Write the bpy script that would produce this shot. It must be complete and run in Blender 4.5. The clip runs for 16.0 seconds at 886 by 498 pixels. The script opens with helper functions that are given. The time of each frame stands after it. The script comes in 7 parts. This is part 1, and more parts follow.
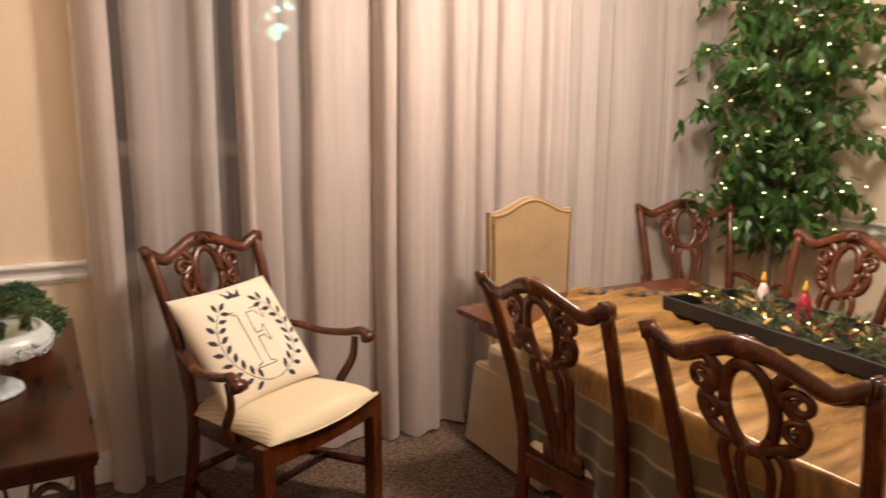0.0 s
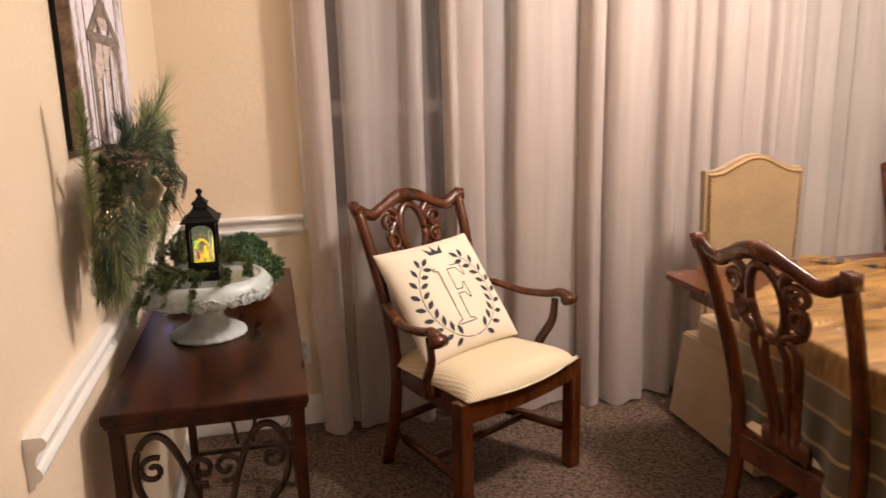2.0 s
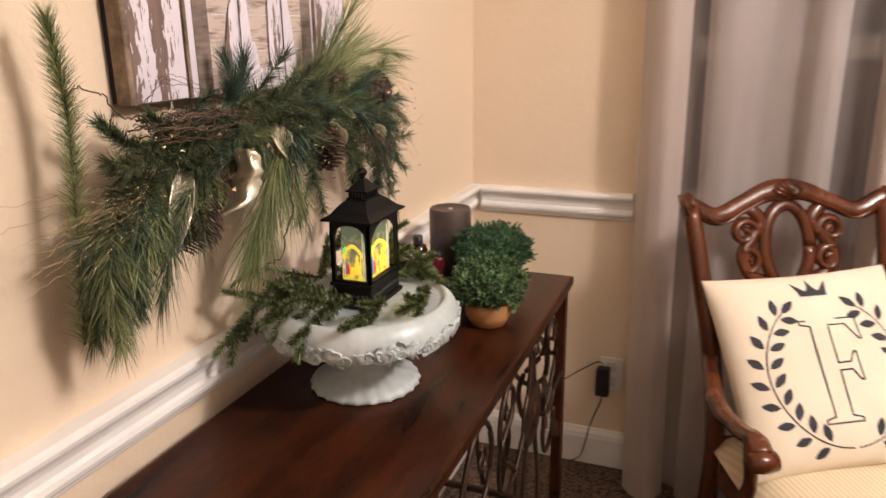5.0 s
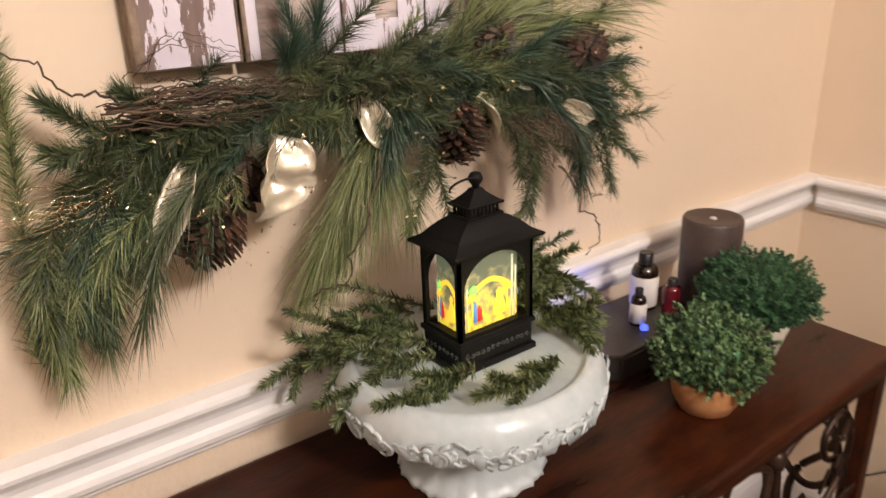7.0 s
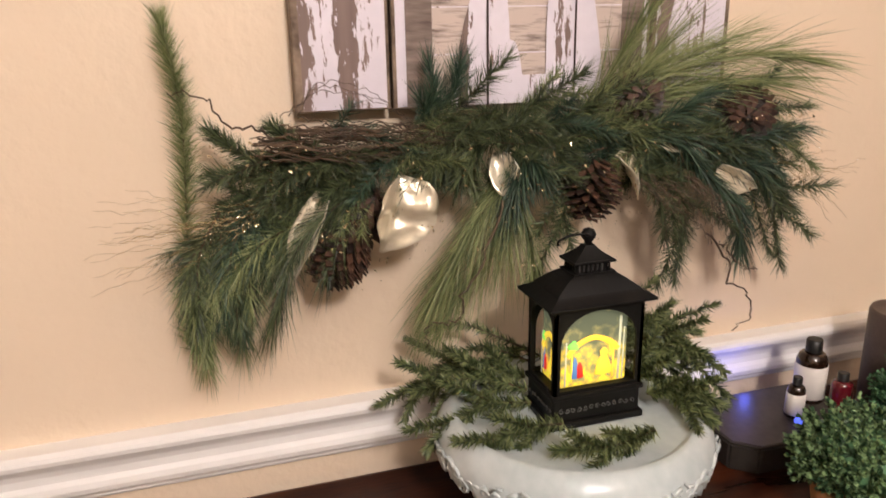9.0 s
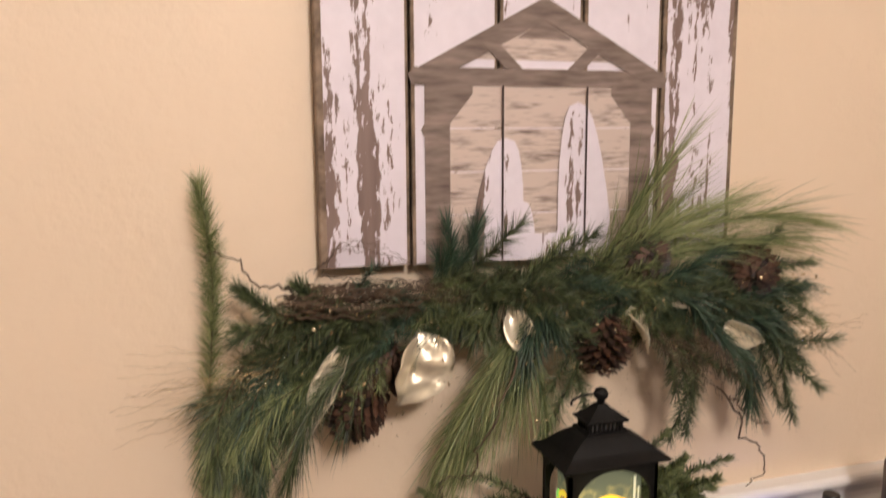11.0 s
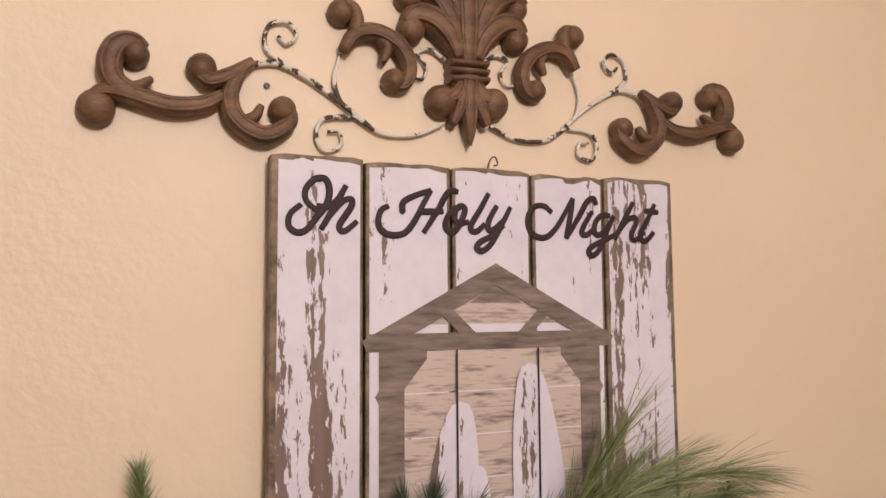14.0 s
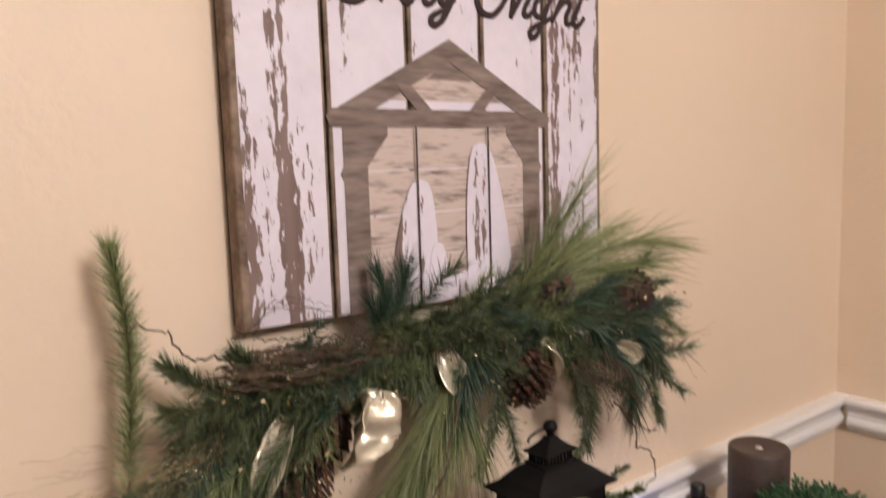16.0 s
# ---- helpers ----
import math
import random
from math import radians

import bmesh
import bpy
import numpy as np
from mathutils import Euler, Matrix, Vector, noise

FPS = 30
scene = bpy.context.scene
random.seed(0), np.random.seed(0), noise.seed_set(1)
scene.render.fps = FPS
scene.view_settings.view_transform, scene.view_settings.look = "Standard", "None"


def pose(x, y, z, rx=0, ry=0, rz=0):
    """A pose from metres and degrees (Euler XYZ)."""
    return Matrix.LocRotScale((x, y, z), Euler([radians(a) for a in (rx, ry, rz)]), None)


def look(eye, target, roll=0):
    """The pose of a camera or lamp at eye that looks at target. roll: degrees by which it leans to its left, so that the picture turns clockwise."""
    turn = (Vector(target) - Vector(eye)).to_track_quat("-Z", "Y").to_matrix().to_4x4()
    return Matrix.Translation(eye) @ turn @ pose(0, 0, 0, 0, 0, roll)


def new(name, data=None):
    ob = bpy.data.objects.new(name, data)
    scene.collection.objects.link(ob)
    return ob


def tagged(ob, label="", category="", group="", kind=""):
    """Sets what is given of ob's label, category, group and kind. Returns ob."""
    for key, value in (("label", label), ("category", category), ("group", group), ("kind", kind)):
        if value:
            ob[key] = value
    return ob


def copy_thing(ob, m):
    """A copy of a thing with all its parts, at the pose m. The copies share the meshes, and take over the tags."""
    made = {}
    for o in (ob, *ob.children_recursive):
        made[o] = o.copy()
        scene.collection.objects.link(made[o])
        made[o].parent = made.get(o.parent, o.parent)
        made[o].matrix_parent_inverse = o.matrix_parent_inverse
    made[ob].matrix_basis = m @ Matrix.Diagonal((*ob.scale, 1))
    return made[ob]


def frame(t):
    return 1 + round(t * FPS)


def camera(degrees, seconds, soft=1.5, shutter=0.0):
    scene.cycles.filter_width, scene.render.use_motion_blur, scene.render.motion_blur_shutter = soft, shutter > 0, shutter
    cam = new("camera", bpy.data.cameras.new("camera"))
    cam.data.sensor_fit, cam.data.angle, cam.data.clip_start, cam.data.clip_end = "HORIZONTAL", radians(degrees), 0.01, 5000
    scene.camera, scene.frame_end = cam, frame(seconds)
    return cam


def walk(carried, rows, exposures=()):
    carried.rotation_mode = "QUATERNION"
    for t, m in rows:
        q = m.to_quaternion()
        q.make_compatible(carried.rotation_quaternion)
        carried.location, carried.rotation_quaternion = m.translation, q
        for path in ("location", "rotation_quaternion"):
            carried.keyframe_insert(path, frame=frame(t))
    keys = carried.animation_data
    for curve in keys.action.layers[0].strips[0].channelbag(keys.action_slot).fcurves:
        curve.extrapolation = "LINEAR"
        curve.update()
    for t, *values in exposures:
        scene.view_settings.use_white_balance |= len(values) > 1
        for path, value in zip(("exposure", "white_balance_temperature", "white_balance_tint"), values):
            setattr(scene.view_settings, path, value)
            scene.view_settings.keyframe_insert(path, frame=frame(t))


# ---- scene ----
cam = camera(61.7, 16.0, shutter=0.5)
# time, eye, target, roll
ROWS = [
    (0, (-0.021, 0.028, 1.467), (0.922, 1.759, 1.129), 0.2),
    (0.5, (-0.004, 0.021, 1.468), (0.75, 1.839, 1.112), 0.0),
    (1, (-0.003, 0.018, 1.46), (0.635, 1.876, 1.084), -0.3),
    (1.5, (-0.008, 0.027, 1.453), (0.539, 1.907, 1.048), -0.8),
    (2, (-0.003, 0.105, 1.436), (0.436, 2.008, 1.007), -1.4),
    (2.5, (0.015, 0.289, 1.455), (0.321, 2.214, 1.009), -1.7),
    (3, (0.061, 0.42, 1.44), (0.151, 2.367, 0.994), -2.1),
    (3.5, (0.222, 0.553, 1.44), (0.108, 2.495, 0.975), -1.8),
    (4, (0.294, 0.679, 1.429), (0.0, 2.594, 0.933), -1.2),
    (6.5, (0.437, 1.406, 1.415), (-0.891, 2.726, 0.714), -1.9),
    (7, (0.435, 1.521, 1.419), (-1.066, 2.628, 0.697), -2.1),
    (7.5, (0.45, 1.611, 1.419), (-1.176, 2.527, 0.7), -1.4),
    (8, (0.482, 1.651, 1.416), (-1.243, 2.39, 0.723), -1.3),
    (8.5, (0.51, 1.653, 1.429), (-1.273, 2.269, 0.765), -1.2),
    (8.7, (0.518, 1.644, 1.422), (-1.285, 2.233, 0.788), -1.1),
    (10.8, (0.545, 1.618, 1.46), (-1.35, 2.165, 1.13), -0.5),
    (11, (0.544, 1.62, 1.481), (-1.352, 2.186, 1.19), -0.4),
    (11.5, (0.544, 1.621, 1.525), (-1.353, 2.227, 1.333), -0.2),
    (12, (0.544, 1.615, 1.544), (-1.349, 2.259, 1.476), -0.4),
    (12.5, (0.54, 1.615, 1.559), (-1.346, 2.279, 1.586), -0.5),
    (13, (0.541, 1.61, 1.582), (-1.339, 2.285, 1.688), -0.5),
    (13.5, (0.541, 1.6, 1.601), (-1.326, 2.297, 1.769), -0.5),
    (14, (0.524, 1.592, 1.601), (-1.322, 2.347, 1.761), -0.4),
    (14.5, (0.494, 1.565, 1.587), (-1.313, 2.412, 1.706), -0.6),
    (15, (0.446, 1.516, 1.57), (-1.304, 2.484, 1.603), -1.0),
    (15.5, (0.409, 1.458, 1.553), (-1.255, 2.565, 1.458), -1.3),
    (16, (0.412, 1.426, 1.502), (-1.171, 2.626, 1.273), -1.8),
]
walk(cam, [(t, look(eye, target, roll)) for t, eye, target, roll in ROWS],
     exposures=[(0.0, -0.10, 7200, 10), (1.0, -0.03, 7050, 10), (2.0, 0.0, 6850, 10), (4.0, 0.0, 6700, 10), (6.5, 0.10, 6480, 10), (7.0, 0.05, 6520, 10), (8.5, -0.06, 6500, 10), (11.0, -0.29, 6680, 10), (12.5, -0.40, 6550, 10), (14.0, -0.48, 6480, 10), (16.0, -0.32, 6250, 10)])

# ---------------- light ----------------
world = bpy.data.worlds.new("night")
scene.world = world
world.use_nodes = True
world.node_tree.nodes["Background"].inputs[0].default_value = (0.012, 0.014, 0.022, 1)
world.node_tree.nodes["Background"].inputs[1].default_value = 1.0


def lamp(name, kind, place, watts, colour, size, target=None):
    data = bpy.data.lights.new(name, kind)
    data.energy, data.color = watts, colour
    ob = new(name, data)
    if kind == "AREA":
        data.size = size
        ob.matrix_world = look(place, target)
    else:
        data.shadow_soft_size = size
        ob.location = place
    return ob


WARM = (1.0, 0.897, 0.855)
# unseen ceiling fitting over the dining table, and an added soft fill behind the camera
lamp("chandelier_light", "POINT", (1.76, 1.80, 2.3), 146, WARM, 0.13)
lamp("rear_fill_light", "AREA", (1.5, -1.6, 2.3), 7, (1.0, 0.88, 0.80), 1.2, (0.8, 2.0, 0.9))


# ---------------- tools ----------------
def part(name, bm, material, parent, label=""):
    me = bpy.data.meshes.new(name)
    bm.normal_update()
    bm.to_mesh(me)
    bm.free()
    me.materials.append(material)
    ob = new(name, me)
    if parent is not None:
        ob.parent = parent
    if label:
        tagged(ob, label)
    return ob


def thing(name, m, label, category, group=""):
    ob = new(name)
    ob.empty_display_size = 0.05
    ob.matrix_world = m
    return tagged(ob, label, category, group)


def setting(name, bm, material, label="", category=""):
    return tagged(part(name, bm, material, None), label, category, "", "structure")


def smooth(bm, on=True):
    for f in bm.faces:
        f.smooth = on
    return bm


def box(bm, lo, hi, bevel=0.0, m=None):
    """An upright box between two corners, with its edges eased."""
    made = bmesh.ops.create_cube(bm, size=1)["verts"]
    c = [(a + b) / 2 for a, b in zip(lo, hi)]
    s = [b - a for a, b in zip(lo, hi)]
    for v in made:
        v.co = Vector((c[0] + v.co.x * s[0], c[1] + v.co.y * s[1], c[2] + v.co.z * s[2]))
    if bevel:
        edges = list({e for v in made for e in v.link_edges})
        res = bmesh.ops.bevel(bm, geom=edges, offset=bevel, segments=2, affect="EDGES", profile=0.6)
        made = list({v for f in res["faces"] for v in f.verts} | {v for v in made if v.is_valid})
    if m is not None:
        bmesh.ops.transform(bm, matrix=m, verts=made)
    return bm


def one_box(lo, hi, bevel=0.0, m=None):
    return box(bmesh.new(), lo, hi, bevel, m)


def lathe(profile, segments=40, bm=None, m=None, wave=None):
    """Turns (radius, height) pairs round z. wave(angle, index) -> (dr, dz)."""
    bm = bm or bmesh.new()
    rings = []
    for i, (r, z) in enumerate(profile):
        ring = []
        for k in range(segments):
            a = 2 * math.pi * k / segments
            dr, dz = wave(a, i) if wave else (0, 0)
            p = Vector(((r + dr) * math.cos(a), (r + dr) * math.sin(a), z + dz))
            ring.append(bm.verts.new(m @ p if m else p))
        rings.append(ring)
    for a, b in zip(rings, rings[1:]):
        for k in range(segments):
            f = bm.faces.new((a[k], a[(k + 1) % segments], b[(k + 1) % segments], b[k]))
            f.smooth = True
    for ring, flip in ((rings[0], True), (rings[-1], False)):
        bm.faces.new(ring[::-1] if flip else ring)
    return bm


def curve_points(ctrl, n=24):
    """Catmull-Rom through the control points."""
    p = [Vector(c) for c in ctrl]
    p = [2 * p[0] - p[1]] + p + [2 * p[-1] - p[-2]]
    out = []
    for i in range(1, len(p) - 2):
        k = max(2, round(n / (len(p) - 3)))
        for j in range(k):
            t = j / k
            a, b, c, d = p[i - 1], p[i], p[i + 1], p[i + 2]
            out.append(0.5 * ((2 * b) + (c - a) * t + (2 * a - 5 * b + 4 * c - d) * t * t + (3 * b - a - 3 * c + d) * t ** 3))
    out.append(p[-2])
    return out


def sweep(bm, points, width, depth=None, normal=None, sides=6, taper=None, m=None):
    """A rod along the points; normal fixes the way its flat side looks."""
    depth = width if depth is None else depth
    rings, n_pts = [], len(points)
    up = Vector(normal) if normal is not None else None
    for i, p in enumerate(points):
        tan = (points[min(i + 1, n_pts - 1)] - points[max(i - 1, 0)]).normalized()
        if up is None or abs(up.dot(tan)) > 0.98:
            ref = Vector((0, 0, 1)) if abs(tan.z) < 0.9 else Vector((1, 0, 0))
        else:
            ref = up
        side = tan.cross(ref).normalized()
        face = side.cross(tan).normalized()
        k = taper(i / (n_pts - 1)) if taper else 1.0
        ring = []
        for s in range(sides):
            a = 2 * math.pi * (s + 0.5) / sides
            q = p + side * math.cos(a) * width * k / 2 + face * math.sin(a) * depth * k / 2
            ring.append(bm.verts.new(m @ q if m else q))
        rings.append(ring)
    for a, b in zip(rings, rings[1:]):
        for s in range(sides):
            f = bm.faces.new((a[s], a[(s + 1) % sides], b[(s + 1) % sides], b[s]))
            f.smooth = True
    bm.faces.new(rings[0][::-1])
    bm.faces.new(rings[-1])
    return bm


def plate(bm, outline, thickness, m=None):
    """A flat plate: the outline in x, y and its thickness up z."""
    lo = [bm.verts.new((x, y, 0)) for x, y in outline]
    hi = [bm.verts.new((x, y, thickness)) for x, y in outline]
    n = len(outline)
    bm.faces.new(hi)
    bm.faces.new(lo[::-1])
    for i in range(n):
        bm.faces.new((lo[i], lo[(i + 1) % n], hi[(i + 1) % n], hi[i]))
    if m is not None:
        bmesh.ops.transform(bm, matrix=m, verts=lo + hi)
    return bm


def spiral(cx, cy, r0, r1, a0, turns, n=26):
    """Points of a flat spiral, angles in degrees."""
    out = []
    for i in range(n + 1):
        t = i / n
        r, a = r0 + (r1 - r0) * t, radians(a0) + turns * 2 * math.pi * t
        out.append((cx + r * math.cos(a), cy + r * math.sin(a)))
    return out


# ---------------- materials ----------------
def mat(name, c1, c2, rough=0.5, metal=0.0, scale=8.0, stretch=(1, 1, 1), fine=60.0, bump=0.1, coat=0.0, sheen=0.0, per_island=0.0, per_object=0.0, spread=(0.35, 0.65), fine_mix=0.35):
    m = bpy.data.materials.new(name)
    m.use_nodes = True
    nt = m.node_tree
    b = nt.nodes["Principled BSDF"]
    tc, mp = nt.nodes.new("ShaderNodeTexCoord"), nt.nodes.new("ShaderNodeMapping")
    mp.inputs["Scale"].default_value = stretch
    nt.links.new(tc.outputs["Object"], mp.inputs["Vector"])
    n1, n2 = nt.nodes.new("ShaderNodeTexNoise"), nt.nodes.new("ShaderNodeTexNoise")
    for n, s in ((n1, scale), (n2, fine)):
        n.inputs["Scale"].default_value = s
        n.inputs["Detail"].default_value = 4
        nt.links.new(mp.outputs["Vector"], n.inputs["Vector"])
    mixv = nt.nodes.new("ShaderNodeMix")
    mixv.inputs["Factor"].default_value = fine_mix
    nt.links.new(n1.outputs["Fac"], mixv.inputs[2])
    nt.links.new(n2.outputs["Fac"], mixv.inputs[3])
    last = mixv.outputs[0]
    for amount, node, out in ((per_island, "ShaderNodeNewGeometry", "Random Per Island"), (per_object, "ShaderNodeObjectInfo", "Random")):
        if amount:
            src = nt.nodes.new(node)
            mx = nt.nodes.new("ShaderNodeMix")
            mx.inputs["Factor"].default_value = amount
            nt.links.new(last, mx.inputs[2])
            nt.links.new(src.outputs[out], mx.inputs[3])
            last = mx.outputs[0]
    ramp = nt.nodes.new("ShaderNodeValToRGB")
    ramp.color_ramp.elements[0].position, ramp.color_ramp.elements[1].position = spread
    ramp.color_ramp.elements[0].color, ramp.color_ramp.elements[1].color = (*c1, 1), (*c2, 1)
    nt.links.new(last, ramp.inputs["Fac"])
    nt.links.new(ramp.outputs["Color"], b.inputs["Base Color"])
    mr = nt.nodes.new("ShaderNodeMapRange")
    mr.inputs["To Min"].default_value, mr.inputs["To Max"].default_value = max(0.02, rough - 0.08), min(1, rough + 0.08)
    nt.links.new(n1.outputs["Fac"], mr.inputs["Value"])
    nt.links.new(mr.outputs["Result"], b.inputs["Roughness"])
    b.inputs["Metallic"].default_value = metal
    b.inputs["Coat Weight"].default_value = coat
    b.inputs["Coat Roughness"].default_value = 0.15
    b.inputs["Sheen Weight"].default_value = sheen
    if bump:
        bp = nt.nodes.new("ShaderNodeBump")
        bp.inputs["Strength"].default_value = bump
        bp.inputs["Distance"].default_value = 0.004
        nt.links.new(n2.outputs["Fac"], bp.inputs["Height"])
        nt.links.new(bp.outputs["Normal"], b.inputs["Normal"])
    return m


def glow(name, colour, strength):
    m = bpy.data.materials.new(name)
    m.use_nodes = True
    b = m.node_tree.nodes["Principled BSDF"]
    b.inputs["Base Color"].default_value = (*colour, 1)
    b.inputs["Emission Color"].default_value = (*colour, 1)
    b.inputs["Emission Strength"].default_value = strength
    return m


def chipped(name, paint, under, scale=14.0, stretch=(1, 1, 1), cut=0.56, rough=0.6):
    """Old paint, flaked off in patches that follow the board, over bare wood."""
    m = mat(name, [0.9 * c for c in paint], paint, rough, scale=3, fine=40, bump=0.05)
    nt = m.node_tree
    b = nt.nodes["Principled BSDF"]
    tc, mp = nt.nodes.new("ShaderNodeTexCoord"), nt.nodes.new("ShaderNodeMapping")
    mp.inputs["Scale"].default_value = stretch
    nt.links.new(tc.outputs["Object"], mp.inputs["Vector"])
    n1, n2 = nt.nodes.new("ShaderNodeTexNoise"), nt.nodes.new("ShaderNodeTexNoise")
    n1.inputs["Scale"].default_value, n1.inputs["Detail"].default_value = scale, 6
    n1.inputs["Roughness"].default_value = 0.62
    n2.inputs["Scale"].default_value, n2.inputs["Detail"].default_value = scale * 0.22, 2
    nt.links.new(mp.outputs["Vector"], n1.inputs["Vector"])
    nt.links.new(mp.outputs["Vector"], n2.inputs["Vector"])
    add = nt.nodes.new("ShaderNodeMath")
    add.operation = "MULTIPLY_ADD"
    add.inputs[1].default_value = 0.45
    nt.links.new(n2.outputs["Fac"], add.inputs[0])
    nt.links.new(n1.outputs["Fac"], add.inputs[2])
    ramp = nt.nodes.new("ShaderNodeValToRGB")
    ramp.color_ramp.elements[0].position, ramp.color_ramp.elements[1].position = cut + 0.225, cut + 0.24
    ramp.color_ramp.elements[0].color, ramp.color_ramp.elements[1].color = (0, 0, 0, 1), (1, 1, 1, 1)
    nt.links.new(add.outputs[0], ramp.inputs["Fac"])
    mix = nt.nodes.new("ShaderNodeMix")
    mix.data_type = "RGBA"
    old = b.inputs["Base Color"].links[0].from_socket
    nt.links.new(ramp.outputs["Color"], mix.inputs["Factor"])
    nt.links.new(old, mix.inputs[6])
    mix.inputs[7].default_value = (*under, 1)
    nt.links.new(mix.outputs[2], b.inputs["Base Color"])
    return m


def sheer(name, colour, see_through, lets_through):
    """Thin woven cloth: some light passes straight, some glows through."""
    m = mat(name, [0.9 * c for c in colour], colour, 0.9, scale=5, stretch=(6, 6, 0.6), fine=500, bump=0.08, sheen=0.2)
    nt = m.node_tree
    b, out = nt.nodes["Principled BSDF"], nt.nodes["Material Output"]
    tl, tp = nt.nodes.new("ShaderNodeBsdfTranslucent"), nt.nodes.new("ShaderNodeBsdfTransparent")
    tl.inputs["Color"].default_value = (*colour, 1)
    m1, m2 = nt.nodes.new("ShaderNodeMixShader"), nt.nodes.new("ShaderNodeMixShader")
    m1.inputs[0].default_value, m2.inputs[0].default_value = lets_through, see_through
    nt.links.new(b.outputs[0], m1.inputs[1])
    nt.links.new(tl.outputs[0], m1.inputs[2])
    nt.links.new(m1.outputs[0], m2.inputs[1])
    nt.links.new(tp.outputs[0], m2.inputs[2])
    nt.links.new(m2.outputs[0], out.inputs["Surface"])
    return m


M = {}
M["wall"] = mat("cream_wall_paint", (0.745, 0.605, 0.450), (0.78, 0.635, 0.480), 0.55, scale=1.2, fine=62, bump=0.36, fine_mix=0.1)
M["trim"] = mat("white_trim_paint", (0.80, 0.78, 0.76), (0.84, 0.82, 0.80), 0.35, scale=3, fine=30, bump=0.03)
M["ceiling"] = mat("ceiling_paint", (0.78, 0.75, 0.70), (0.83, 0.80, 0.75), 0.9, scale=4, fine=120, bump=0.2)
M["carpet"] = mat("brown_carpet", (0.018, 0.0095, 0.006), (0.205, 0.128, 0.086), 1.0, scale=75, fine=240, bump=1.0, fine_mix=0.4, spread=(0.40, 0.60))
M["carpet"].node_tree.nodes["Mapping"].inputs["Rotation"].default_value = (0.55, 0.35, 0.45)
M["mahogany"] = mat("mahogany", (0.038, 0.0074, 0.0018), (0.122, 0.0285, 0.0060), 0.25, scale=7, stretch=(3, 3, 0.6), fine=90, bump=0.04, coat=0.08)
M["walnut"] = mat("dark_cherry_top", (0.010, 0.0028, 0.0016), (0.062, 0.015, 0.0048), 0.3, scale=5, stretch=(5, 0.9, 3), fine=45, bump=0.05, coat=0.0, spread=(0.36, 0.66))
M["iron"] = mat("bronze_iron", (0.014, 0.0065, 0.0038), (0.060, 0.029, 0.016), 0.42, 0.4, scale=18, fine=120, bump=0.3)
M["cream_cloth"] = mat("cream_seat_cloth", (0.66, 0.55, 0.38), (0.74, 0.63, 0.45), 0.75, scale=6, fine=300, bump=0.15, sheen=0.2)
M["suede"] = mat("tan_suede", (0.25, 0.150, 0.066), (0.36, 0.228, 0.105), 0.85, scale=7, fine=90, bump=0.08, sheen=0.5, spread=(0.3, 0.7))
M["brass"] = mat("aged_brass", (0.30, 0.19, 0.07), (0.5, 0.34, 0.14), 0.3, 1.0, scale=30, fine=90, bump=0.05)
M["canvas"] = mat("pillow_canvas", (0.72, 0.62, 0.48), (0.78, 0.68, 0.54), 0.9, scale=5, fine=420, bump=0.3)
M["ink"] = mat("slate_ink", (0.022, 0.022, 0.030), (0.045, 0.045, 0.058), 0.85, scale=20, fine=300, bump=0.1)
M["mahogany"].node_tree.nodes["Principled BSDF"].inputs["Specular IOR Level"].default_value = 0.5
M["walnut"].node_tree.nodes["Principled BSDF"].inputs["Specular IOR Level"].default_value = 0.22
M["curtain"] = sheer("grey_sheer_curtain", (0.565, 0.475, 0.43), 0.14, 0.20)
M["thin_curtain"] = sheer("thin_grey_curtain", (0.63, 0.56, 0.53), 0.33, 0.32)
M["light_curtain"] = sheer("pale_window_curtain", (0.60, 0.52, 0.475), 0.13, 0.25)
M["sheer"] = sheer("thin_sheer_lining", (0.42, 0.36, 0.35), 0.36, 0.35)
M["night"] = mat("night_glass", (0.006, 0.007, 0.010), (0.012, 0.013, 0.018), 0.06, scale=2, fine=20, bump=0)

nt = M["night"].node_tree
glass, clear = nt.nodes.new("ShaderNodeMixShader"), nt.nodes.new("ShaderNodeBsdfTransparent")
glass.inputs[0].default_value = 0.85
nt.links.new(nt.nodes["Principled BSDF"].outputs[0], glass.inputs[1])
nt.links.new(clear.outputs[0], glass.inputs[2])
nt.links.new(glass.outputs[0], nt.nodes["Material Output"].inputs["Surface"])

# ---------------- the room ----------------
WX, NY, EX, SY, CZ = -0.395, 3.20, 3.98, -2.2, 2.72
setting("floor", one_box((WX - 0.15, SY - 0.15, -0.12), (EX + 0.15, NY + 0.15, 0)), M["carpet"], "brown flecked cut-pile carpet", "carpet")
setting("ceiling", one_box((WX - 0.15, SY - 0.15, CZ), (EX + 0.15, NY + 0.15, CZ + 0.12)), M["ceiling"], "plain white painted ceiling", "ceiling")
setting("wall_west", one_box((WX - 0.15, SY - 0.15, 0), (WX, NY + 0.15, CZ)), M["wall"], "cream painted wall with fine orange-peel texture", "wall")
setting("wall_east", one_box((EX, SY - 0.15, 0), (EX + 0.15, NY + 0.15, CZ)), M["wall"], "cream painted wall", "wall")
setting("wall_south", one_box((WX, SY - 0.15, 0), (EX, SY, CZ)), M["wall"], "cream painted wall", "wall")
WINDOWS = ((0.20, 1.20), (2.22, 3.18))
SILL, HEAD = 0.87, 2.35
bm = bmesh.new()
edges_x = [WX] + [v for w in WINDOWS for v in w] + [EX]
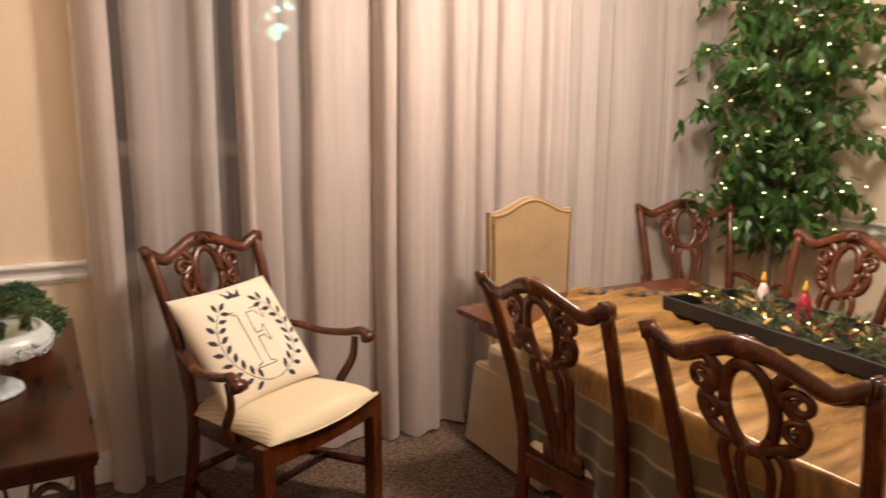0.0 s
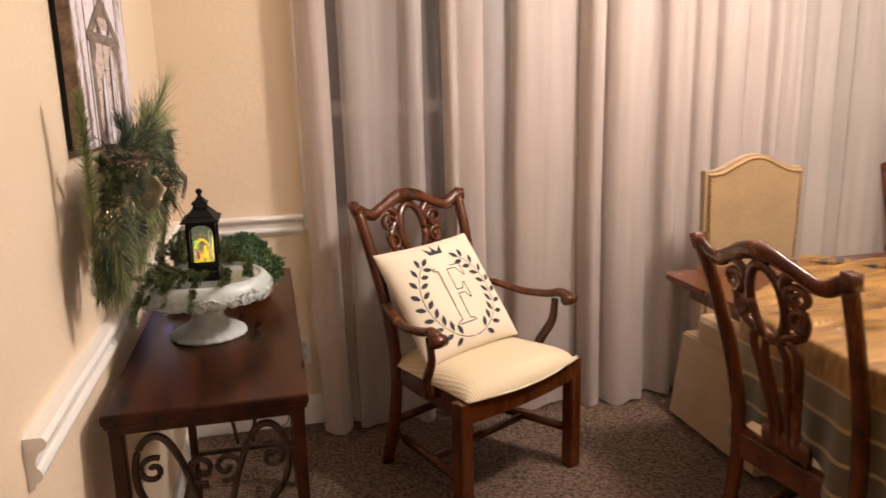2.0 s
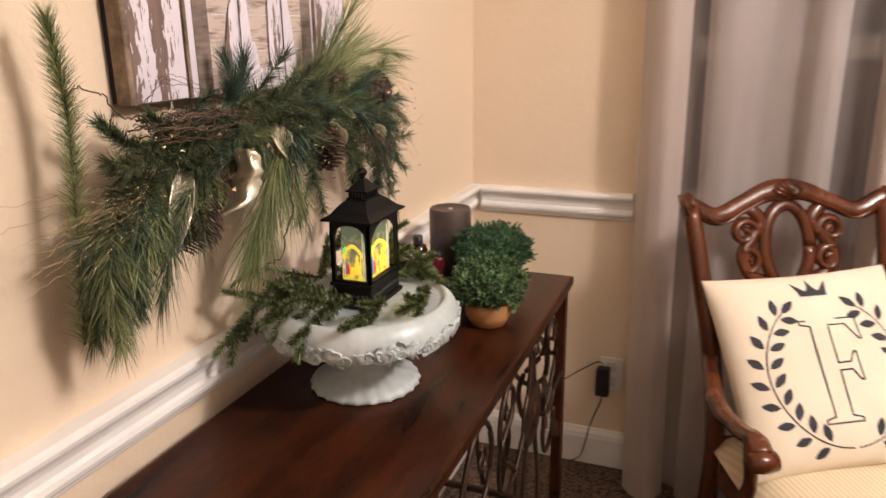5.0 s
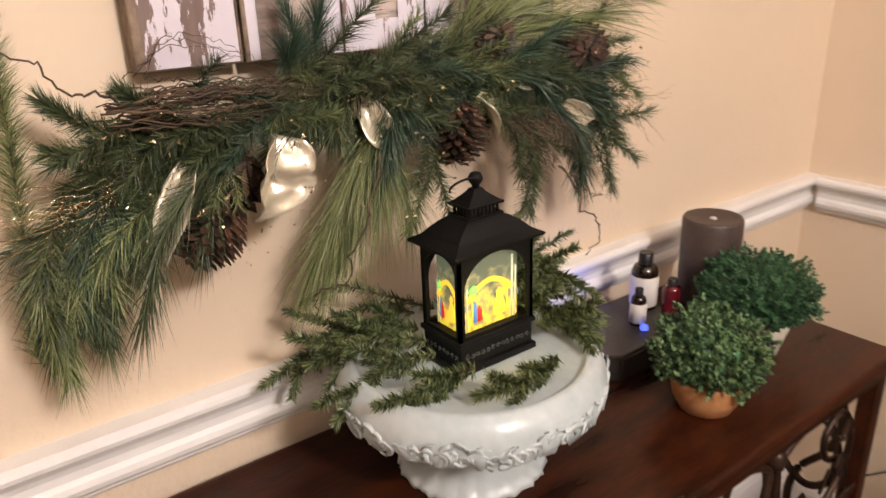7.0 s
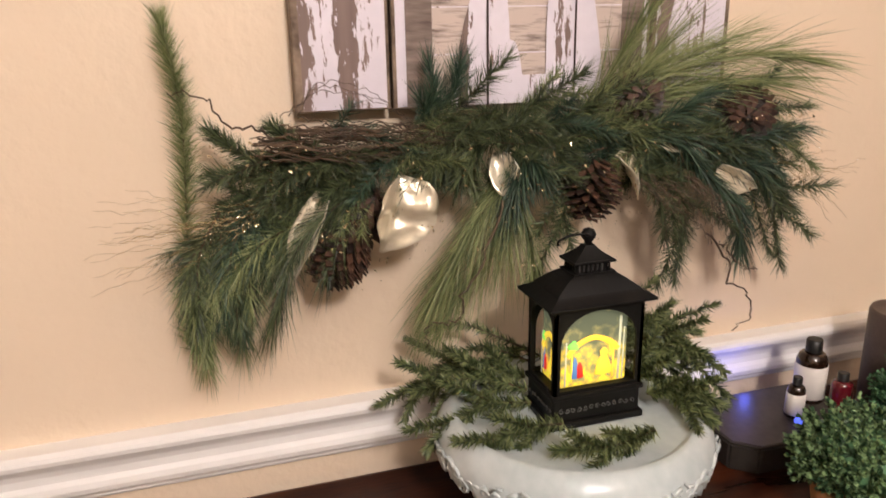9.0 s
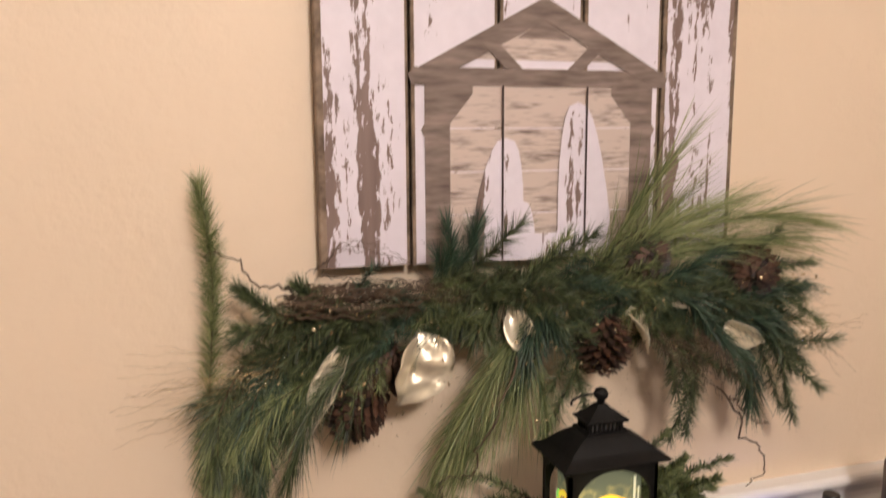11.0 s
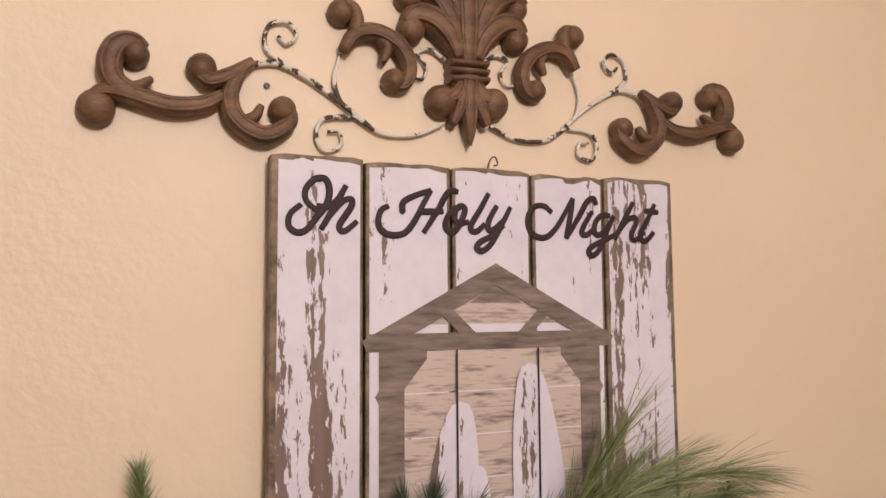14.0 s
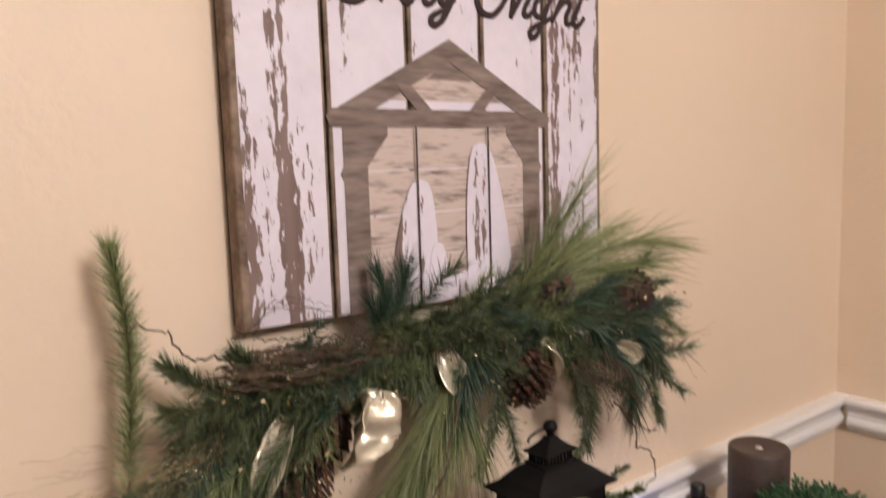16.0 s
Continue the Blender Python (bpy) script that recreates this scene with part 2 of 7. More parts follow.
for i in range(0, len(edges_x), 2):
    box(bm, (edges_x[i], NY, 0), (edges_x[i + 1], NY + 0.15, CZ))
for a, b in WINDOWS:
    box(bm, (a, NY, 0), (b, NY + 0.15, SILL))
    box(bm, (a, NY, HEAD), (b, NY + 0.15, CZ))
setting("wall_north", bm, M["wall"], "cream painted wall behind the curtains", "wall")
for k, (a, b) in enumerate(WINDOWS):
    w = tagged(new("window_%d" % (k + 1)), "white sash window onto the dark night", "window", "", "structure")
    fr = bmesh.new()
    for lo, hi in (((a, NY + 0.02, SILL), (a + 0.06, NY + 0.1, HEAD)), ((b - 0.06, NY + 0.02, SILL), (b, NY + 0.1, HEAD)), ((a + 0.06, NY + 0.02, HEAD - 0.06), (b - 0.06, NY + 0.1, HEAD)), ((a + 0.06, NY + 0.02, SILL), (b - 0.06, NY + 0.1, SILL + 0.07)), ((a + 0.06, NY + 0.02, 1.325), (b - 0.06, NY + 0.1, 1.385))):
        box(fr, lo, hi, 0.006)
    part("window_frame", fr, M["trim"], w)
    part("window_sill", one_box((a - 0.06, NY - 0.05, SILL - 0.03), (b + 0.06, NY + 0.02, SILL), 0.006), M["trim"], w)
    part("window_casing", box(box(one_box((a - 0.08, NY - 0.018, SILL), (a, NY, HEAD)), (b, NY - 0.018, SILL), (b + 0.08, NY, HEAD)), (a - 0.08, NY - 0.018, HEAD), (b + 0.08, NY, HEAD + 0.09)), M["trim"], w)
    for z0, z1 in ((SILL + 0.07, 1.325), (1.385, HEAD - 0.06)):
        part("pane", one_box((a + 0.06, NY + 0.055, z0), (b - 0.06, NY + 0.061, z1)), M["night"], w)


def moulding(name, profile, runs, label):
    """A moulding of the given (out, up) profile along straight wall runs."""
    for start, end, out in runs:
        bm = bmesh.new()
        rings = []
        for p in (start, end):
            rings.append([bm.verts.new((p[0] + out[0] * o, p[1] + out[1] * o, z)) for o, z in profile])
        n = len(profile)
        for i in range(n):
            bm.faces.new((rings[0][i], rings[0][(i + 1) % n], rings[1][(i + 1) % n], rings[1][i]))
        bm.faces.new(rings[0])
        bm.faces.new(rings[1][::-1])
        bmesh.ops.recalc_face_normals(bm, faces=bm.faces)
        setting(name, bm, M["trim"], label, "moulding")


RAIL = [(0, 0.848), (0.008, 0.849), (0.011, 0.853), (0.011, 0.858), (0.017, 0.860), (0.021, 0.865), (0.0225, 0.872), (0.020, 0.879), (0.015, 0.884), (0.0145, 0.894), (0.017, 0.902), (0.022, 0.909), (0.029, 0.913), (0.033, 0.918), (0.034, 0.924), (0.032, 0.929), (0.027, 0.933), (0, 0.933)]
BASE = [(0, 0.0), (0.015, 0.0), (0.015, 0.095), (0.012, 0.104), (0.012, 0.110), (0.007, 0.120), (0.004, 0.128), (0, 0.130)]
RUNS = [((WX, SY, 0), (WX, NY, 0), (1, 0)), ((WX + 0.0345, NY, 0), (0.117, NY, 0), (0, -1)), ((1.285, NY, 0), (2.135, NY, 0), (0, -1)), ((3.265, NY, 0), (EX, NY, 0), (0, -1)), ((EX, SY, 0), (EX, NY, 0), (-1, 0)), ((WX, SY, 0), (EX, SY, 0), (0, 1))]
moulding("trim", RAIL, [((WX, 1.25, 0), (WX, NY, 0), (1, 0))] + RUNS[1:], "white moulded chair rail")
moulding("baseboard", BASE, [RUNS[0], ((WX, NY, 0), (EX, NY, 0), (0, -1)), RUNS[4], RUNS[5]], "white moulded baseboard")


setting("ground", one_box((-60, NY + 0.16, -0.5), (60, 80, -0.3)), M["carpet"], "dark ground outside at night", "ground")

# ---------------- curtains ----------------
def curtain(x0, x1, y, folds, depth, material, label, seed, lean=0.0, top=2.52, flare=0.0):
    rng = random.Random(seed)
    ph = [rng.uniform(0, 6.28) for _ in range(6)]
    th = thing("curtain", pose(0, 0, 0), label, "curtain", "window curtains")
    bm = bmesh.new()
    nx, nz = int(folds * 30), 40
    xs_scale = max(1.0, (x1 - x0) * 4)
    rows = []
    for j in range(nz + 1):
        v = j / nz
        z = 0.012 + (top - 0.012) * v
        row = []
        for i in range(nx + 1):
            u = i / nx
            w = u + 0.055 * math.sin(3.1 * u * 2 + ph[0]) + 0.02 * math.sin(9 * u + ph[1]) + 0.022 * math.sin(1.7 * v + 4 * u + ph[3])
            a = 2 * math.pi * folds * w + 0.45 * math.sin(2.6 * v + ph[2])
            amp = depth * (0.72 + 0.42 * math.sin(5 * u + ph[3])) * (1.0 - 0.3 * v + 0.10 * math.sin(6 * v + ph[1]))
            s = math.sin(a) + 0.30 * math.sin(2 * a + ph[4] + 0.6 * v)
            yy = y - amp * s - 0.004 * noise.noise(Vector((xs_scale * u * 9, 3.2 * v, ph[0])))
            xx = x0 + (x1 - x0) * u + 0.07 * (x1 - x0) / folds * math.sin(2 * a + 0.5 * math.sin(1.3 * a + ph[4])) + lean * (1 - v) * (1 - v) + 0.004 * math.sin(5 * v + ph[2])
            fl = flare * max(0, 1 - v * 3.2)
            yy -= fl * (0.4 + 0.6 * math.sin(a * 0.5 + ph[5]) ** 2)
            row.append(bm.verts.new((xx, min(yy, NY - 0.056), z + (0.006 * math.sin(a * 0.7 + ph[5]) if j == 0 else 0))))
        rows.append(row)
    for a, b in zip(rows, rows[1:]):
        for i in range(nx):
            bm.faces.new((a[i], a[i + 1], b[i + 1], b[i])).smooth = True
    part("cloth", bm, material, th)
    return th


def drape(profile, material, label, seed, lean=0.0, flare=0.0, top=2.52):
    """A curtain hung in the folds of one cross-section, given as x and y."""
    rng = random.Random(seed)
    ph = [rng.uniform(0, 6.28) for _ in range(4)]
    th = thing("curtain", pose(0, 0, 0), label, "curtain", "window curtains")
    line = curve_points([(x, y, 0) for x, y in profile], 9 * len(profile))
    mid = 3.085
    bm = bmesh.new()
    rows = []
    for j in range(41):
        v = j / 40
        row = []
        for i, p in enumerate(line):
            deep = (p.y - mid) * (1.12 - 0.25 * v + 0.10 * math.sin(4 * v + ph[0] + 3 * p.x))
            y = mid + deep - 0.004 * noise.noise(Vector((p.x * 30, 3.0 * v, ph[1])))
            y -= flare * max(0.0, 1 - 2.6 * v) * (0.4 + 0.6 * math.sin(22 * p.x + ph[2]) ** 2)
            x = p.x + lean * (1 - v) * (1 - v) + 0.005 * math.sin(4.5 * v + ph[3] + 5 * p.x) + 0.003 * noise.noise(Vector((p.x * 14, 5 * v, ph[2])))
            row.append(bm.verts.new((x, min(y, 3.118), 0.012 + (top - 0.012) * v + (0.008 * math.sin(40 * p.x + ph[3]) if j == 0 else 0))))
        rows.append(row)
    for a, b in zip(rows, rows[1:]):
        for i in range(len(line) - 1):
            bm.faces.new((a[i], a[i + 1], b[i + 1], b[i])).smooth = True
    part("cloth", bm, material, th)
    return th


GREY = "floor-length pale grey sheer curtain in soft folds"
drape([(0.118, 3.11), (0.151, 3.07), (0.192, 3.055), (0.219, 3.08), (0.237, 3.115)], M["curtain"], GREY, 3, 0.035, 0.05)
drape([(0.291, 3.105), (0.308, 3.075), (0.354, 3.068), (0.401, 3.095), (0.464, 3.112), (0.525, 3.100), (0.555, 3.068), (0.596, 3.062), (0.623, 3.10)], M["thin_curtain"], GREY, 5, 0.01, 0.02)
drape([(0.704, 3.10), (0.714, 3.052), (0.738, 3.040), (0.755, 3.075), (0.769, 3.102), (0.814, 3.085), (0.860, 3.088), (0.883, 3.108)], M["curtain"], GREY, 8)
drape([(0.879, 3.112), (0.920, 3.105), (0.961, 3.112), (0.998, 3.108)], M["thin_curtain"], GREY, 9)
drape([(0.988, 3.112), (0.998, 3.06), (1.037, 3.042), (1.108, 3.048), (1.175, 3.062), (1.221, 3.095), (1.267, 3.112), (1.296, 3.116)], M["curtain"], GREY, 13)
drape([(1.304, 3.116), (1.312, 3.05), (1.330, 3.020), (1.361, 3.015), (1.384, 3.04), (1.398, 3.092), (1.410, 3.05), (1.445, 3.012), (1.507, 3.004), (1.568, 3.020), (1.607, 3.07), (1.631, 3.116), (1.660, 3.10), (1.680, 3.05), (1.713, 3.030), (1.740, 3.055), (1.760, 3.112), (1.808, 3.116)], M["curtain"], GREY, 21, 0, 0.03)
drape([(1.805, 3.117), (1.836, 3.112), (1.852, 3.07), (1.887, 3.048), (1.920, 3.064), (1.939, 3.10), (1.955, 3.05), (1.999, 3.028), (2.052, 3.038), (2.083, 3.080), (2.108, 3.115), (2.163, 3.117), (2.198, 3.108), (2.212, 3.06), (2.235, 3.046), (2.251, 3.085), (2.296, 3.098), (2.348, 3.088)], M["curtain"], GREY, 34)
curtain(2.34, 3.50, 3.10, 5.0, 0.015, M["light_curtain"], GREY, 15)
curtain(0.16, 2.2, 3.128, 12.0, 0.006, M["sheer"], "thin sheer lining curtain against the window", 2)
rod = thing("curtain_rod", pose(0, 0, 0), "dark metal curtain rod above the windows", "curtain rod")
part("pole", sweep(bmesh.new(), [Vector((0.05, 3.09, 2.54)), Vector((3.6, 3.09, 2.54))], 0.028, sides=12), M["iron"], rod)
for x in (0.07, 1.8, 3.55):
    part("bracket", one_box((x - 0.012, 3.085, 2.515), (x + 0.012, NY, 2.526)), M["iron"], rod)


# ---------------- mahogany chairs ----------------
def back_y(z):
    """How far the chair's back leans at a height."""
    k = max(0.0, (z - 0.44) / 0.56)
    return 0.205 + 0.135 * k ** 1.25


def on_back(bm, curve=0.02):
    """Lays what was drawn in x and z onto the leaning, slightly hollow back."""
    for v in bm.verts:
        v.co.y += back_y(v.co.z) + curve * (1 - (v.co.x / 0.25) ** 2)
    return smooth(bm)


def flat(points):
    return [Vector((x, 0, z)) for x, z in points]


def dining_chair(m, arms, label, group):
    ch = thing("armchair" if arms else "dining_chair", m, label, "chair", group)
    W = M["mahogany"]
    fw, bw, dep = 0.268, 0.205, 0.225          # half widths front and back, half depth
    # cushion: a bowed, domed pad
    bm = bmesh.new()
    n = 16
    grid = []
    for lay in range(2):
        rows = []
        for j in range(n + 1):
            v = j / n
            row = []
            for i in range(n + 1):
                u = 2 * i / n - 1
                hw = fw + (bw - fw) * v
                y = -dep - 0.012 + 2 * dep * v - (0.02 * (1 - u * u) * (1 - v) - 0.0)
                edge = (1 - abs(u) ** 5) * (1 - abs(2 * v - 1) ** 5)
                z = 0.432 + (0.052 * edge ** 0.45 + 0.012 * (1 - u * u) if lay else -0.002) + 0.012 * (u * u) * (1 - v)
                row.append(bm.verts.new((u * hw, y, z)))
            rows.append(row)
        grid.append(rows)
    for lay in range(2):
        for j in range(n):
            for i in range(n):
                q = [grid[lay][j][i], grid[lay][j][i + 1], grid[lay][j + 1][i + 1], grid[lay][j + 1][i]]
                bm.faces.new(q if lay else q[::-1]).smooth = True
    ring = [(0, i) for i in range(n)] + [(j, n) for j in range(n)] + [(n, i) for i in range(n, 0, -1)] + [(j, 0) for j in range(n, 0, -1)]
    for k in range(len(ring)):
        (j, i), (j2, i2) = ring[k], ring[(k + 1) % len(ring)]
        bm.faces.new((grid[0][j][i], grid[0][j2][i2], grid[1][j2][i2], grid[1][j][i])).smooth = True
    seat = part("seat", bm, M["stripe_cloth"], ch, "cream ribbed upholstered seat")
    bm = bmesh.new()
    edge = [Vector((-fw - 0.003, -dep + 0.0, 0.446)), Vector((-fw * 0.5, -dep - 0.027, 0.437)), Vector((0, -dep - 0.034, 0.434)), Vector((fw * 0.5, -dep - 0.027, 0.437)), Vector((fw + 0.003, -dep + 0.0, 0.446))]
    sweep(bm, curve_points(edge, 24), 0.008, sides=6)
    part("piping", bm, M["cream_cloth"], seat)
    # rails under the seat
    def rail(name, a, b, z0, z1, thick, bow=0.0):
        bm = bmesh.new()
        d = (Vector(b) - Vector(a)).normalized()
        nrm = Vector((d.y, -d.x))
        rows = []
        for k in range(11):
            t = k / 10
            p = Vector(a).lerp(Vector(b), t) + nrm * bow * (1 - (2 * t - 1) ** 2)
            dip = 0.010 * (1 - (2 * t - 1) ** 2) if bow else 0
            rows.append([bm.verts.new((q.x, q.y, z)) for q, z in ((p, z0), (p, z1 - dip), (p - nrm * thick, z1 - dip), (p - nrm * thick, z0))])
        for r, s in zip(rows, rows[1:]):
            for k in range(4):
                bm.faces.new((r[k], r[(k + 1) % 4], s[(k + 1) % 4], s[k]))
        bm.faces.new(rows[0])
        bm.faces.new(rows[-1][::-1])
        bmesh.ops.recalc_face_normals(bm, faces=bm.faces)
        part(name, bm, W, ch)
    rail("front_rail", (-fw + 0.02, -dep - 0.004), (fw - 0.02, -dep - 0.004), 0.362, 0.438, 0.024, 0.016)
    rail("side_rail", (fw - 0.004, -dep + 0.02), (bw - 0.004, dep - 0.02), 0.362, 0.432, 0.024)
    rail("side_rail", (-bw + 0.004, dep - 0.02), (-fw + 0.004, -dep + 0.02), 0.362, 0.432, 0.024)
    rail("back_rail", (bw - 0.02, dep - 0.012), (-bw + 0.02, dep - 0.012), 0.362, 0.455, 0.026)
    for s in (-1, 1):
        part("front_leg", one_box((s * fw - 0.024, -dep - 0.006, 0), (s * fw + 0.024, -dep + 0.042, 0.437), 0.004), W, ch)
        # rear leg and stile in one piece
        bm = bmesh.new()
        pts = curve_points([(s * 0.192, 0.285, 0.0), (s * 0.198, 0.222, 0.22), (s * 0.200, 0.203, 0.44), (s * 0.212, 0.232, 0.66), (s * 0.228, 0.290, 0.86), (s * 0.238, 0.338, 0.995)], 28)
        sweep(bm, pts, 0.043, 0.042, (0, 1, 0), 8, lambda t: 1.08 - 0.12 * t)
        part("back_post", smooth(bm), W, ch)
    # crest rail: serpentine with turned ears and a shell at the middle
    bm = bmesh.new()
    pts = curve_points(flat([(-0.252, 1.004), (-0.232, 1.000), (-0.175, 0.972), (-0.115, 0.992), (-0.05, 1.020), (0, 1.026), (0.05, 1.020), (0.115, 0.992), (0.175, 0.972), (0.232, 1.000), (0.252, 1.004)]), 60)
    sweep(bm, pts, 0.047, 0.030, (0, 1, 0), 10, lambda t: 0.92 + 0.22 * math.exp(-((t - 0.5) / 0.10) ** 2))
    for s in (-1, 1):
        for k in range(3):
            sweep(bm, flat([(s * (0.236 + 0.008 * k), 0.978 + 0.003 * k), (s * (0.240 + 0.009 * k), 1.030 - 0.003 * k)]), 0.011, 0.044, (0, 1, 0), 8)
    crest = part("crest_rail", on_back(bm), W, ch)
    bm = bmesh.new()
    for k in range(-3, 4):
        a = radians(90 + 22 * k)
        sweep(bm, [Vector((0, -0.012, 1.012)), Vector((0.022 * math.cos(a), -0.018, 1.014 + 0.020 * math.sin(a))), Vector((0.036 * math.cos(a), -0.010, 1.016 + 0.034 * math.sin(a)))], 0.013, 0.016, (0, 1, 0), 8, lambda t: 0.6 + 0.6 * t)
    part("shell", on_back(bm), W, crest)
    for s in (-1, 1):
        bm = bmesh.new()
        sweep(bm, curve_points(flat([(s * 0.20, 0.972), (s * 0.16, 0.958), (s * 0.11, 0.982), (s * 0.05, 1.008)]), 16), 0.007, 0.036, (0, 1, 0), 6)
        part("bead", on_back(bm), W, crest)
    # pierced splat: oval loop, C scrolls, knot and ribs
    bm = bmesh.new()
    Y = (0, 1, 0)
    def strap(points, w=0.020, d=0.020, taper=None):
        sweep(bm, flat(points), 1.42 * w, 1.2 * d, Y, 8, taper)
    oval = [(0.056 * math.cos(a), 0.893 + 0.098 * math.sin(a)) for a in [2 * math.pi * k / 36 for k in range(37)]]
    strap(oval, 0.022)
    for s in (-1, 1):
        strap([(p.x, p.z) for p in curve_points(flat([(s * 0.092, 0.990), (s * 0.062, 0.955), (s * 0.088, 0.915), (s * 0.112, 0.875), (s * 0.092, 0.828), (s * 0.040, 0.806), (s * -0.01, 0.792), (s * -0.05, 0.812)]), 30)], 0.023)
        strap([(s * x, z) for x, z in spiral(0.106, 0.930, 0.034, 0.006, 200, -1.35)], 0.015, 0.024, lambda t: 1 - 0.25 * t)
        strap([(s * x, z) for x, z in spiral(0.100, 0.862, 0.032, 0.006, 60, 1.3)], 0.014, 0.024, lambda t: 1 - 0.25 * t)
        strap([(p.x, p.z) for p in curve_points(flat([(s * 0.058, 0.805), (s * 0.074, 0.76), (s * 0.056, 0.65), (s * 0.040, 0.54), (s * 0.052, 0.462)]), 20)], 0.019)
        strap([(p.x, p.z) for p in curve_points(flat([(s * 0.020, 0.795), (s * 0.036, 0.74), (s * 0.020, 0.62), (s * 0.014, 0.53), (s * 0.020, 0.462)]), 18)], 0.015)
    strap([(-0.075, 0.486), (0.075, 0.486)], 0.055, 0.022)
    part("splat", on_back(bm), W, ch, "pierced and carved splat with scrolls")
    # stretchers
    def bar(a, b, w, h):
        part("stretcher", sweep(bmesh.new(), [Vector(a), Vector(b)], w * 1.3, h * 1.3, (0, 0, 1), 4), W, ch)
    for s in (-1, 1):
        bar((s * (fw - 0.002), -dep + 0.02, 0.150), (s * 0.196, 0.225, 0.150), 0.018, 0.030)
    bar((-0.232, -0.01, 0.150), (0.232, -0.01, 0.150), 0.018, 0.028)
    bar((-0.196, 0.222, 0.200), (0.196, 0.222, 0.200), 0.018, 0.028)
    if arms:
        for s in (-1, 1):
            bm = bmesh.new()
            pts = curve_points([(s * 0.212, 0.235, 0.665), (s * 0.250, 0.16, 0.662), (s * 0.287, 0.05, 0.640), (s * 0.300, -0.06, 0.648), (s * 0.305, -0.115, 0.662), (s * 0.312, -0.15, 0.650)], 26)
            sweep(bm, pts, 0.040, 0.030, (0, 0, 1), 8, lambda t: 0.85 + 0.4 * t * t)
            arm = part("arm", smooth(bm), W, ch)
            bm = bmesh.new()
            for k in range(2):
                lathe([(0.004, -0.027), (0.019 - 0.004 * k, -0.025), (0.022 - 0.004 * k, 0), (0.019 - 0.004 * k, 0.025), (0.004, 0.027)], 16, bm, pose(s * 0.312, -0.156, 0.641, 0, 90, 0))
            part("scroll_end", bm, W, arm)
            bm = bmesh.new()
            pts = curve_points([(s * (fw - 0.02), -0.045, 0.40), (s * (fw + 0.006), -0.050, 0.46), (s * (fw + 0.022), -0.095, 0.55), (s * (fw + 0.034), -0.10, 0.635)], 20)
            sweep(bm, pts, 0.034, 0.026, (1, 0, 0), 8, lambda t: 1.2 - 0.35 * t)
            part("arm_support", smooth(bm), W, arm)
    return ch


def stripes(name, c1, c2, across, rough, bump=0.4, axis=0):
    """Woven ribs across one axis."""
    m = mat(name, c1, c2, rough, scale=6, fine=260, bump=0.1, sheen=0.2)
    nt = m.node_tree
    b = nt.nodes["Principled BSDF"]
    tc, wv = nt.nodes.new("ShaderNodeTexCoord"), nt.nodes.new("ShaderNodeTexWave")
    wv.bands_direction = "XYZ"[axis]
    wv.inputs["Scale"].default_value = across
    wv.inputs["Distortion"].default_value = 0.4
    nt.links.new(tc.outputs["Object"], wv.inputs["Vector"])
    bp = nt.nodes.new("ShaderNodeBump")
    bp.inputs["Strength"].default_value, bp.inputs["Distance"].default_value = bump, 0.003
    nt.links.new(wv.outputs["Fac"], bp.inputs["Height"])
    old = b.inputs["Normal"].links[0].from_socket
    nt.links.new(old, bp.inputs["Normal"])
    nt.links.new(bp.outputs["Normal"], b.inputs["Normal"])
    mix = nt.nodes.new("ShaderNodeMix")
    mix.data_type, mix.blend_type = "RGBA", "MULTIPLY"
    src = b.inputs["Base Color"].links[0].from_socket
    ramp = nt.nodes.new("ShaderNodeValToRGB")
    ramp.color_ramp.elements[0].color, ramp.color_ramp.elements[1].color = (0.84, 0.81, 0.76, 1), (1, 1, 1, 1)
    nt.links.new(wv.outputs["Fac"], ramp.inputs["Fac"])
    mix.inputs["Factor"].default_value = 1
    nt.links.new(src, mix.inputs[6])
    nt.links.new(ramp.outputs["Color"], mix.inputs[7])
    nt.links.new(mix.outputs[2], b.inputs["Base Color"])
    return m


M["stripe_cloth"] = stripes("ribbed_cream_cloth", (0.68, 0.56, 0.385), (0.73, 0.61, 0.425), 30, 0.7, 0.22)

CHAIR = "carved mahogany Chippendale side chair with pierced splat, pushed to the table"
window_chair = dining_chair(pose(0.690, 2.598, 0, 0, 0, 29) @ Matrix.Diagonal((1.06, 1.05, 1.0, 1.0)), True, "carved mahogany armchair with ribbed cream seat by the curtains", "dining chairs")
A = dining_chair(pose(1.500, 1.685, 0, 0, 0, 97), False, CHAIR, "dining chairs")
copy_thing(A, pose(1.545, 1.045, 0, 0, 0, 99))
copy_thing(A, pose(2.42, 1.83, 0, 0, 0, -97))
C = copy_thing(window_chair, pose(2.93, 2.64, 0, 0, 0, -27))
tagged(C, "carved mahogany armchair standing in the corner beside the ficus tree")

# ---------------- dining table ----------------
TZ = 0.762
table = thing("dining_table", pose(1.945, 1.295, 0), "polished mahogany dining table with double pedestal base", "table")
out = []
hx, hy, c = 0.60, 1.17, 0.05
for sx, sy in ((1, 1), (-1, 1), (-1, -1), (1, -1)):
    for k in (range(7) if sx * sy > 0 else range(6, -1, -1)):
        a = radians(90 * k / 6)
        out.append((sx * (hx - c + c * math.cos(a)), sy * (hy - c + c * math.sin(a))))
bm = plate(bmesh.new(), out, 0.022, pose(0, 0, TZ - 0.022))
bmesh.ops.bevel(bm, geom=[e for e in bm.edges if abs(e.verts[0].co.z - e.verts[1].co.z) < 1e-5], offset=0.006, segments=2, affect="EDGES")
part("tabletop", bm, M["mahogany"], table)
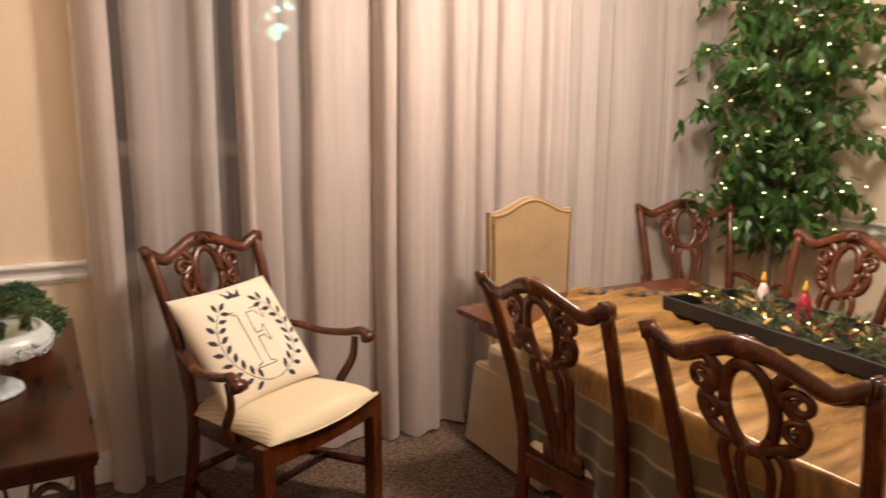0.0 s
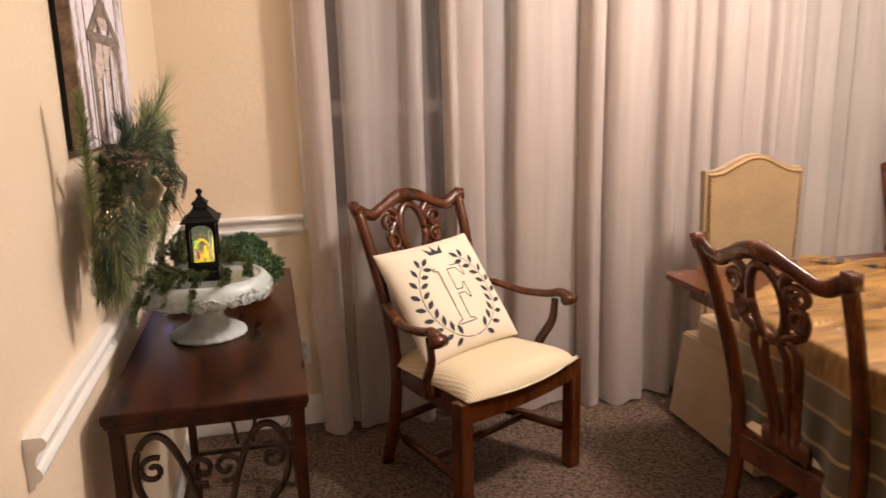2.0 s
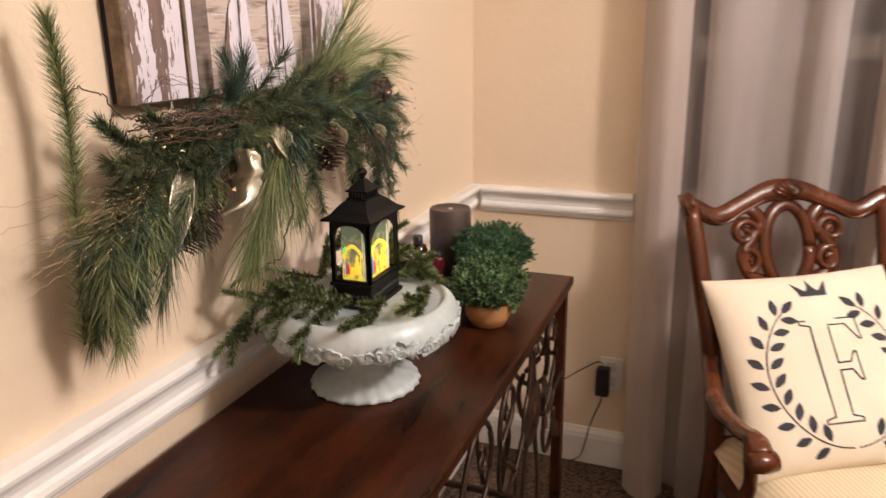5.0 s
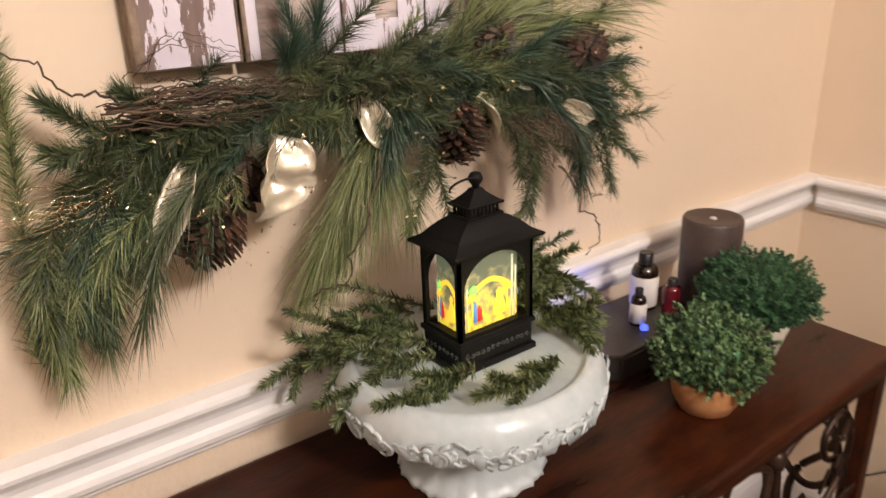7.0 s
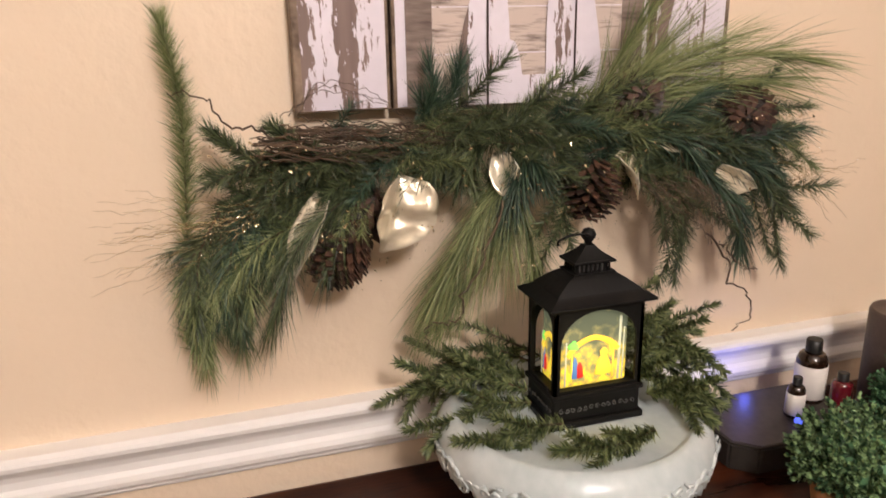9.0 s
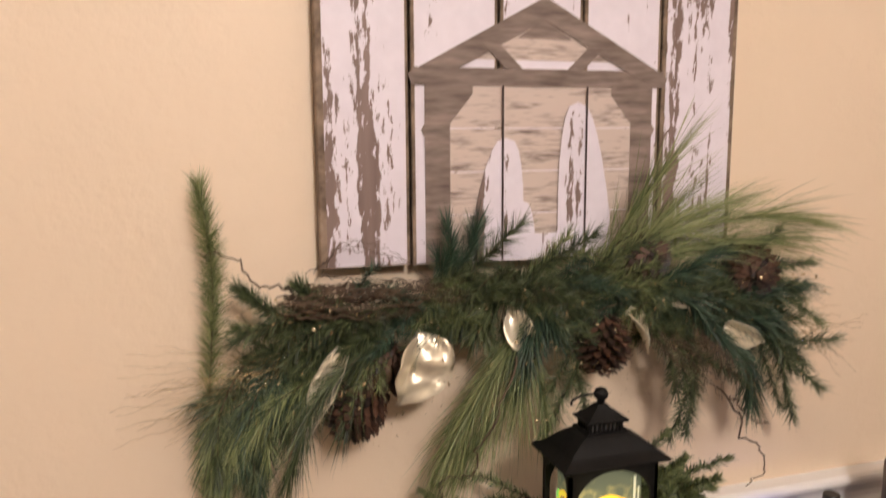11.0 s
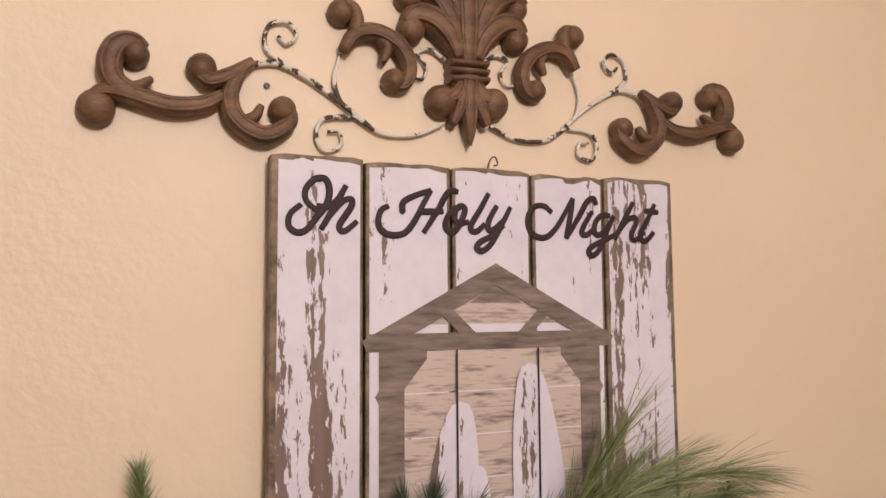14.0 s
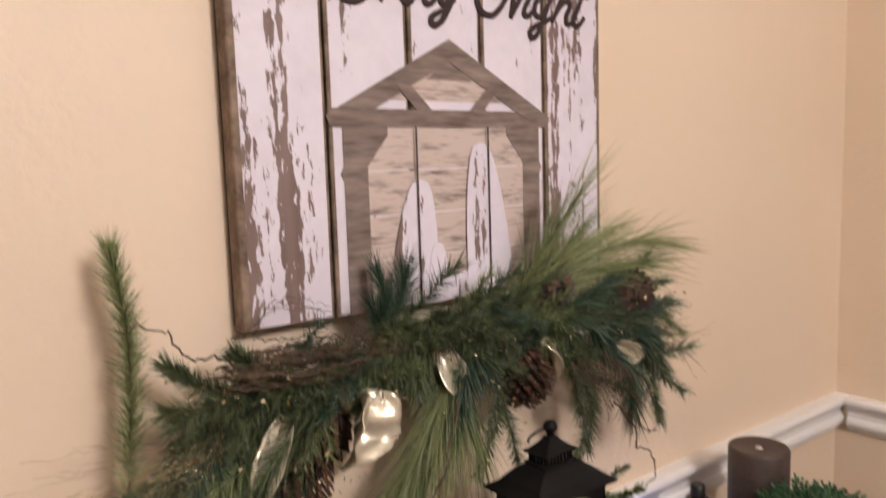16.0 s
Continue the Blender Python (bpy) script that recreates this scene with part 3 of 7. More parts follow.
part("apron", plate(bmesh.new(), [(x * 0.9, y * 0.95) for x, y in out], 0.055, pose(0, 0, TZ - 0.077)), M["mahogany"], table)
for y in (-0.62, 0.62):
    part("pedestal", lathe([(0.05, 0.15), (0.085, 0.22), (0.09, 0.30), (0.05, 0.38), (0.045, 0.50), (0.075, 0.58), (0.06, 0.685)], 24, m=pose(0, y, 0)), M["mahogany"], table)
    for k in range(3):
        a = radians(90 + 120 * k + (180 if y < 0 else 0))
        d = Vector((math.cos(a), math.sin(a), 0))
        part("leg", sweep(bmesh.new(), curve_points([Vector((0, y, 0.24)) + d * 0.06, Vector((0, y, 0.20)) + d * 0.2, Vector((0, y, 0.06)) + d * 0.36, Vector((0, y, 0.02)) + d * 0.43], 16), 0.05, 0.06, None, 8), M["mahogany"], table)

# ---------------- upholstered end chair ----------------
pc = thing("parsons_chair", pose(1.895, 2.575, 0, 0, 0, 0) @ Matrix.Diagonal((1.05, 1.0, 1.03, 1.0)), "tan suede parsons chair with camel back, nailhead trim and skirt", "chair", "dining chairs")


def camel(inset=0.0, n=28):
    """Outline of the camel back: straight sides, scooped shoulders, round top."""
    w = 0.212 - inset
    pts = [(-w + 0.012, 0.46)]
    for k in range(n + 1):
        u = -1 + 2 * k / n
        z = 1.050 - inset + 0.058 * (0.5 + 0.5 * math.cos(math.pi * min(1, abs(u) / 0.82))) ** 0.8
        pts.append((u * w, z))
    return pts + [(w - 0.012, 0.46)]


bm = plate(bmesh.new(), camel(), 0.060, pose(0, 0.190, 0, 90, 0, 0))
bmesh.ops.bevel(bm, geom=[e for e in bm.edges if abs(e.verts[0].co.y - e.verts[1].co.y) < 1e-5], offset=0.014, segments=3, affect="EDGES")
back = part("backrest", bm, M["suede"], pc)
nail = bmesh.new()
lathe([(0.0062, 0), (0.0055, 0.002), (0.003, 0.0035), (0.0006, 0.0040)], 8, nail)
nail_me = bpy.data.meshes.new("nail")
nail.to_mesh(nail_me)
nail.free()
nail_me.materials.append(M["brass"])
path = [Vector((x, 0, z)) for x, z in camel(0.016)]
gap, run = 0.0155, 0.0
for a, b in zip(path, path[1:]):
    length = (b - a).length
    while run < length:
        p = a.lerp(b, run / length)
        ob = new("nail", nail_me)
        ob.parent = back
        ob.matrix_local = pose(p.x, 0.1296, p.z, 90, 0, 0)
        run += gap
    run -= length
part("seat", one_box((-0.225, -0.30, 0.36), (0.225, 0.132, 0.49), 0.03), M["suede"], pc)
bm = bmesh.new()
rings = []
for z, k in ((0.385, 0.0), (0.25, 0.012), (0.02, 0.03)):
    ring = []
    for sx, sy in ((-1, -1), (1, -1), (1, 1), (-1, 1)):
        ring.append(bm.verts.new((sx * (0.228 + k), -0.04 + sy * (0.265 + k * 1.2), z)))
    rings.append(ring)
for a, b in zip(rings, rings[1:]):
    for k in range(4):
        bm.faces.new((a[k], a[(k + 1) % 4], b[(k + 1) % 4], b[k]))
bm.faces.new(rings[0])
bm.faces.new(rings[-1][::-1])
bmesh.ops.recalc_face_normals(bm, faces=bm.faces)
bmesh.ops.bevel(bm, geom=list(bm.edges), offset=0.008, segments=2, affect="EDGES")
part("skirt", bm, M["suede"], pc)
for x, y in ((-0.2, -0.25), (0.2, -0.25), (-0.2, 0.18), (0.2, 0.18)):
    part("leg", one_box((x - 0.02, y - 0.02, 0), (x + 0.02, y + 0.02, 0.03)), M["mahogany"], pc)

# ---------------- console table ----------------
CT = 0.828
console = thing("console_table", pose(0, 0, 0), "dark cherry console table with bronze iron scroll base", "console table")
X0, X1, Y0, Y1 = WX + 0.036, 0.042, 1.55, 2.695
bm = one_box((X0, Y0, CT - 0.022), (X1, Y1, CT), 0.006)
part("tabletop", bm, M["walnut"], console)
part("edge_moulding", box(one_box((X0 + 0.004, Y0 + 0.004, CT - 0.031), (X1 - 0.004, Y1 - 0.004, CT - 0.022), 0.003), (X0 + 0.010, Y0 + 0.010, CT - 0.046), (X1 - 0.010, Y1 - 0.010, CT - 0.031), 0.002), M["walnut"], console)
LEG = 0.024
for x in (X0 + LEG, X1 - LEG):
    for y in (Y0 + LEG, Y1 - LEG):
        part("leg", one_box((x - 0.0135, y - 0.0135, 0), (x + 0.0135, y + 0.0135, CT - 0.046), 0.003), M["walnut"], console)
for lo, hi in (((X0 + 0.038, Y0 + 0.016, 0.17), (X1 - 0.038, Y0 + 0.032, 0.186)), ((X0 + 0.038, Y1 - 0.032, 0.17), (X1 - 0.038, Y1 - 0.016, 0.186)), ((X1 - 0.032, Y0 + 0.038, 0.17), (X1 - 0.016, Y1 - 0.038, 0.186)), ((X0 + 0.016, Y0 + 0.038, 0.17), (X0 + 0.032, Y1 - 0.038, 0.186))):
    part("stretcher", one_box(lo, hi, 0.003), M["iron"], console)


def iron(points, m, w=0.013, taper=None, name="iron_scroll"):
    pts = [m @ Vector((x, 0, z)) for x, z in points]
    part(name, sweep(bmesh.new(), pts, w, sides=8, taper=taper), M["iron"], console)


def flow(points, n=50):
    return [(p.x, p.z) for p in curve_points([Vector((x, 0, z)) for x, z in points], n)]


def arch_panel(m, w, bar=0.0155, top=CT - 0.052, low=0.18):
    """Two broad arches that spring from the middle and turn back in S curves."""
    c = w / 2
    for s in (-1, 1):
        f = lambda pts: [(c + s * x * w, z) for x, z in pts]
        iron(flow(f([(0.02, low + 0.02), (0.025, top - 0.40), (0.05, top - 0.27), (0.13, top - 0.13), (0.24, top - 0.035), (0.34, top - 0.010), (0.43, top - 0.035), (0.465, top - 0.09), (0.43, top - 0.145), (0.34, top - 0.185), (0.25, top - 0.25), (0.235, top - 0.33), (0.30, top - 0.385), (0.38, top - 0.36), (0.385, top - 0.30), (0.33, top - 0.285)]), 80), m, bar)
        iron([(c + s * (0.075 * w) + s * px, top - 0.095 + pz) for px, pz in spiral(0, 0, 0.034, 0.006, 250, 1.3)], m, bar * 0.8)
        iron([(c + s * (0.36 * w) + s * px, top - 0.085 + pz) for px, pz in spiral(0, 0, 0.030, 0.006, 120, -1.2)], m, bar * 0.8)


def knot_panel(m, w, bar=0.014, top=CT - 0.052, low=0.18):
    """Bars that fan from a small knot under the top into loops and curls."""
    c = w / 2
    part("knot", lathe([(0.001, -0.022), (0.013, -0.018), (0.017, -0.006), (0.013, 0.006), (0.009, 0.010)], 16, None, m @ Matrix.Translation((c, 0, top - 0.012))), M["iron"], console)
    for s in (-1, 1):
        f = lambda pts: [(c + s * x * w, z) for x, z in pts]
        iron(flow(f([(0.01, top - 0.02), (0.06, top - 0.13), (0.16, top - 0.215), (0.30, top - 0.25), (0.42, top - 0.225), (0.445, top - 0.165), (0.40, top - 0.12), (0.30, top - 0.095), (0.27, top - 0.05), (0.33, top - 0.02), (0.395, top - 0.04), (0.385, top - 0.075), (0.345, top - 0.07)]), 70), m, bar)
        iron(flow(f([(0.02, top - 0.03), (0.10, top - 0.010), (0.22, top + 0.0), (0.38, top - 0.03), (0.44, top - 0.09), (0.40, top - 0.16), (0.26, top - 0.225), (0.22, top - 0.29), (0.27, top - 0.35), (0.38, top - 0.34), (0.42, top - 0.27)]), 60), m, bar)
        iron(flow(f([(0.015, top - 0.03), (0.03, top - 0.16), (0.10, top - 0.30), (0.14, top - 0.42), (0.08, low + 0.02)]), 30), m, bar)


arch_panel(pose(X0 + 0.038, Y0 + LEG, 0), X1 - X0 - 0.076)
knot_panel(pose(X0 + 0.038, Y1 - LEG, 0), X1 - X0 - 0.076)
half = (Y1 - Y0 - 0.076) / 2
for k in range(2):
    (arch_panel, knot_panel)[k](pose(X1 - LEG, Y0 + 0.038 + k * half, 0, 0, 0, 90), half, 0.0105)
bm = bmesh.new()
for k in range(3):
    lathe([(0.002, -0.004), (0.072 - 0.02 * k, -0.004 - 0.002 * k), (0.075 - 0.02 * k, 0), (0.068 - 0.02 * k, 0.005 + 0.003 * k), (0.002, 0.006 + 0.003 * k)], 28, bm, pose(X1 - LEG, Y1 - 0.30, 0.60, 0, 90, 0))
part("medallion", bm, M["iron"], console, "round bronze iron medallion")
rng = random.Random(4)
for y, z, a in ((Y1 - 0.16, 0.63, 20), (Y1 - 0.12, 0.57, -50), (Y1 - 0.19, 0.55, 100), (Y1 - 0.10, 0.66, 70), (Y1 - 0.22, 0.66, 150), (Y1 - 0.14, 0.50, 210)):
    leaf = [(0, 0), (0.012, 0.010), (0.020, 0.030), (0.012, 0.050), (0, 0.066), (-0.012, 0.050), (-0.020, 0.030), (-0.012, 0.010)]
    part("iron_leaf", plate(bmesh.new(), leaf, 0.003, pose(X1 - 0.018, y, z, 0, 0, 90) @ pose(0, 0, 0, 90, 0, 0) @ pose(0, 0, 0, 12, 8, a)), M["iron"], console)

# ---------------- materials of the decorations ----------------
M["ceramic"] = mat("pale_blue_ceramic", (0.42, 0.48, 0.485), (0.56, 0.60, 0.60), 0.36, scale=9, fine=70, bump=0.12, coat=0.12)
M["black"] = mat("black_metal", (0.003, 0.003, 0.003), (0.008, 0.0075, 0.007), 0.5, scale=20, fine=150, bump=0.06)
M["black"].node_tree.nodes["Principled BSDF"].inputs["Specular IOR Level"].default_value = 0.18
M["silver_rub"] = mat("worn_silver", (0.10, 0.10, 0.10), (0.22, 0.22, 0.21), 0.5, 0.6, scale=40, fine=200, bump=0.1)
M["spruce"] = mat("dark_spruce_needles", (0.014, 0.027, 0.011), (0.115, 0.142, 0.060), 0.5, scale=9, fine=80, bump=0, per_island=0.5)
M["pine"] = mat("light_pine_needles", (0.080, 0.115, 0.032), (0.30, 0.33, 0.145), 0.5, scale=9, fine=80, bump=0, per_island=0.5)
M["fir"] = mat("cut_fir_needles", (0.022, 0.040, 0.012), (0.185, 0.215, 0.088), 0.42, scale=12, fine=80, bump=0, per_island=0.5)
M["blue_pine"] = mat("blue_green_needles", (0.010, 0.030, 0.018), (0.062, 0.108, 0.062), 0.5, scale=9, fine=80, bump=0, per_island=0.5)
M["twig"] = mat("brown_twig", (0.035, 0.020, 0.011), (0.12, 0.075, 0.042), 0.7, scale=40, fine=200, bump=0.3)
M["glitter"] = mat("champagne_glitter", (0.50, 0.36, 0.17), (0.95, 0.82, 0.58), 0.16, 0.95, scale=150, fine=400, bump=0.5)
M["gold"] = mat("gold_leaf", (0.66, 0.57, 0.42), (0.90, 0.83, 0.67), 0.32, 0.5, scale=14, fine=50, bump=0.25)
M["gold_ribbon"] = mat("dull_gold_ribbon", (0.26, 0.15, 0.035), (0.48, 0.32, 0.10), 0.4, 0.5, scale=14, fine=50, bump=0.25)
M["cone"] = mat("pine_cone", (0.010, 0.0042, 0.0026), (0.085, 0.038, 0.022), 0.6, scale=30, fine=120, bump=0.2, per_island=0.4)
M["barn"] = mat("barn_wood_print", (0.105, 0.072, 0.057), (0.285, 0.222, 0.190), 0.7, scale=20, stretch=(0.7, 4, 1), fine=50, bump=0.05)
M["barn_back"] = mat("bleached_wood_print", (0.10, 0.062, 0.046), (0.56, 0.465, 0.41), 0.7, scale=20, stretch=(0.5, 3.2, 1), fine=90, bump=0.05, spread=(0.30, 0.50), fine_mix=0.5)
M["edge_wood"] = mat("sawn_edge", (0.060, 0.036, 0.022), (0.34, 0.25, 0.18), 0.8, scale=26, stretch=(1, 1, 0.9), fine=120, bump=0.3, spread=(0.3, 0.7))
M["letter"] = mat("dark_brown_print", (0.022, 0.009, 0.008), (0.035, 0.015, 0.013), 0.7, scale=30, fine=100, bump=0)
M["carved"] = mat("carved_brown_wood", (0.058, 0.026, 0.012), (0.235, 0.120, 0.062), 0.5, scale=12, stretch=(1.2, 5, 1), fine=140, bump=0.3, spread=(0.32, 0.68))
M["wire_paint"] = chipped("chipped_white_wire", (0.74, 0.68, 0.60), (0.06, 0.035, 0.022), 60, (1, 1, 1), 0.545)
M["candle"] = mat("brown_candle_wax", (0.050, 0.032, 0.026), (0.085, 0.058, 0.048), 0.5, scale=30, fine=160, bump=0.15)
M["amber"] = mat("dark_amber_glass", (0.010, 0.004, 0.002), (0.022, 0.008, 0.004), 0.12, scale=5, fine=20, bump=0, coat=0.5)
M["red_glass"] = mat("dark_red_glass", (0.08, 0.004, 0.008), (0.14, 0.008, 0.014), 0.15, scale=5, fine=20, bump=0, coat=0.5)
M["label"] = mat("white_paper_label", (0.62, 0.58, 0.54), (0.72, 0.68, 0.63), 0.6, scale=8, fine=60, bump=0)
M["tray_wood"] = mat("dark_grey_tray", (0.012, 0.010, 0.008), (0.030, 0.025, 0.021), 0.5, scale=8, fine=80, bump=0.1)
M["tray_top"] = mat("grey_brown_top", (0.020, 0.016, 0.013), (0.050, 0.040, 0.033), 0.45, scale=10, fine=90, bump=0.05)
M["box_dark"] = mat("boxwood_green", (0.016, 0.058, 0.026), (0.105, 0.235, 0.105), 0.5, scale=18, fine=70, bump=0, per_island=0.55)
M["box_light"] = mat("boxwood_pale_green", (0.026, 0.070, 0.028), (0.210, 0.320, 0.140), 0.5, scale=18, fine=70, bump=0, per_island=0.6)
M["terracotta"] = mat("terracotta", (0.38, 0.16, 0.055), (0.52, 0.25, 0.10), 0.7, scale=14, fine=90, bump=0.15)
M["stone_pot"] = mat("pale_stone_pot", (0.46, 0.40, 0.33), (0.60, 0.53, 0.45), 0.8, scale=14, fine=90, bump=0.2)
M["ficus"] = mat("ficus_leaf", (0.009, 0.036, 0.016), (0.085, 0.180, 0.055), 0.36, scale=6, fine=50, bump=0.05, per_island=0.6)
M["bark"] = mat("grey_brown_bark", (0.07, 0.045, 0.028), (0.20, 0.14, 0.09), 0.85, scale=20, stretch=(1, 1, 0.3), fine=90, bump=0.6)
M["bulb"] = glow("warm_white_bulb", (1.0, 0.80, 0.45), 11.0)
M["silk"] = mat("gold_silk", (0.120, 0.056, 0.015), (0.37, 0.195, 0.058), 0.33, 0.2, scale=5, stretch=(0.5, 3, 1), fine=20, bump=1.0, sheen=0.0)
M["black_tray"] = mat("matte_black_tray", (0.004, 0.004, 0.0045), (0.010, 0.010, 0.011), 0.55, scale=9, fine=90, bump=0.05)
M["plastic"] = mat("black_plastic", (0.008, 0.008, 0.008), (0.014, 0.014, 0.014), 0.4, scale=9, fine=90, bump=0.02)
M["berry"] = mat("red_berries", (0.20, 0.006, 0.012), (0.40, 0.012, 0.022), 0.3, scale=20, fine=60, bump=0, per_island=0.4)
M["feather"] = mat("crimson_tinsel", (0.30, 0.005, 0.02), (0.55, 0.015, 0.05), 0.5, scale=30, fine=200, bump=0.6)
M["yellow"] = mat("yellow_glass", (0.65, 0.32, 0.03), (0.85, 0.5, 0.06), 0.2, scale=9, fine=60, bump=0)
M["pinkish"] = mat("frosted_pink_white", (0.55, 0.42, 0.40), (0.75, 0.62, 0.60), 0.4, scale=30, fine=100, bump=0.1)


def paint_boards():
    """White board paint, flaking in upright streaks, different on each board."""
    m = mat("flaking_white_board", (0.65, 0.60, 0.665), (0.75, 0.70, 0.77), 0.55, scale=5, fine=60, bump=0.04)
    nt = m.node_tree
    b = nt.nodes["Principled BSDF"]
    tc, info = nt.nodes.new("ShaderNodeTexCoord"), nt.nodes.new("ShaderNodeObjectInfo")
    shift = nt.nodes.new("ShaderNodeVectorMath")
    shift.operation = "MULTIPLY_ADD"
    nt.links.new(info.outputs["Random"], shift.inputs[0])
    shift.inputs[1].default_value = (7, 13, 29)
    nt.links.new(tc.outputs["Object"], shift.inputs[2])

    def noise_of(scale, stretch, detail, rough=0.55):
        mp, n = nt.nodes.new("ShaderNodeMapping"), nt.nodes.new("ShaderNodeTexNoise")
        mp.inputs["Scale"].default_value = stretch
        n.inputs["Scale"].default_value, n.inputs["Detail"].default_value, n.inputs["Roughness"].default_value = scale, detail, rough
        nt.links.new(shift.outputs[0], mp.inputs["Vector"])
        nt.links.new(mp.outputs["Vector"], n.inputs["Vector"])
        return n.outputs["Fac"]

    def mad(a, k, c):
        n = nt.nodes.new("ShaderNodeMath")
        n.operation = "MULTIPLY_ADD"
        nt.links.new(a, n.inputs[0])
        n.inputs[1].default_value = k
        nt.links.new(c, n.inputs[2]) if not isinstance(c, float) else setattr(n.inputs[2], "default_value", c)
        return n.outputs[0]

    flakes = noise_of(150, (1, 0.24, 1), 5, 0.66)
    zones = noise_of(34, (1, 0.03, 1), 2)
    patches = noise_of(9, (1, 0.6, 1), 2)
    total = mad(zones, 1.15, mad(patches, 0.25, mad(flakes, 0.70, 0.0)))
    ramp = nt.nodes.new("ShaderNodeValToRGB")
    e = ramp.color_ramp.elements
    half = nt.nodes.new("ShaderNodeMath")
    half.operation = "MULTIPLY"
    half.inputs[1].default_value = 0.5
    nt.links.new(total, half.inputs[0])
    e[0].position, e[1].position = 0.588, 0.594
    e[0].color, e[1].color = (0, 0, 0, 1), (1, 1, 1, 1)
    nt.links.new(half.outputs[0], ramp.inputs["Fac"])
    wood = nt.nodes.new("ShaderNodeValToRGB")
    wood.color_ramp.elements[0].color, wood.color_ramp.elements[1].color = (0.10, 0.062, 0.052, 1), (0.29, 0.205, 0.18, 1)
    nt.links.new(noise_of(50, (1, 0.08, 1), 4), wood.inputs["Fac"])
    mix = nt.nodes.new("ShaderNodeMix")
    mix.data_type = "RGBA"
    old = b.inputs["Base Color"].links[0].from_socket
    nt.links.new(ramp.outputs["Color"], mix.inputs["Factor"])
    nt.links.new(old, mix.inputs[6])
    nt.links.new(wood.outputs["Color"], mix.inputs[7])
    nt.links.new(mix.outputs[2], b.inputs["Base Color"])
    bp = nt.nodes.new("ShaderNodeBump")
    bp.invert = True
    bp.inputs["Strength"].default_value, bp.inputs["Distance"].default_value = 0.4, 0.0015
    nt.links.new(ramp.outputs["Color"], bp.inputs["Height"])
    nt.links.new(bp.outputs["Normal"], b.inputs["Normal"])
    return m


M["board"] = paint_boards()

TURN_UP = Matrix(((0, 0, 1, 0), (1, 0, 0, 0), (0, 1, 0, 0), (0, 0, 0, 1)))


def on_wall(y, z, out):
    """Lays drawings in x and y on the west wall: x along it, y up, z out of it."""
    return Matrix.Translation((out, y, z)) @ TURN_UP


# ---------------- cushion on the window armchair ----------------
pillow = thing("throw_pillow", Matrix(((0.871, -0.309, 0.367, 0.610), (0.489, 0.526, -0.704, 2.705), (0.041, 0.794, 0.609, 0.668), (0, 0, 0, 1))), "cream canvas throw pillow printed with a slate wreath and initial", "pillow")
PS = 0.229


def puff(u, v):
    """Height of the pillow's face at u, v in -1..1."""
    return 0.058 * (max(0.0, 1 - u ** 4) * max(0.0, 1 - v ** 4)) ** 0.55


def outline(u, v):
    """Corners drawn out, sides drawn in."""
    k = 1 - 0.045 * ((1 - u * u) * v * v + (1 - v * v) * u * u)
    return u * k * PS, v * k * PS


bm = bmesh.new()
n = 26
faces = []
for side in (1, -1):
    rows = []
    for j in range(n + 1):
        row = []
        for i in range(n + 1):
            u, v = math.sin((i / n - 0.5) * math.pi), math.sin((j / n - 0.5) * math.pi)
            x, y = outline(u, v)
            wr = 0.0025 * math.sin(9 * u + 5 * v) * (1 - u * u) * (1 - v * v)
            row.append(bm.verts.new((x, y, side * (puff(u, v) + wr))))
        rows.append(row)
    for a, b in zip(rows, rows[1:]):
        for i in range(n):
            q = (a[i], a[i + 1], b[i + 1], b[i])
            bm.faces.new(q if side > 0 else q[::-1]).smooth = True
bmesh.ops.remove_doubles(bm, verts=bm.verts, dist=0.0004)
part("cover", bm, M["canvas"], pillow)


def printed(name, shapes):
    """Flat printed shapes, given as outlines in metres, lying on the pillow's face."""
    bm = bmesh.new()
    for shape in shapes:
        vs = []
        for x, y in shape:
            u, v = x / PS, y / PS
            for _ in range(3):
                ox, oy = outline(u, v)
                u, v = u + (x - ox) / PS, v + (y - oy) / PS
            wr = 0.0025 * math.sin(9 * u + 5 * v) * (1 - u * u) * (1 - v * v)
            vs.append(bm.verts.new((x, y, puff(u, v) + wr + 0.0012)))
        bm.faces.new(vs)
    bmesh.ops.recalc_face_normals(bm, faces=bm.faces)
    part(name, bm, M["ink"], pillow)


def ribbon(points, w):
    out = []
    for k in range(len(points) - 1):
        a, b = Vector(points[k]), Vector(points[k + 1])
        d = (b - a).normalized() * w * 0.5
        q = Vector((-d.y, d.x))
        out.append([tuple(a - q - d * 0.3), tuple(b - q + d * 0.3), tuple(b + q + d * 0.3), tuple(a + q - d * 0.3)])
    return out


def wreath_leaf(x, y, a, length=0.036, w=0.0085):
    c, s = math.cos(a), math.sin(a)
    return [(x + length * t * c - w * h * s, y + length * t * s + w * h * c) for t, h in ((0, 0), (0.2, 0.65), (0.5, 1.0), (0.8, 0.6), (1, 0), (0.8, -0.6), (0.5, -1.0), (0.2, -0.65))]


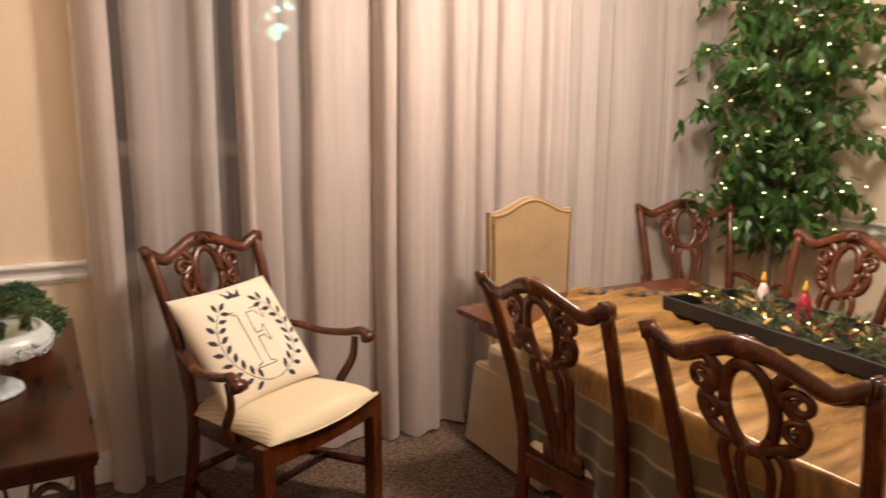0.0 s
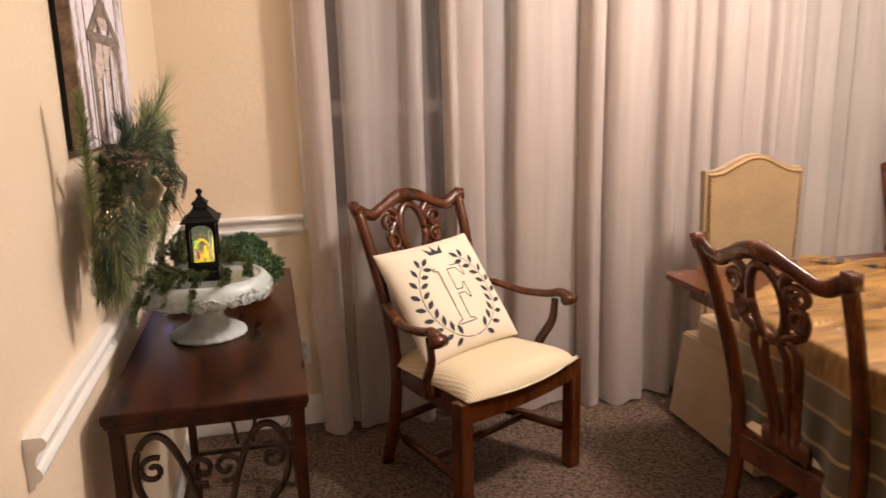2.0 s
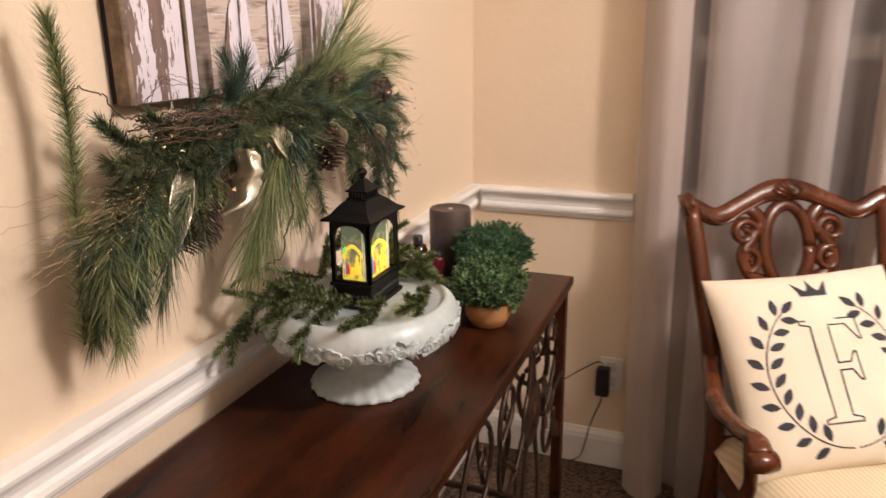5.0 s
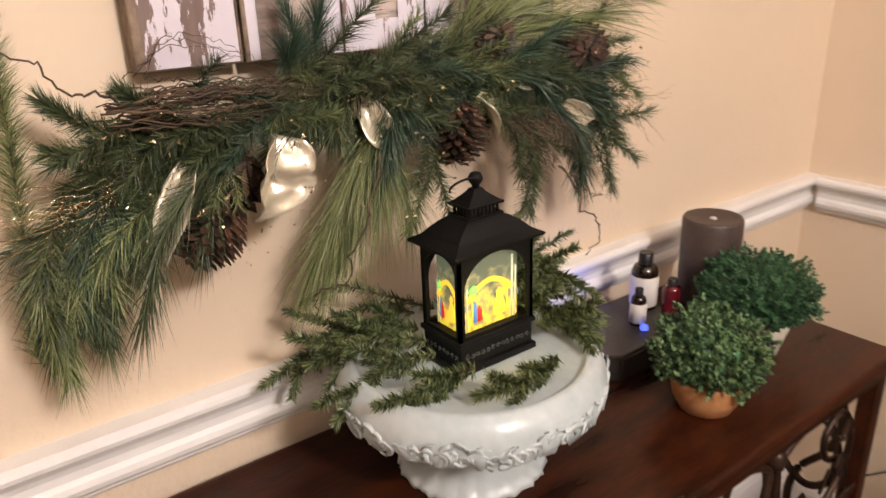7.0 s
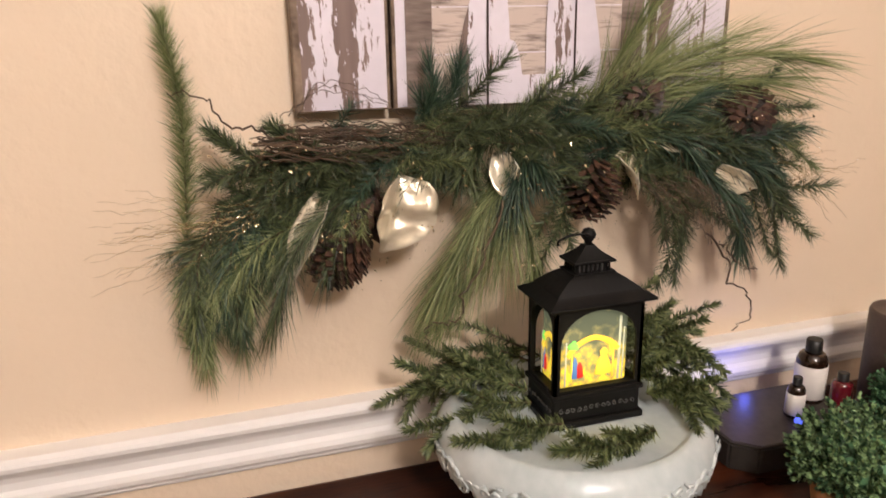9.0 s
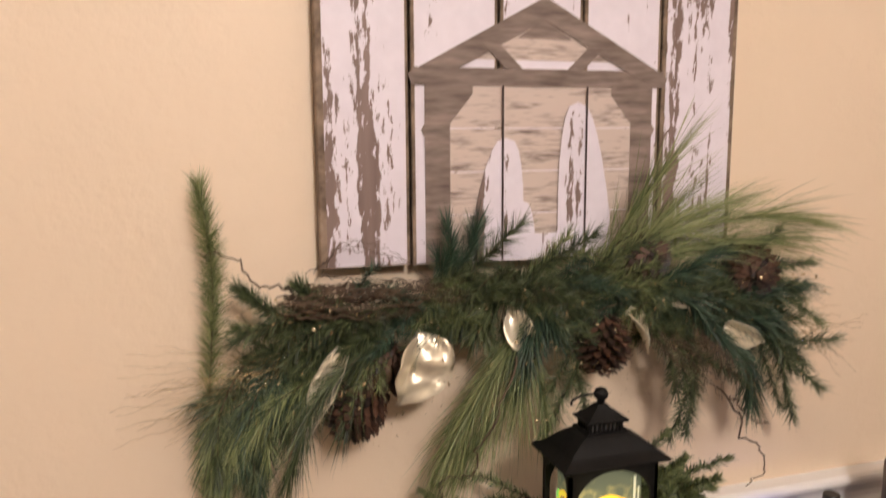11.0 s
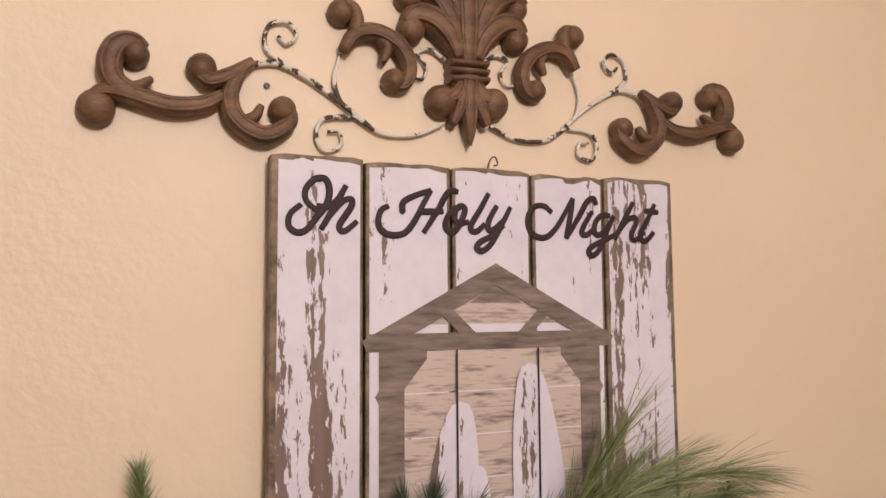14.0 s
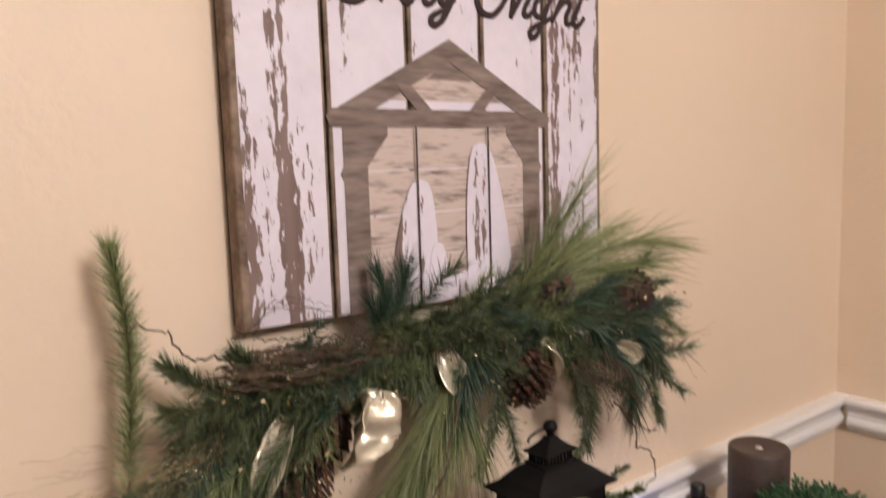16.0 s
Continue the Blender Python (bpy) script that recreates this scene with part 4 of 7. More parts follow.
for s in (-1, 1):
    leaves, stem = [], []
    for k in range(31):
        a = radians(-88 + 143 * k / 30)
        stem.append((s * 0.156 * math.cos(a), -0.016 + 0.166 * math.sin(a)))
    for k in range(9):
        a = radians(-68 + 118 * k / 8)
        x, y = 0.156 * math.cos(a), -0.016 + 0.166 * math.sin(a)
        t = a + radians(90)
        for side in (-1, 1):
            leaves.append([(s * px, py) for px, py in wreath_leaf(x + side * 0.006 * math.cos(a), y + side * 0.006 * math.sin(a), t - side * radians(52), 0.040, 0.0095)])
    leaves.append([(s * px, py) for px, py in wreath_leaf(0.156 * math.cos(radians(55)), -0.016 + 0.166 * math.sin(radians(55)), radians(140), 0.042, 0.0095)])
    printed("wreath_leaves", leaves)
    printed("wreath_stem", ribbon(stem, 0.0028))
printed("crown", [[(1.1 * x, 1.1 * y + 0.026) for x, y in q] for q in [[(-0.030, 0.117), (0.030, 0.117), (0.032, 0.127), (-0.032, 0.127)], [(-0.032, 0.127), (-0.012, 0.127), (-0.020, 0.134), (-0.040, 0.152)], [(-0.016, 0.127), (0.016, 0.127), (0.006, 0.138), (0, 0.160), (-0.006, 0.138)], [(0.012, 0.127), (0.032, 0.127), (0.040, 0.152), (0.020, 0.134)]]])
letter = [(-0.042, -0.082), (0.020, -0.082), (0.020, -0.076), (0.004, -0.072), (0.004, -0.002), (0.024, -0.002), (0.034, -0.020), (0.038, -0.020), (0.038, 0.026), (0.034, 0.026), (0.024, 0.010), (0.004, 0.010), (0.004, 0.072), (0.034, 0.072), (0.052, 0.046), (0.056, 0.046), (0.054, 0.082), (-0.042, 0.082), (-0.042, 0.076), (-0.026, 0.072), (-0.026, -0.072), (-0.042, -0.076), (-0.042, -0.082)]
printed("initial_F", ribbon([(1.38 * x, 1.38 * y - 0.016) for x, y in letter], 0.0036))

# ---------------- cake stand ----------------
SX, SYC, SZ = -0.183, 2.011, 0.986
stand = thing("cake_stand", pose(SX, SYC, CT), "pale blue glazed ceramic cake stand with scalloped skirt", "cake stand")
rs = SZ - CT


def scallop(a, i):
    k = {1: 0.3, 2: 0.7, 3: 1.0, 4: 1.0, 5: 0.5, 6: 0.12}.get(i, 0)
    return 0.0010 * k * math.sin(26 * a) + 0.0008 * k * math.sin(61 * a + 1), -0.0075 * k * abs(math.sin(13 * a)) ** 0.7 - 0.0022 * k * math.sin(39 * a + 0.6) - 0.0014 * k * math.sin(71 * a + 2)


plate_bm = lathe([(0.03, rs - 0.022), (0.149, rs - 0.024), (0.155, rs - 0.040), (0.158, rs - 0.046), (0.162, rs - 0.044), (0.1645, rs - 0.034), (0.162, rs - 0.022), (0.155, rs - 0.009), (0.147, rs - 0.002), (0.141, rs + 0.001), (0.137, rs - 0.002), (0.134, rs - 0.006), (0.130, rs - 0.007), (0.002, rs - 0.007)], 288, wave=scallop)
top = part("plate", plate_bm, M["ceramic"], stand)
curl = bmesh.new()
sweep(curl, [Vector((0.0012, y, z)) for y, z in spiral(0, 0, 0.0095, 0.002, 40, 1.25, 14)], 0.0052, 0.0052, None, 6, lambda t: 1 - 0.45 * t)
sweep(curl, [Vector((0.0010, 0.012, -0.006)), Vector((0.0016, 0.015, 0.0)), Vector((0.0008, 0.013, 0.007))], 0.003, 0.003, None, 5)
curl_me = bpy.data.meshes.new("relief_scroll")
smooth(curl).to_mesh(curl_me)
curl.free()
curl_me.materials.append(M["ceramic"])
rng = random.Random(9)
for k in range(110):
    ob = new("relief_scroll", curl_me)
    ob.parent = top
    ob.matrix_local = pose(0, 0, 0, 0, 0, 360 * k / 110 + rng.uniform(-2, 2)) @ pose(0.1605, 0, rs - 0.038 + rng.uniform(-0.006, 0.005), rng.choice((0, 180)) + rng.uniform(-60, 60), 14, 0) @ Matrix.Scale(rng.uniform(0.8, 1.45), 4)
part("foot", lathe([(0.088, 0.0), (0.092, 0.004), (0.090, 0.010), (0.080, 0.018), (0.060, 0.027), (0.043, 0.043), (0.036, 0.068), (0.034, 0.092), (0.040, 0.115), (0.050, rs - 0.0235)], 96, wave=lambda a, i: (0.0035 * abs(math.sin(11 * a)) + 0.0012 * math.sin(44 * a), 0.0015 * math.sin(22 * a)) if i in (1, 2, 3) else (0, 0)), M["ceramic"], stand)

# ---------------- lantern ----------------
LX, LY, LZ = -0.178, 2.021, SZ - 0.0055
lantern = thing("lantern", pose(LX, LY, LZ), "black metal lantern with a lit golden nativity scene inside", "lantern")
bx, by = 0.035, 0.0545
B = M["black"]
part("base", box(box(one_box((-bx - 0.004, -by - 0.004, 0), (bx + 0.004, by + 0.004, 0.008), 0.002), (-bx, -by, 0.008), (bx, by, 0.036), 0.002), (-bx - 0.003, -by - 0.003, 0.036), (bx + 0.003, by + 0.003, 0.042), 0.0015), B, lantern)
bm = bmesh.new()
rng = random.Random(3)
for k in range(13):
    y = -by + 0.010 + k * (2 * by - 0.02) / 12
    sweep(bm, [Vector((bx + 0.0008, y + p * 0.001, 0.022 + q * 0.001)) for p, q in spiral(0, 0, 3.4, 1, rng.uniform(0, 360), 1, 7)], 0.0011, sides=4)
for k in range(8):
    x = -bx + 0.008 + k * (2 * bx - 0.016) / 7
    sweep(bm, [Vector((x + p * 0.001, -by - 0.0008, 0.022 + q * 0.001)) for p, q in spiral(0, 0, 3.2, 1, rng.uniform(0, 360), 1, 7)], 0.0011, sides=4)
part("relief", bm, M["silver_rub"], lantern)


def arch_side(width, z0, z1, rise, border):
    """An upright face with an arched opening, drawn in x and y."""
    bm = bmesh.new()
    w, inner = width / 2, width / 2 - border
    n = 14
    arch = [(inner * math.cos(math.pi * k / n), z1 - border - rise + rise * math.sin(math.pi * k / n)) for k in range(n + 1)]
    inn = [(inner, z0 + border * 0.6)] + arch + [(-inner, z0 + border * 0.6)]
    outer = [(w, z0)] + [(w * math.cos(math.pi * k / n) / max(abs(math.cos(math.pi * k / n)), math.sin(math.pi * k / n)), z1 if 0.25 * n <= k <= 0.75 * n else z1 - border - rise + (border + rise) * math.sin(math.pi * k / n) / max(abs(math.cos(math.pi * k / n)), 1e-6) if abs(math.cos(math.pi * k / n)) > math.sin(math.pi * k / n) else z1) for k in range(n + 1)] + [(-w, z0)]
    fr = [[bm.verts.new((x, y, h)) for x, y in ring] for h in (0, 0.004) for ring in (inn, outer)]
    li, lo, hi, ho = fr
    m = len(inn)
    for k in range(m):
        q = (k + 1) % m
        bm.faces.new((hi[k], ho[k], ho[q], hi[q]))
        bm.faces.new((li[q], lo[q], lo[k], li[k]))
        bm.faces.new((li[k], hi[k], hi[q], li[q]))
        bm.faces.new((ho[k], lo[k], lo[q], ho[q]))
    return bm


UP = Matrix(((1, 0, 0, 0), (0, 0, -1, 0), (0, 1, 0, 0), (0, 0, 0, 1)))
for turn, half_w, dist in ((0, bx, by), (90, by, bx), (180, bx, by), (270, by, bx)):
    bm = arch_side(2 * half_w, 0.042, 0.146, half_w * 0.55 if half_w < 0.05 else 0.038, 0.0075)
    bmesh.ops.transform(bm, matrix=pose(0, 0, 0, 0, 0, turn) @ Matrix.Translation((0, -dist + 0.004, 0)) @ UP, verts=bm.verts)
    part("arched_frame", bm, B, lantern)
bm = bmesh.new()


def hip(bm, z0, z1, a, b, flare):
    """A hipped roof between two rectangles, hollow in its slope."""
    rings = []
    for k in range(6):
        t = k / 5
        w = (1 - t) ** flare
        rings.append([bm.verts.new((sx * (b[0] + (a[0] - b[0]) * w), sy * (b[1] + (a[1] - b[1]) * w), z0 + (z1 - z0) * t)) for sx, sy in ((-1, -1), (1, -1), (1, 1), (-1, 1))])
    for r, s in zip(rings, rings[1:]):
        for k in range(4):
            bm.faces.new((r[k], r[(k + 1) % 4], s[(k + 1) % 4], s[k]))
    bm.faces.new(rings[0][::-1])
    bm.faces.new(rings[-1])


box(bm, (-bx - 0.010, -by - 0.011, 0.145), (bx + 0.010, by + 0.011, 0.1485), 0.0015)
hip(bm, 0.1485, 0.158, (bx + 0.009, by + 0.010), (bx - 0.004, by - 0.005), 1.5)
hip(bm, 0.158, 0.174, (bx - 0.004, by - 0.005), (0.0165, 0.024), 0.75)
part("roof", bm, B, lantern)
bm = one_box((-0.018, -0.0255, 0.174), (0.018, 0.0255, 0.176))
for k in range(8):
    for s in (-1, 1):
        box(bm, (s * 0.0147 - 0.001, -0.0205 + k * 0.0055, 0.1760), (s * 0.0147 + 0.001, -0.0185 + k * 0.0055, 0.1860))
for k in range(5):
    for s in (-1, 1):
        box(bm, (-0.0125 + k * 0.0058, s * 0.0208 - 0.001, 0.1760), (-0.0105 + k * 0.0058, s * 0.0208 + 0.001, 0.1860))
part("gallery", bm, B, lantern)
# silver core between the bars paints in the glints of the black gallery
part("gallery_core", one_box((-0.011, -0.017, 0.1760), (0.011, 0.017, 0.1860)), M["silver_rub"], lantern, "silver core that paints in the gallery's glints")
bm = one_box((-0.019, -0.026, 0.1860), (0.019, 0.026, 0.1890), 0.001)
hip(bm, 0.1890, 0.2040, (0.017, 0.024), (0.005, 0.006), 1.3)
lathe([(0.004, 0.2040), (0.0045, 0.2080), (0.008, 0.2120), (0.0085, 0.2160), (0.006, 0.2210), (0.001, 0.2230)], 16, bm)
part("cap", bm, B, lantern)
ring = [Vector((0.004 + 0.004 * math.sin(a), -0.018 + 0.021 * math.cos(a), 0.2100 + 0.009 * math.sin(a))) for a in [radians(200 - 200 * k / 18) for k in range(19)]]
part("carry_ring", sweep(bmesh.new(), ring, 0.003, sides=6), B, lantern)


def lit_scene():
    """The glowing water globe inside: gold and pale green in patches, brighter below."""
    m = bpy.data.materials.new("lit_gold_globe")
    m.use_nodes = True
    nt = m.node_tree
    b = nt.nodes["Principled BSDF"]
    tc, n1, ramp = nt.nodes.new("ShaderNodeTexCoord"), nt.nodes.new("ShaderNodeTexNoise"), nt.nodes.new("ShaderNodeValToRGB")
    n1.inputs["Scale"].default_value, n1.inputs["Detail"].default_value = 75, 6
    sep, add = nt.nodes.new("ShaderNodeSeparateXYZ"), nt.nodes.new("ShaderNodeMath")
    add.operation = "MULTIPLY_ADD"
    add.inputs[1].default_value = -5.0
    nt.links.new(tc.outputs["Object"], n1.inputs["Vector"])
    nt.links.new(tc.outputs["Object"], sep.inputs[0])
    nt.links.new(sep.outputs[2], add.inputs[0])
    off = nt.nodes.new("ShaderNodeMath")
    off.operation = "ADD"
    off.inputs[1].default_value = 0.31
    nt.links.new(n1.outputs["Fac"], off.inputs[0])
    nt.links.new(off.outputs[0], add.inputs[2])
    e = ramp.color_ramp.elements
    e[0].position, e[0].color = 0.24, (0.10, 0.115, 0.075, 1)
    e[1].position, e[1].color = 0.82, (1.0, 0.74, 0.10, 1)
    for p, c in ((0.38, (0.22, 0.21, 0.10, 1)), (0.50, (0.50, 0.38, 0.07, 1)), (0.62, (0.88, 0.64, 0.05, 1))):
        k = e.new(p)
        k.color = c
    nt.links.new(add.outputs[0], ramp.inputs["Fac"])
    nt.links.new(ramp.outputs["Color"], b.inputs["Base Color"])
    nt.links.new(ramp.outputs["Color"], b.inputs["Emission Color"])
    b.inputs["Emission Strength"].default_value = 0.85
    b.inputs["Roughness"].default_value = 0.15
    return m


M["lit"] = lit_scene()
M["lit_gold"] = glow("lit_gold", (0.88, 0.58, 0.05), 1.0)
M["lit_green"] = glow("lit_green", (0.25, 0.85, 0.12), 0.8)
M["lit_pale"] = glow("lit_pale", (0.60, 0.60, 0.42), 0.5)
M["lit_red"] = glow("lit_red", (0.65, 0.03, 0.02), 0.7)
M["lit_blue"] = glow("lit_blue", (0.10, 0.22, 0.50), 0.6)
part("lit_globe", one_box((-bx + 0.012, -by + 0.012, 0.043), (bx - 0.012, by - 0.012, 0.142), 0.004), M["lit"], lantern, "glowing golden liquid behind the panes")


def stable(m):
    for key, bm in (
        ("lit_gold", [sweep(bmesh.new(), curve_points([(-0.034, 0, 0.032), (-0.02, 0, 0.046), (0.0, 0, 0.052), (0.02, 0, 0.044), (0.03, 0, 0.034)], 14), 0.007, 0.002, (0, 1, 0), 6),
                      lathe([(0.001, 0.0), (0.011, 0.002), (0.008, 0.016), (0.004, 0.024), (0.005, 0.03), (0.001, 0.034)], 10, m=Matrix.Translation((0.012, 0, 0.004)) @ Matrix.Diagonal((1, 0.2, 1, 1)))]),
        ("lit_pale", [sweep(bmesh.new(), [Vector((x, 0, -0.004)), Vector((x + 0.001, 0, h))], w, 0.0012, (0, 1, 0), 6) for x, h, w in ((0.031, 0.074, 0.0035), (0.036, 0.060, 0.002), (-0.036, 0.05, 0.002))]),
        ("lit_gold", [sweep(bmesh.new(), [Vector((x, 0, 0.0)), Vector((x, 0, 0.038))], 0.0022, 0.0012, (0, 1, 0), 6) for x in (-0.028, 0.024)]),
        ("lit_green", [lathe([(0.001, -0.006), (0.006, -0.003), (0.008, 0.001), (0.001, 0.007)], 8, m=Matrix.Translation((-0.026, 0, 0.044)) @ Matrix.Diagonal((1, 0.2, 1, 1)))]),
        ("lit_red", [lathe([(0.001, 0), (0.005, 0.001), (0.004, 0.014), (0.001, 0.02)], 8, m=Matrix.Translation((-0.018, 0, 0.004)) @ Matrix.Diagonal((1, 0.25, 1, 1)))]),
        ("lit_blue", [lathe([(0.001, 0), (0.0045, 0.001), (0.003, 0.02), (0.001, 0.026)], 8, m=Matrix.Translation((-0.024, 0, 0.004)) @ Matrix.Diagonal((1, 0.25, 1, 1)))]),
    ):
        for b in bm:
            bmesh.ops.transform(b, matrix=m, verts=b.verts)
            part("scene_shape", b, M[key], lantern)


stable(Matrix.Translation((bx - 0.0105, 0, 0.050)) @ pose(0, 0, 0, 0, 0, 90))
stable(Matrix.Translation((0, -by + 0.0105, 0.050)) @ Matrix.Diagonal((0.55, 1, 1, 1)))
lamp("lantern_glow", "POINT", (LX + 0.055, LY, LZ + 0.075), 0.05, (1.0, 0.78, 0.25), 0.02)


# ---------------- greenery ----------------
def needles(bm, pts, count, length, angle, rng, width, droop=0.0, segments=1, start=0.0, flatness=None):
    """Needles set all round a stem, slanting to its tip."""
    total = len(pts) - 1
    for i in range(count):
        t = start + (1 - start) * (i + rng.random()) / count
        f = min(t * total, total - 1e-4)
        k = int(f)
        p = pts[k].lerp(pts[k + 1], f - k)
        tan = (pts[k + 1] - pts[k]).normalized()
        ref = Vector((rng.gauss(0, 1), rng.gauss(0, 1), rng.gauss(0, 1)))
        side = (ref - tan * ref.dot(tan))
        if side.length < 1e-4:
            continue
        side.normalize()
        if flatness is not None:
            side = (side - flatness * side.dot(flatness) * 0.75).normalized()
        ang = radians(angle + rng.uniform(-16, 16)) * (1 - 0.45 * max(0, t - 0.75) / 0.25)
        d = (tan * math.cos(ang) + side * math.sin(ang)).normalized()
        ln = length * rng.uniform(0.65, 1.1)
        w = d.cross(Vector((rng.gauss(0, 1), rng.gauss(0, 1), rng.gauss(0, 1)))).normalized() * width / 2
        prev = (bm.verts.new(p - w), bm.verts.new(p + w))
        for s in range(1, segments + 1):
            u = s / segments
            q = p + d * ln * u + Vector((0, 0, -droop * ln * u * u))
            q.x = max(q.x, WX + 0.004)
            if s == segments:
                bm.faces.new((prev[0], prev[1], bm.verts.new(q)))
            else:
                nxt = (bm.verts.new(q - w * 0.8), bm.verts.new(q + w * 0.8))
                bm.faces.new((prev[0], prev[1], nxt[1], nxt[0]))
                prev = nxt


def branch(parent, ctrl, material, count, length, angle, seed, width=0.0015, droop=0.0, segments=1, stem=0.0032, shoots=0, start=0.0, name="branch"):
    rng = random.Random(seed)
    pts = curve_points(ctrl, 16)
    sb = bmesh.new()
    sweep(sb, pts, stem, sides=5, taper=lambda t: 1 - 0.6 * t)
    nb = bmesh.new()
    needles(nb, pts, count, length, angle, rng, width, droop, segments, start)
    for k in range(shoots):
        t = 0.15 + 0.7 * k / max(1, shoots)
        i = int(t * (len(pts) - 2))
        tan = (pts[i + 1] - pts[i]).normalized()
        side = tan.cross(Vector((1, 0.2, 0.1)) if k % 2 else Vector((-1, 0.1, 0.2))).normalized()
        d = (tan * 0.75 + side * rng.uniform(0.5, 0.8) + Vector((rng.uniform(0, 0.25), 0, rng.uniform(-0.1, 0.15)))).normalized()
        ln = (pts[-1] - pts[0]).length * rng.uniform(0.28, 0.45)
        sp = curve_points([pts[i], pts[i] + d * ln * 0.5 + tan * ln * 0.06, pts[i] + d * ln + tan * ln * 0.2], 8)
        for q in sp:
            q.x = max(q.x, WX + 0.006)
        sweep(sb, sp, stem * 0.6, sides=4, taper=lambda u: 1 - 0.6 * u)
        needles(nb, sp, max(20, count // 3), length * 0.9, angle, rng, width, droop, segments)
    br = part(name, sb, M["twig"], parent)
    part("needles", nb, M[material], br)
    return br


garland = thing("pine_garland", pose(0, 0, 0), "mixed pine garland with cones, gold leaves and twigs on the wall", "garland")
G = []


def gb(pts, material, count, length, angle, **kw):
    pts = [(-0.335 + (x + 0.335) * 0.55, y, z) for x, y, z in pts]
    kw["shoots"] = kw.get("shoots", 0) + (1 if G else 0)
    branch(garland, pts, material, round(count * 1.8), length, angle, len(G) + 11, **kw)
    G.append(1)


# left end
gb([(-0.345, 1.586, 1.051), (-0.335, 1.597, 1.20), (-0.332, 1.606, 1.33), (-0.330, 1.596, 1.432)], "pine", 1150, 0.031, 48, width=0.0012)
gb([(-0.30, 1.82, 1.262), (-0.29, 1.73, 1.262), (-0.29, 1.67, 1.285), (-0.30, 1.634, 1.314)], "spruce", 620, 0.024, 56, width=0.0017)
gb([(-0.28, 1.84, 1.270), (-0.26, 1.765, 1.276), (-0.26, 1.725, 1.295), (-0.275, 1.700, 1.316)], "spruce", 560, 0.024, 56, width=0.0017)
gb([(-0.30, 1.80, 1.26), (-0.29, 1.71, 1.225), (-0.30, 1.64, 1.23)], "spruce", 360, 0.028, 55, shoots=3)
gb([(-0.31, 1.78, 1.25), (-0.30, 1.70, 1.215), (-0.31, 1.655, 1.14), (-0.32, 1.645, 1.055)], "pine", 340, 0.055, 30, segments=2, droop=0.25, width=0.0009)
gb([(-0.32, 1.74, 1.24), (-0.32, 1.66, 1.20), (-0.335, 1.615, 1.13), (-0.34, 1.60, 1.06)], "spruce", 380, 0.045, 32, segments=2, droop=0.25, width=0.0010, shoots=2)
gb([(-0.27, 1.80, 1.25), (-0.25, 1.72, 1.19), (-0.27, 1.68, 1.09)], "spruce", 260, 0.06, 26, segments=2, droop=0.3, width=0.0010)
gb([(-0.27, 1.80, 1.25), (-0.245, 1.765, 1.20), (-0.255, 1.745, 1.15)], "pine", 240, 0.024, 52, width=0.0011)
# middle
gb([(-0.29, 1.84, 1.285), (-0.27, 1.95, 1.305), (-0.26, 2.05, 1.298), (-0.27, 2.14, 1.288)], "spruce", 520, 0.034, 50, shoots=4)
gb([(-0.30, 1.86, 1.31), (-0.295, 1.905, 1.335), (-0.30, 1.92, 1.372)], "blue_pine", 220, 0.045, 32, segments=2, width=0.0009)
gb([(-0.30, 1.88, 1.30), (-0.29, 1.885, 1.345), (-0.31, 1.885, 1.378)], "blue_pine", 170, 0.035, 30, segments=2, width=0.0009)
gb([(-0.28, 1.96, 1.29), (-0.25, 1.89, 1.27), (-0.25, 1.84, 1.24)], "spruce", 300, 0.04, 42, segments=2, droop=0.2)
gb([(-0.27, 2.00, 1.29), (-0.235, 1.98, 1.24), (-0.25, 1.965, 1.20)], "blue_pine", 300, 0.05, 34, segments=2, droop=0.3)
gb([(-0.27, 1.99, 1.27), (-0.25, 1.93, 1.19), (-0.27, 1.885, 1.11)], "pine", 330, 0.10, 20, segments=3, droop=0.35, width=0.0008)
gb([(-0.28, 2.0, 1.25), (-0.27, 1.95, 1.15), (-0.28, 1.90, 1.08)], "pine", 220, 0.09, 18, segments=3, droop=0.3, width=0.0008)
gb([(-0.27, 2.055, 1.27), (-0.24, 2.045, 1.20), (-0.26, 2.005, 1.105)], "spruce", 420, 0.024, 55, shoots=2)
gb([(-0.29, 1.98, 1.31), (-0.28, 2.06, 1.335), (-0.27, 2.15, 1.330)], "pine", 260, 0.026, 52)
gb([(-0.26, 2.05, 1.285), (-0.235, 2.14, 1.295), (-0.24, 2.22, 1.30)], "fir", 300, 0.026, 52)
# right end
gb([(-0.29, 2.04, 1.285), (-0.26, 2.14, 1.345), (-0.25, 2.28, 1.375), (-0.25, 2.37, 1.372)], "pine", 300, 0.13, 13, segments=3, droop=0.10, width=0.0008)
gb([(-0.29, 2.08, 1.29), (-0.27, 2.20, 1.335), (-0.26, 2.33, 1.345)], "pine", 260, 0.14, 14, segments=3, droop=0.12, width=0.0008)
gb([(-0.30, 2.10, 1.30), (-0.29, 2.18, 1.36), (-0.29, 2.27, 1.392)], "pine", 180, 0.11, 16, segments=3, droop=0.12, width=0.0008)
gb([(-0.28, 2.10, 1.27), (-0.24, 2.20, 1.275), (-0.25, 2.31, 1.245), (-0.28, 2.38, 1.20)], "blue_pine", 420, 0.055, 34, segments=2, droop=0.3, shoots=2)
gb([(-0.30, 2.18, 1.285), (-0.28, 2.30, 1.30), (-0.30, 2.43, 1.302)], "spruce", 420, 0.026, 52, shoots=3)
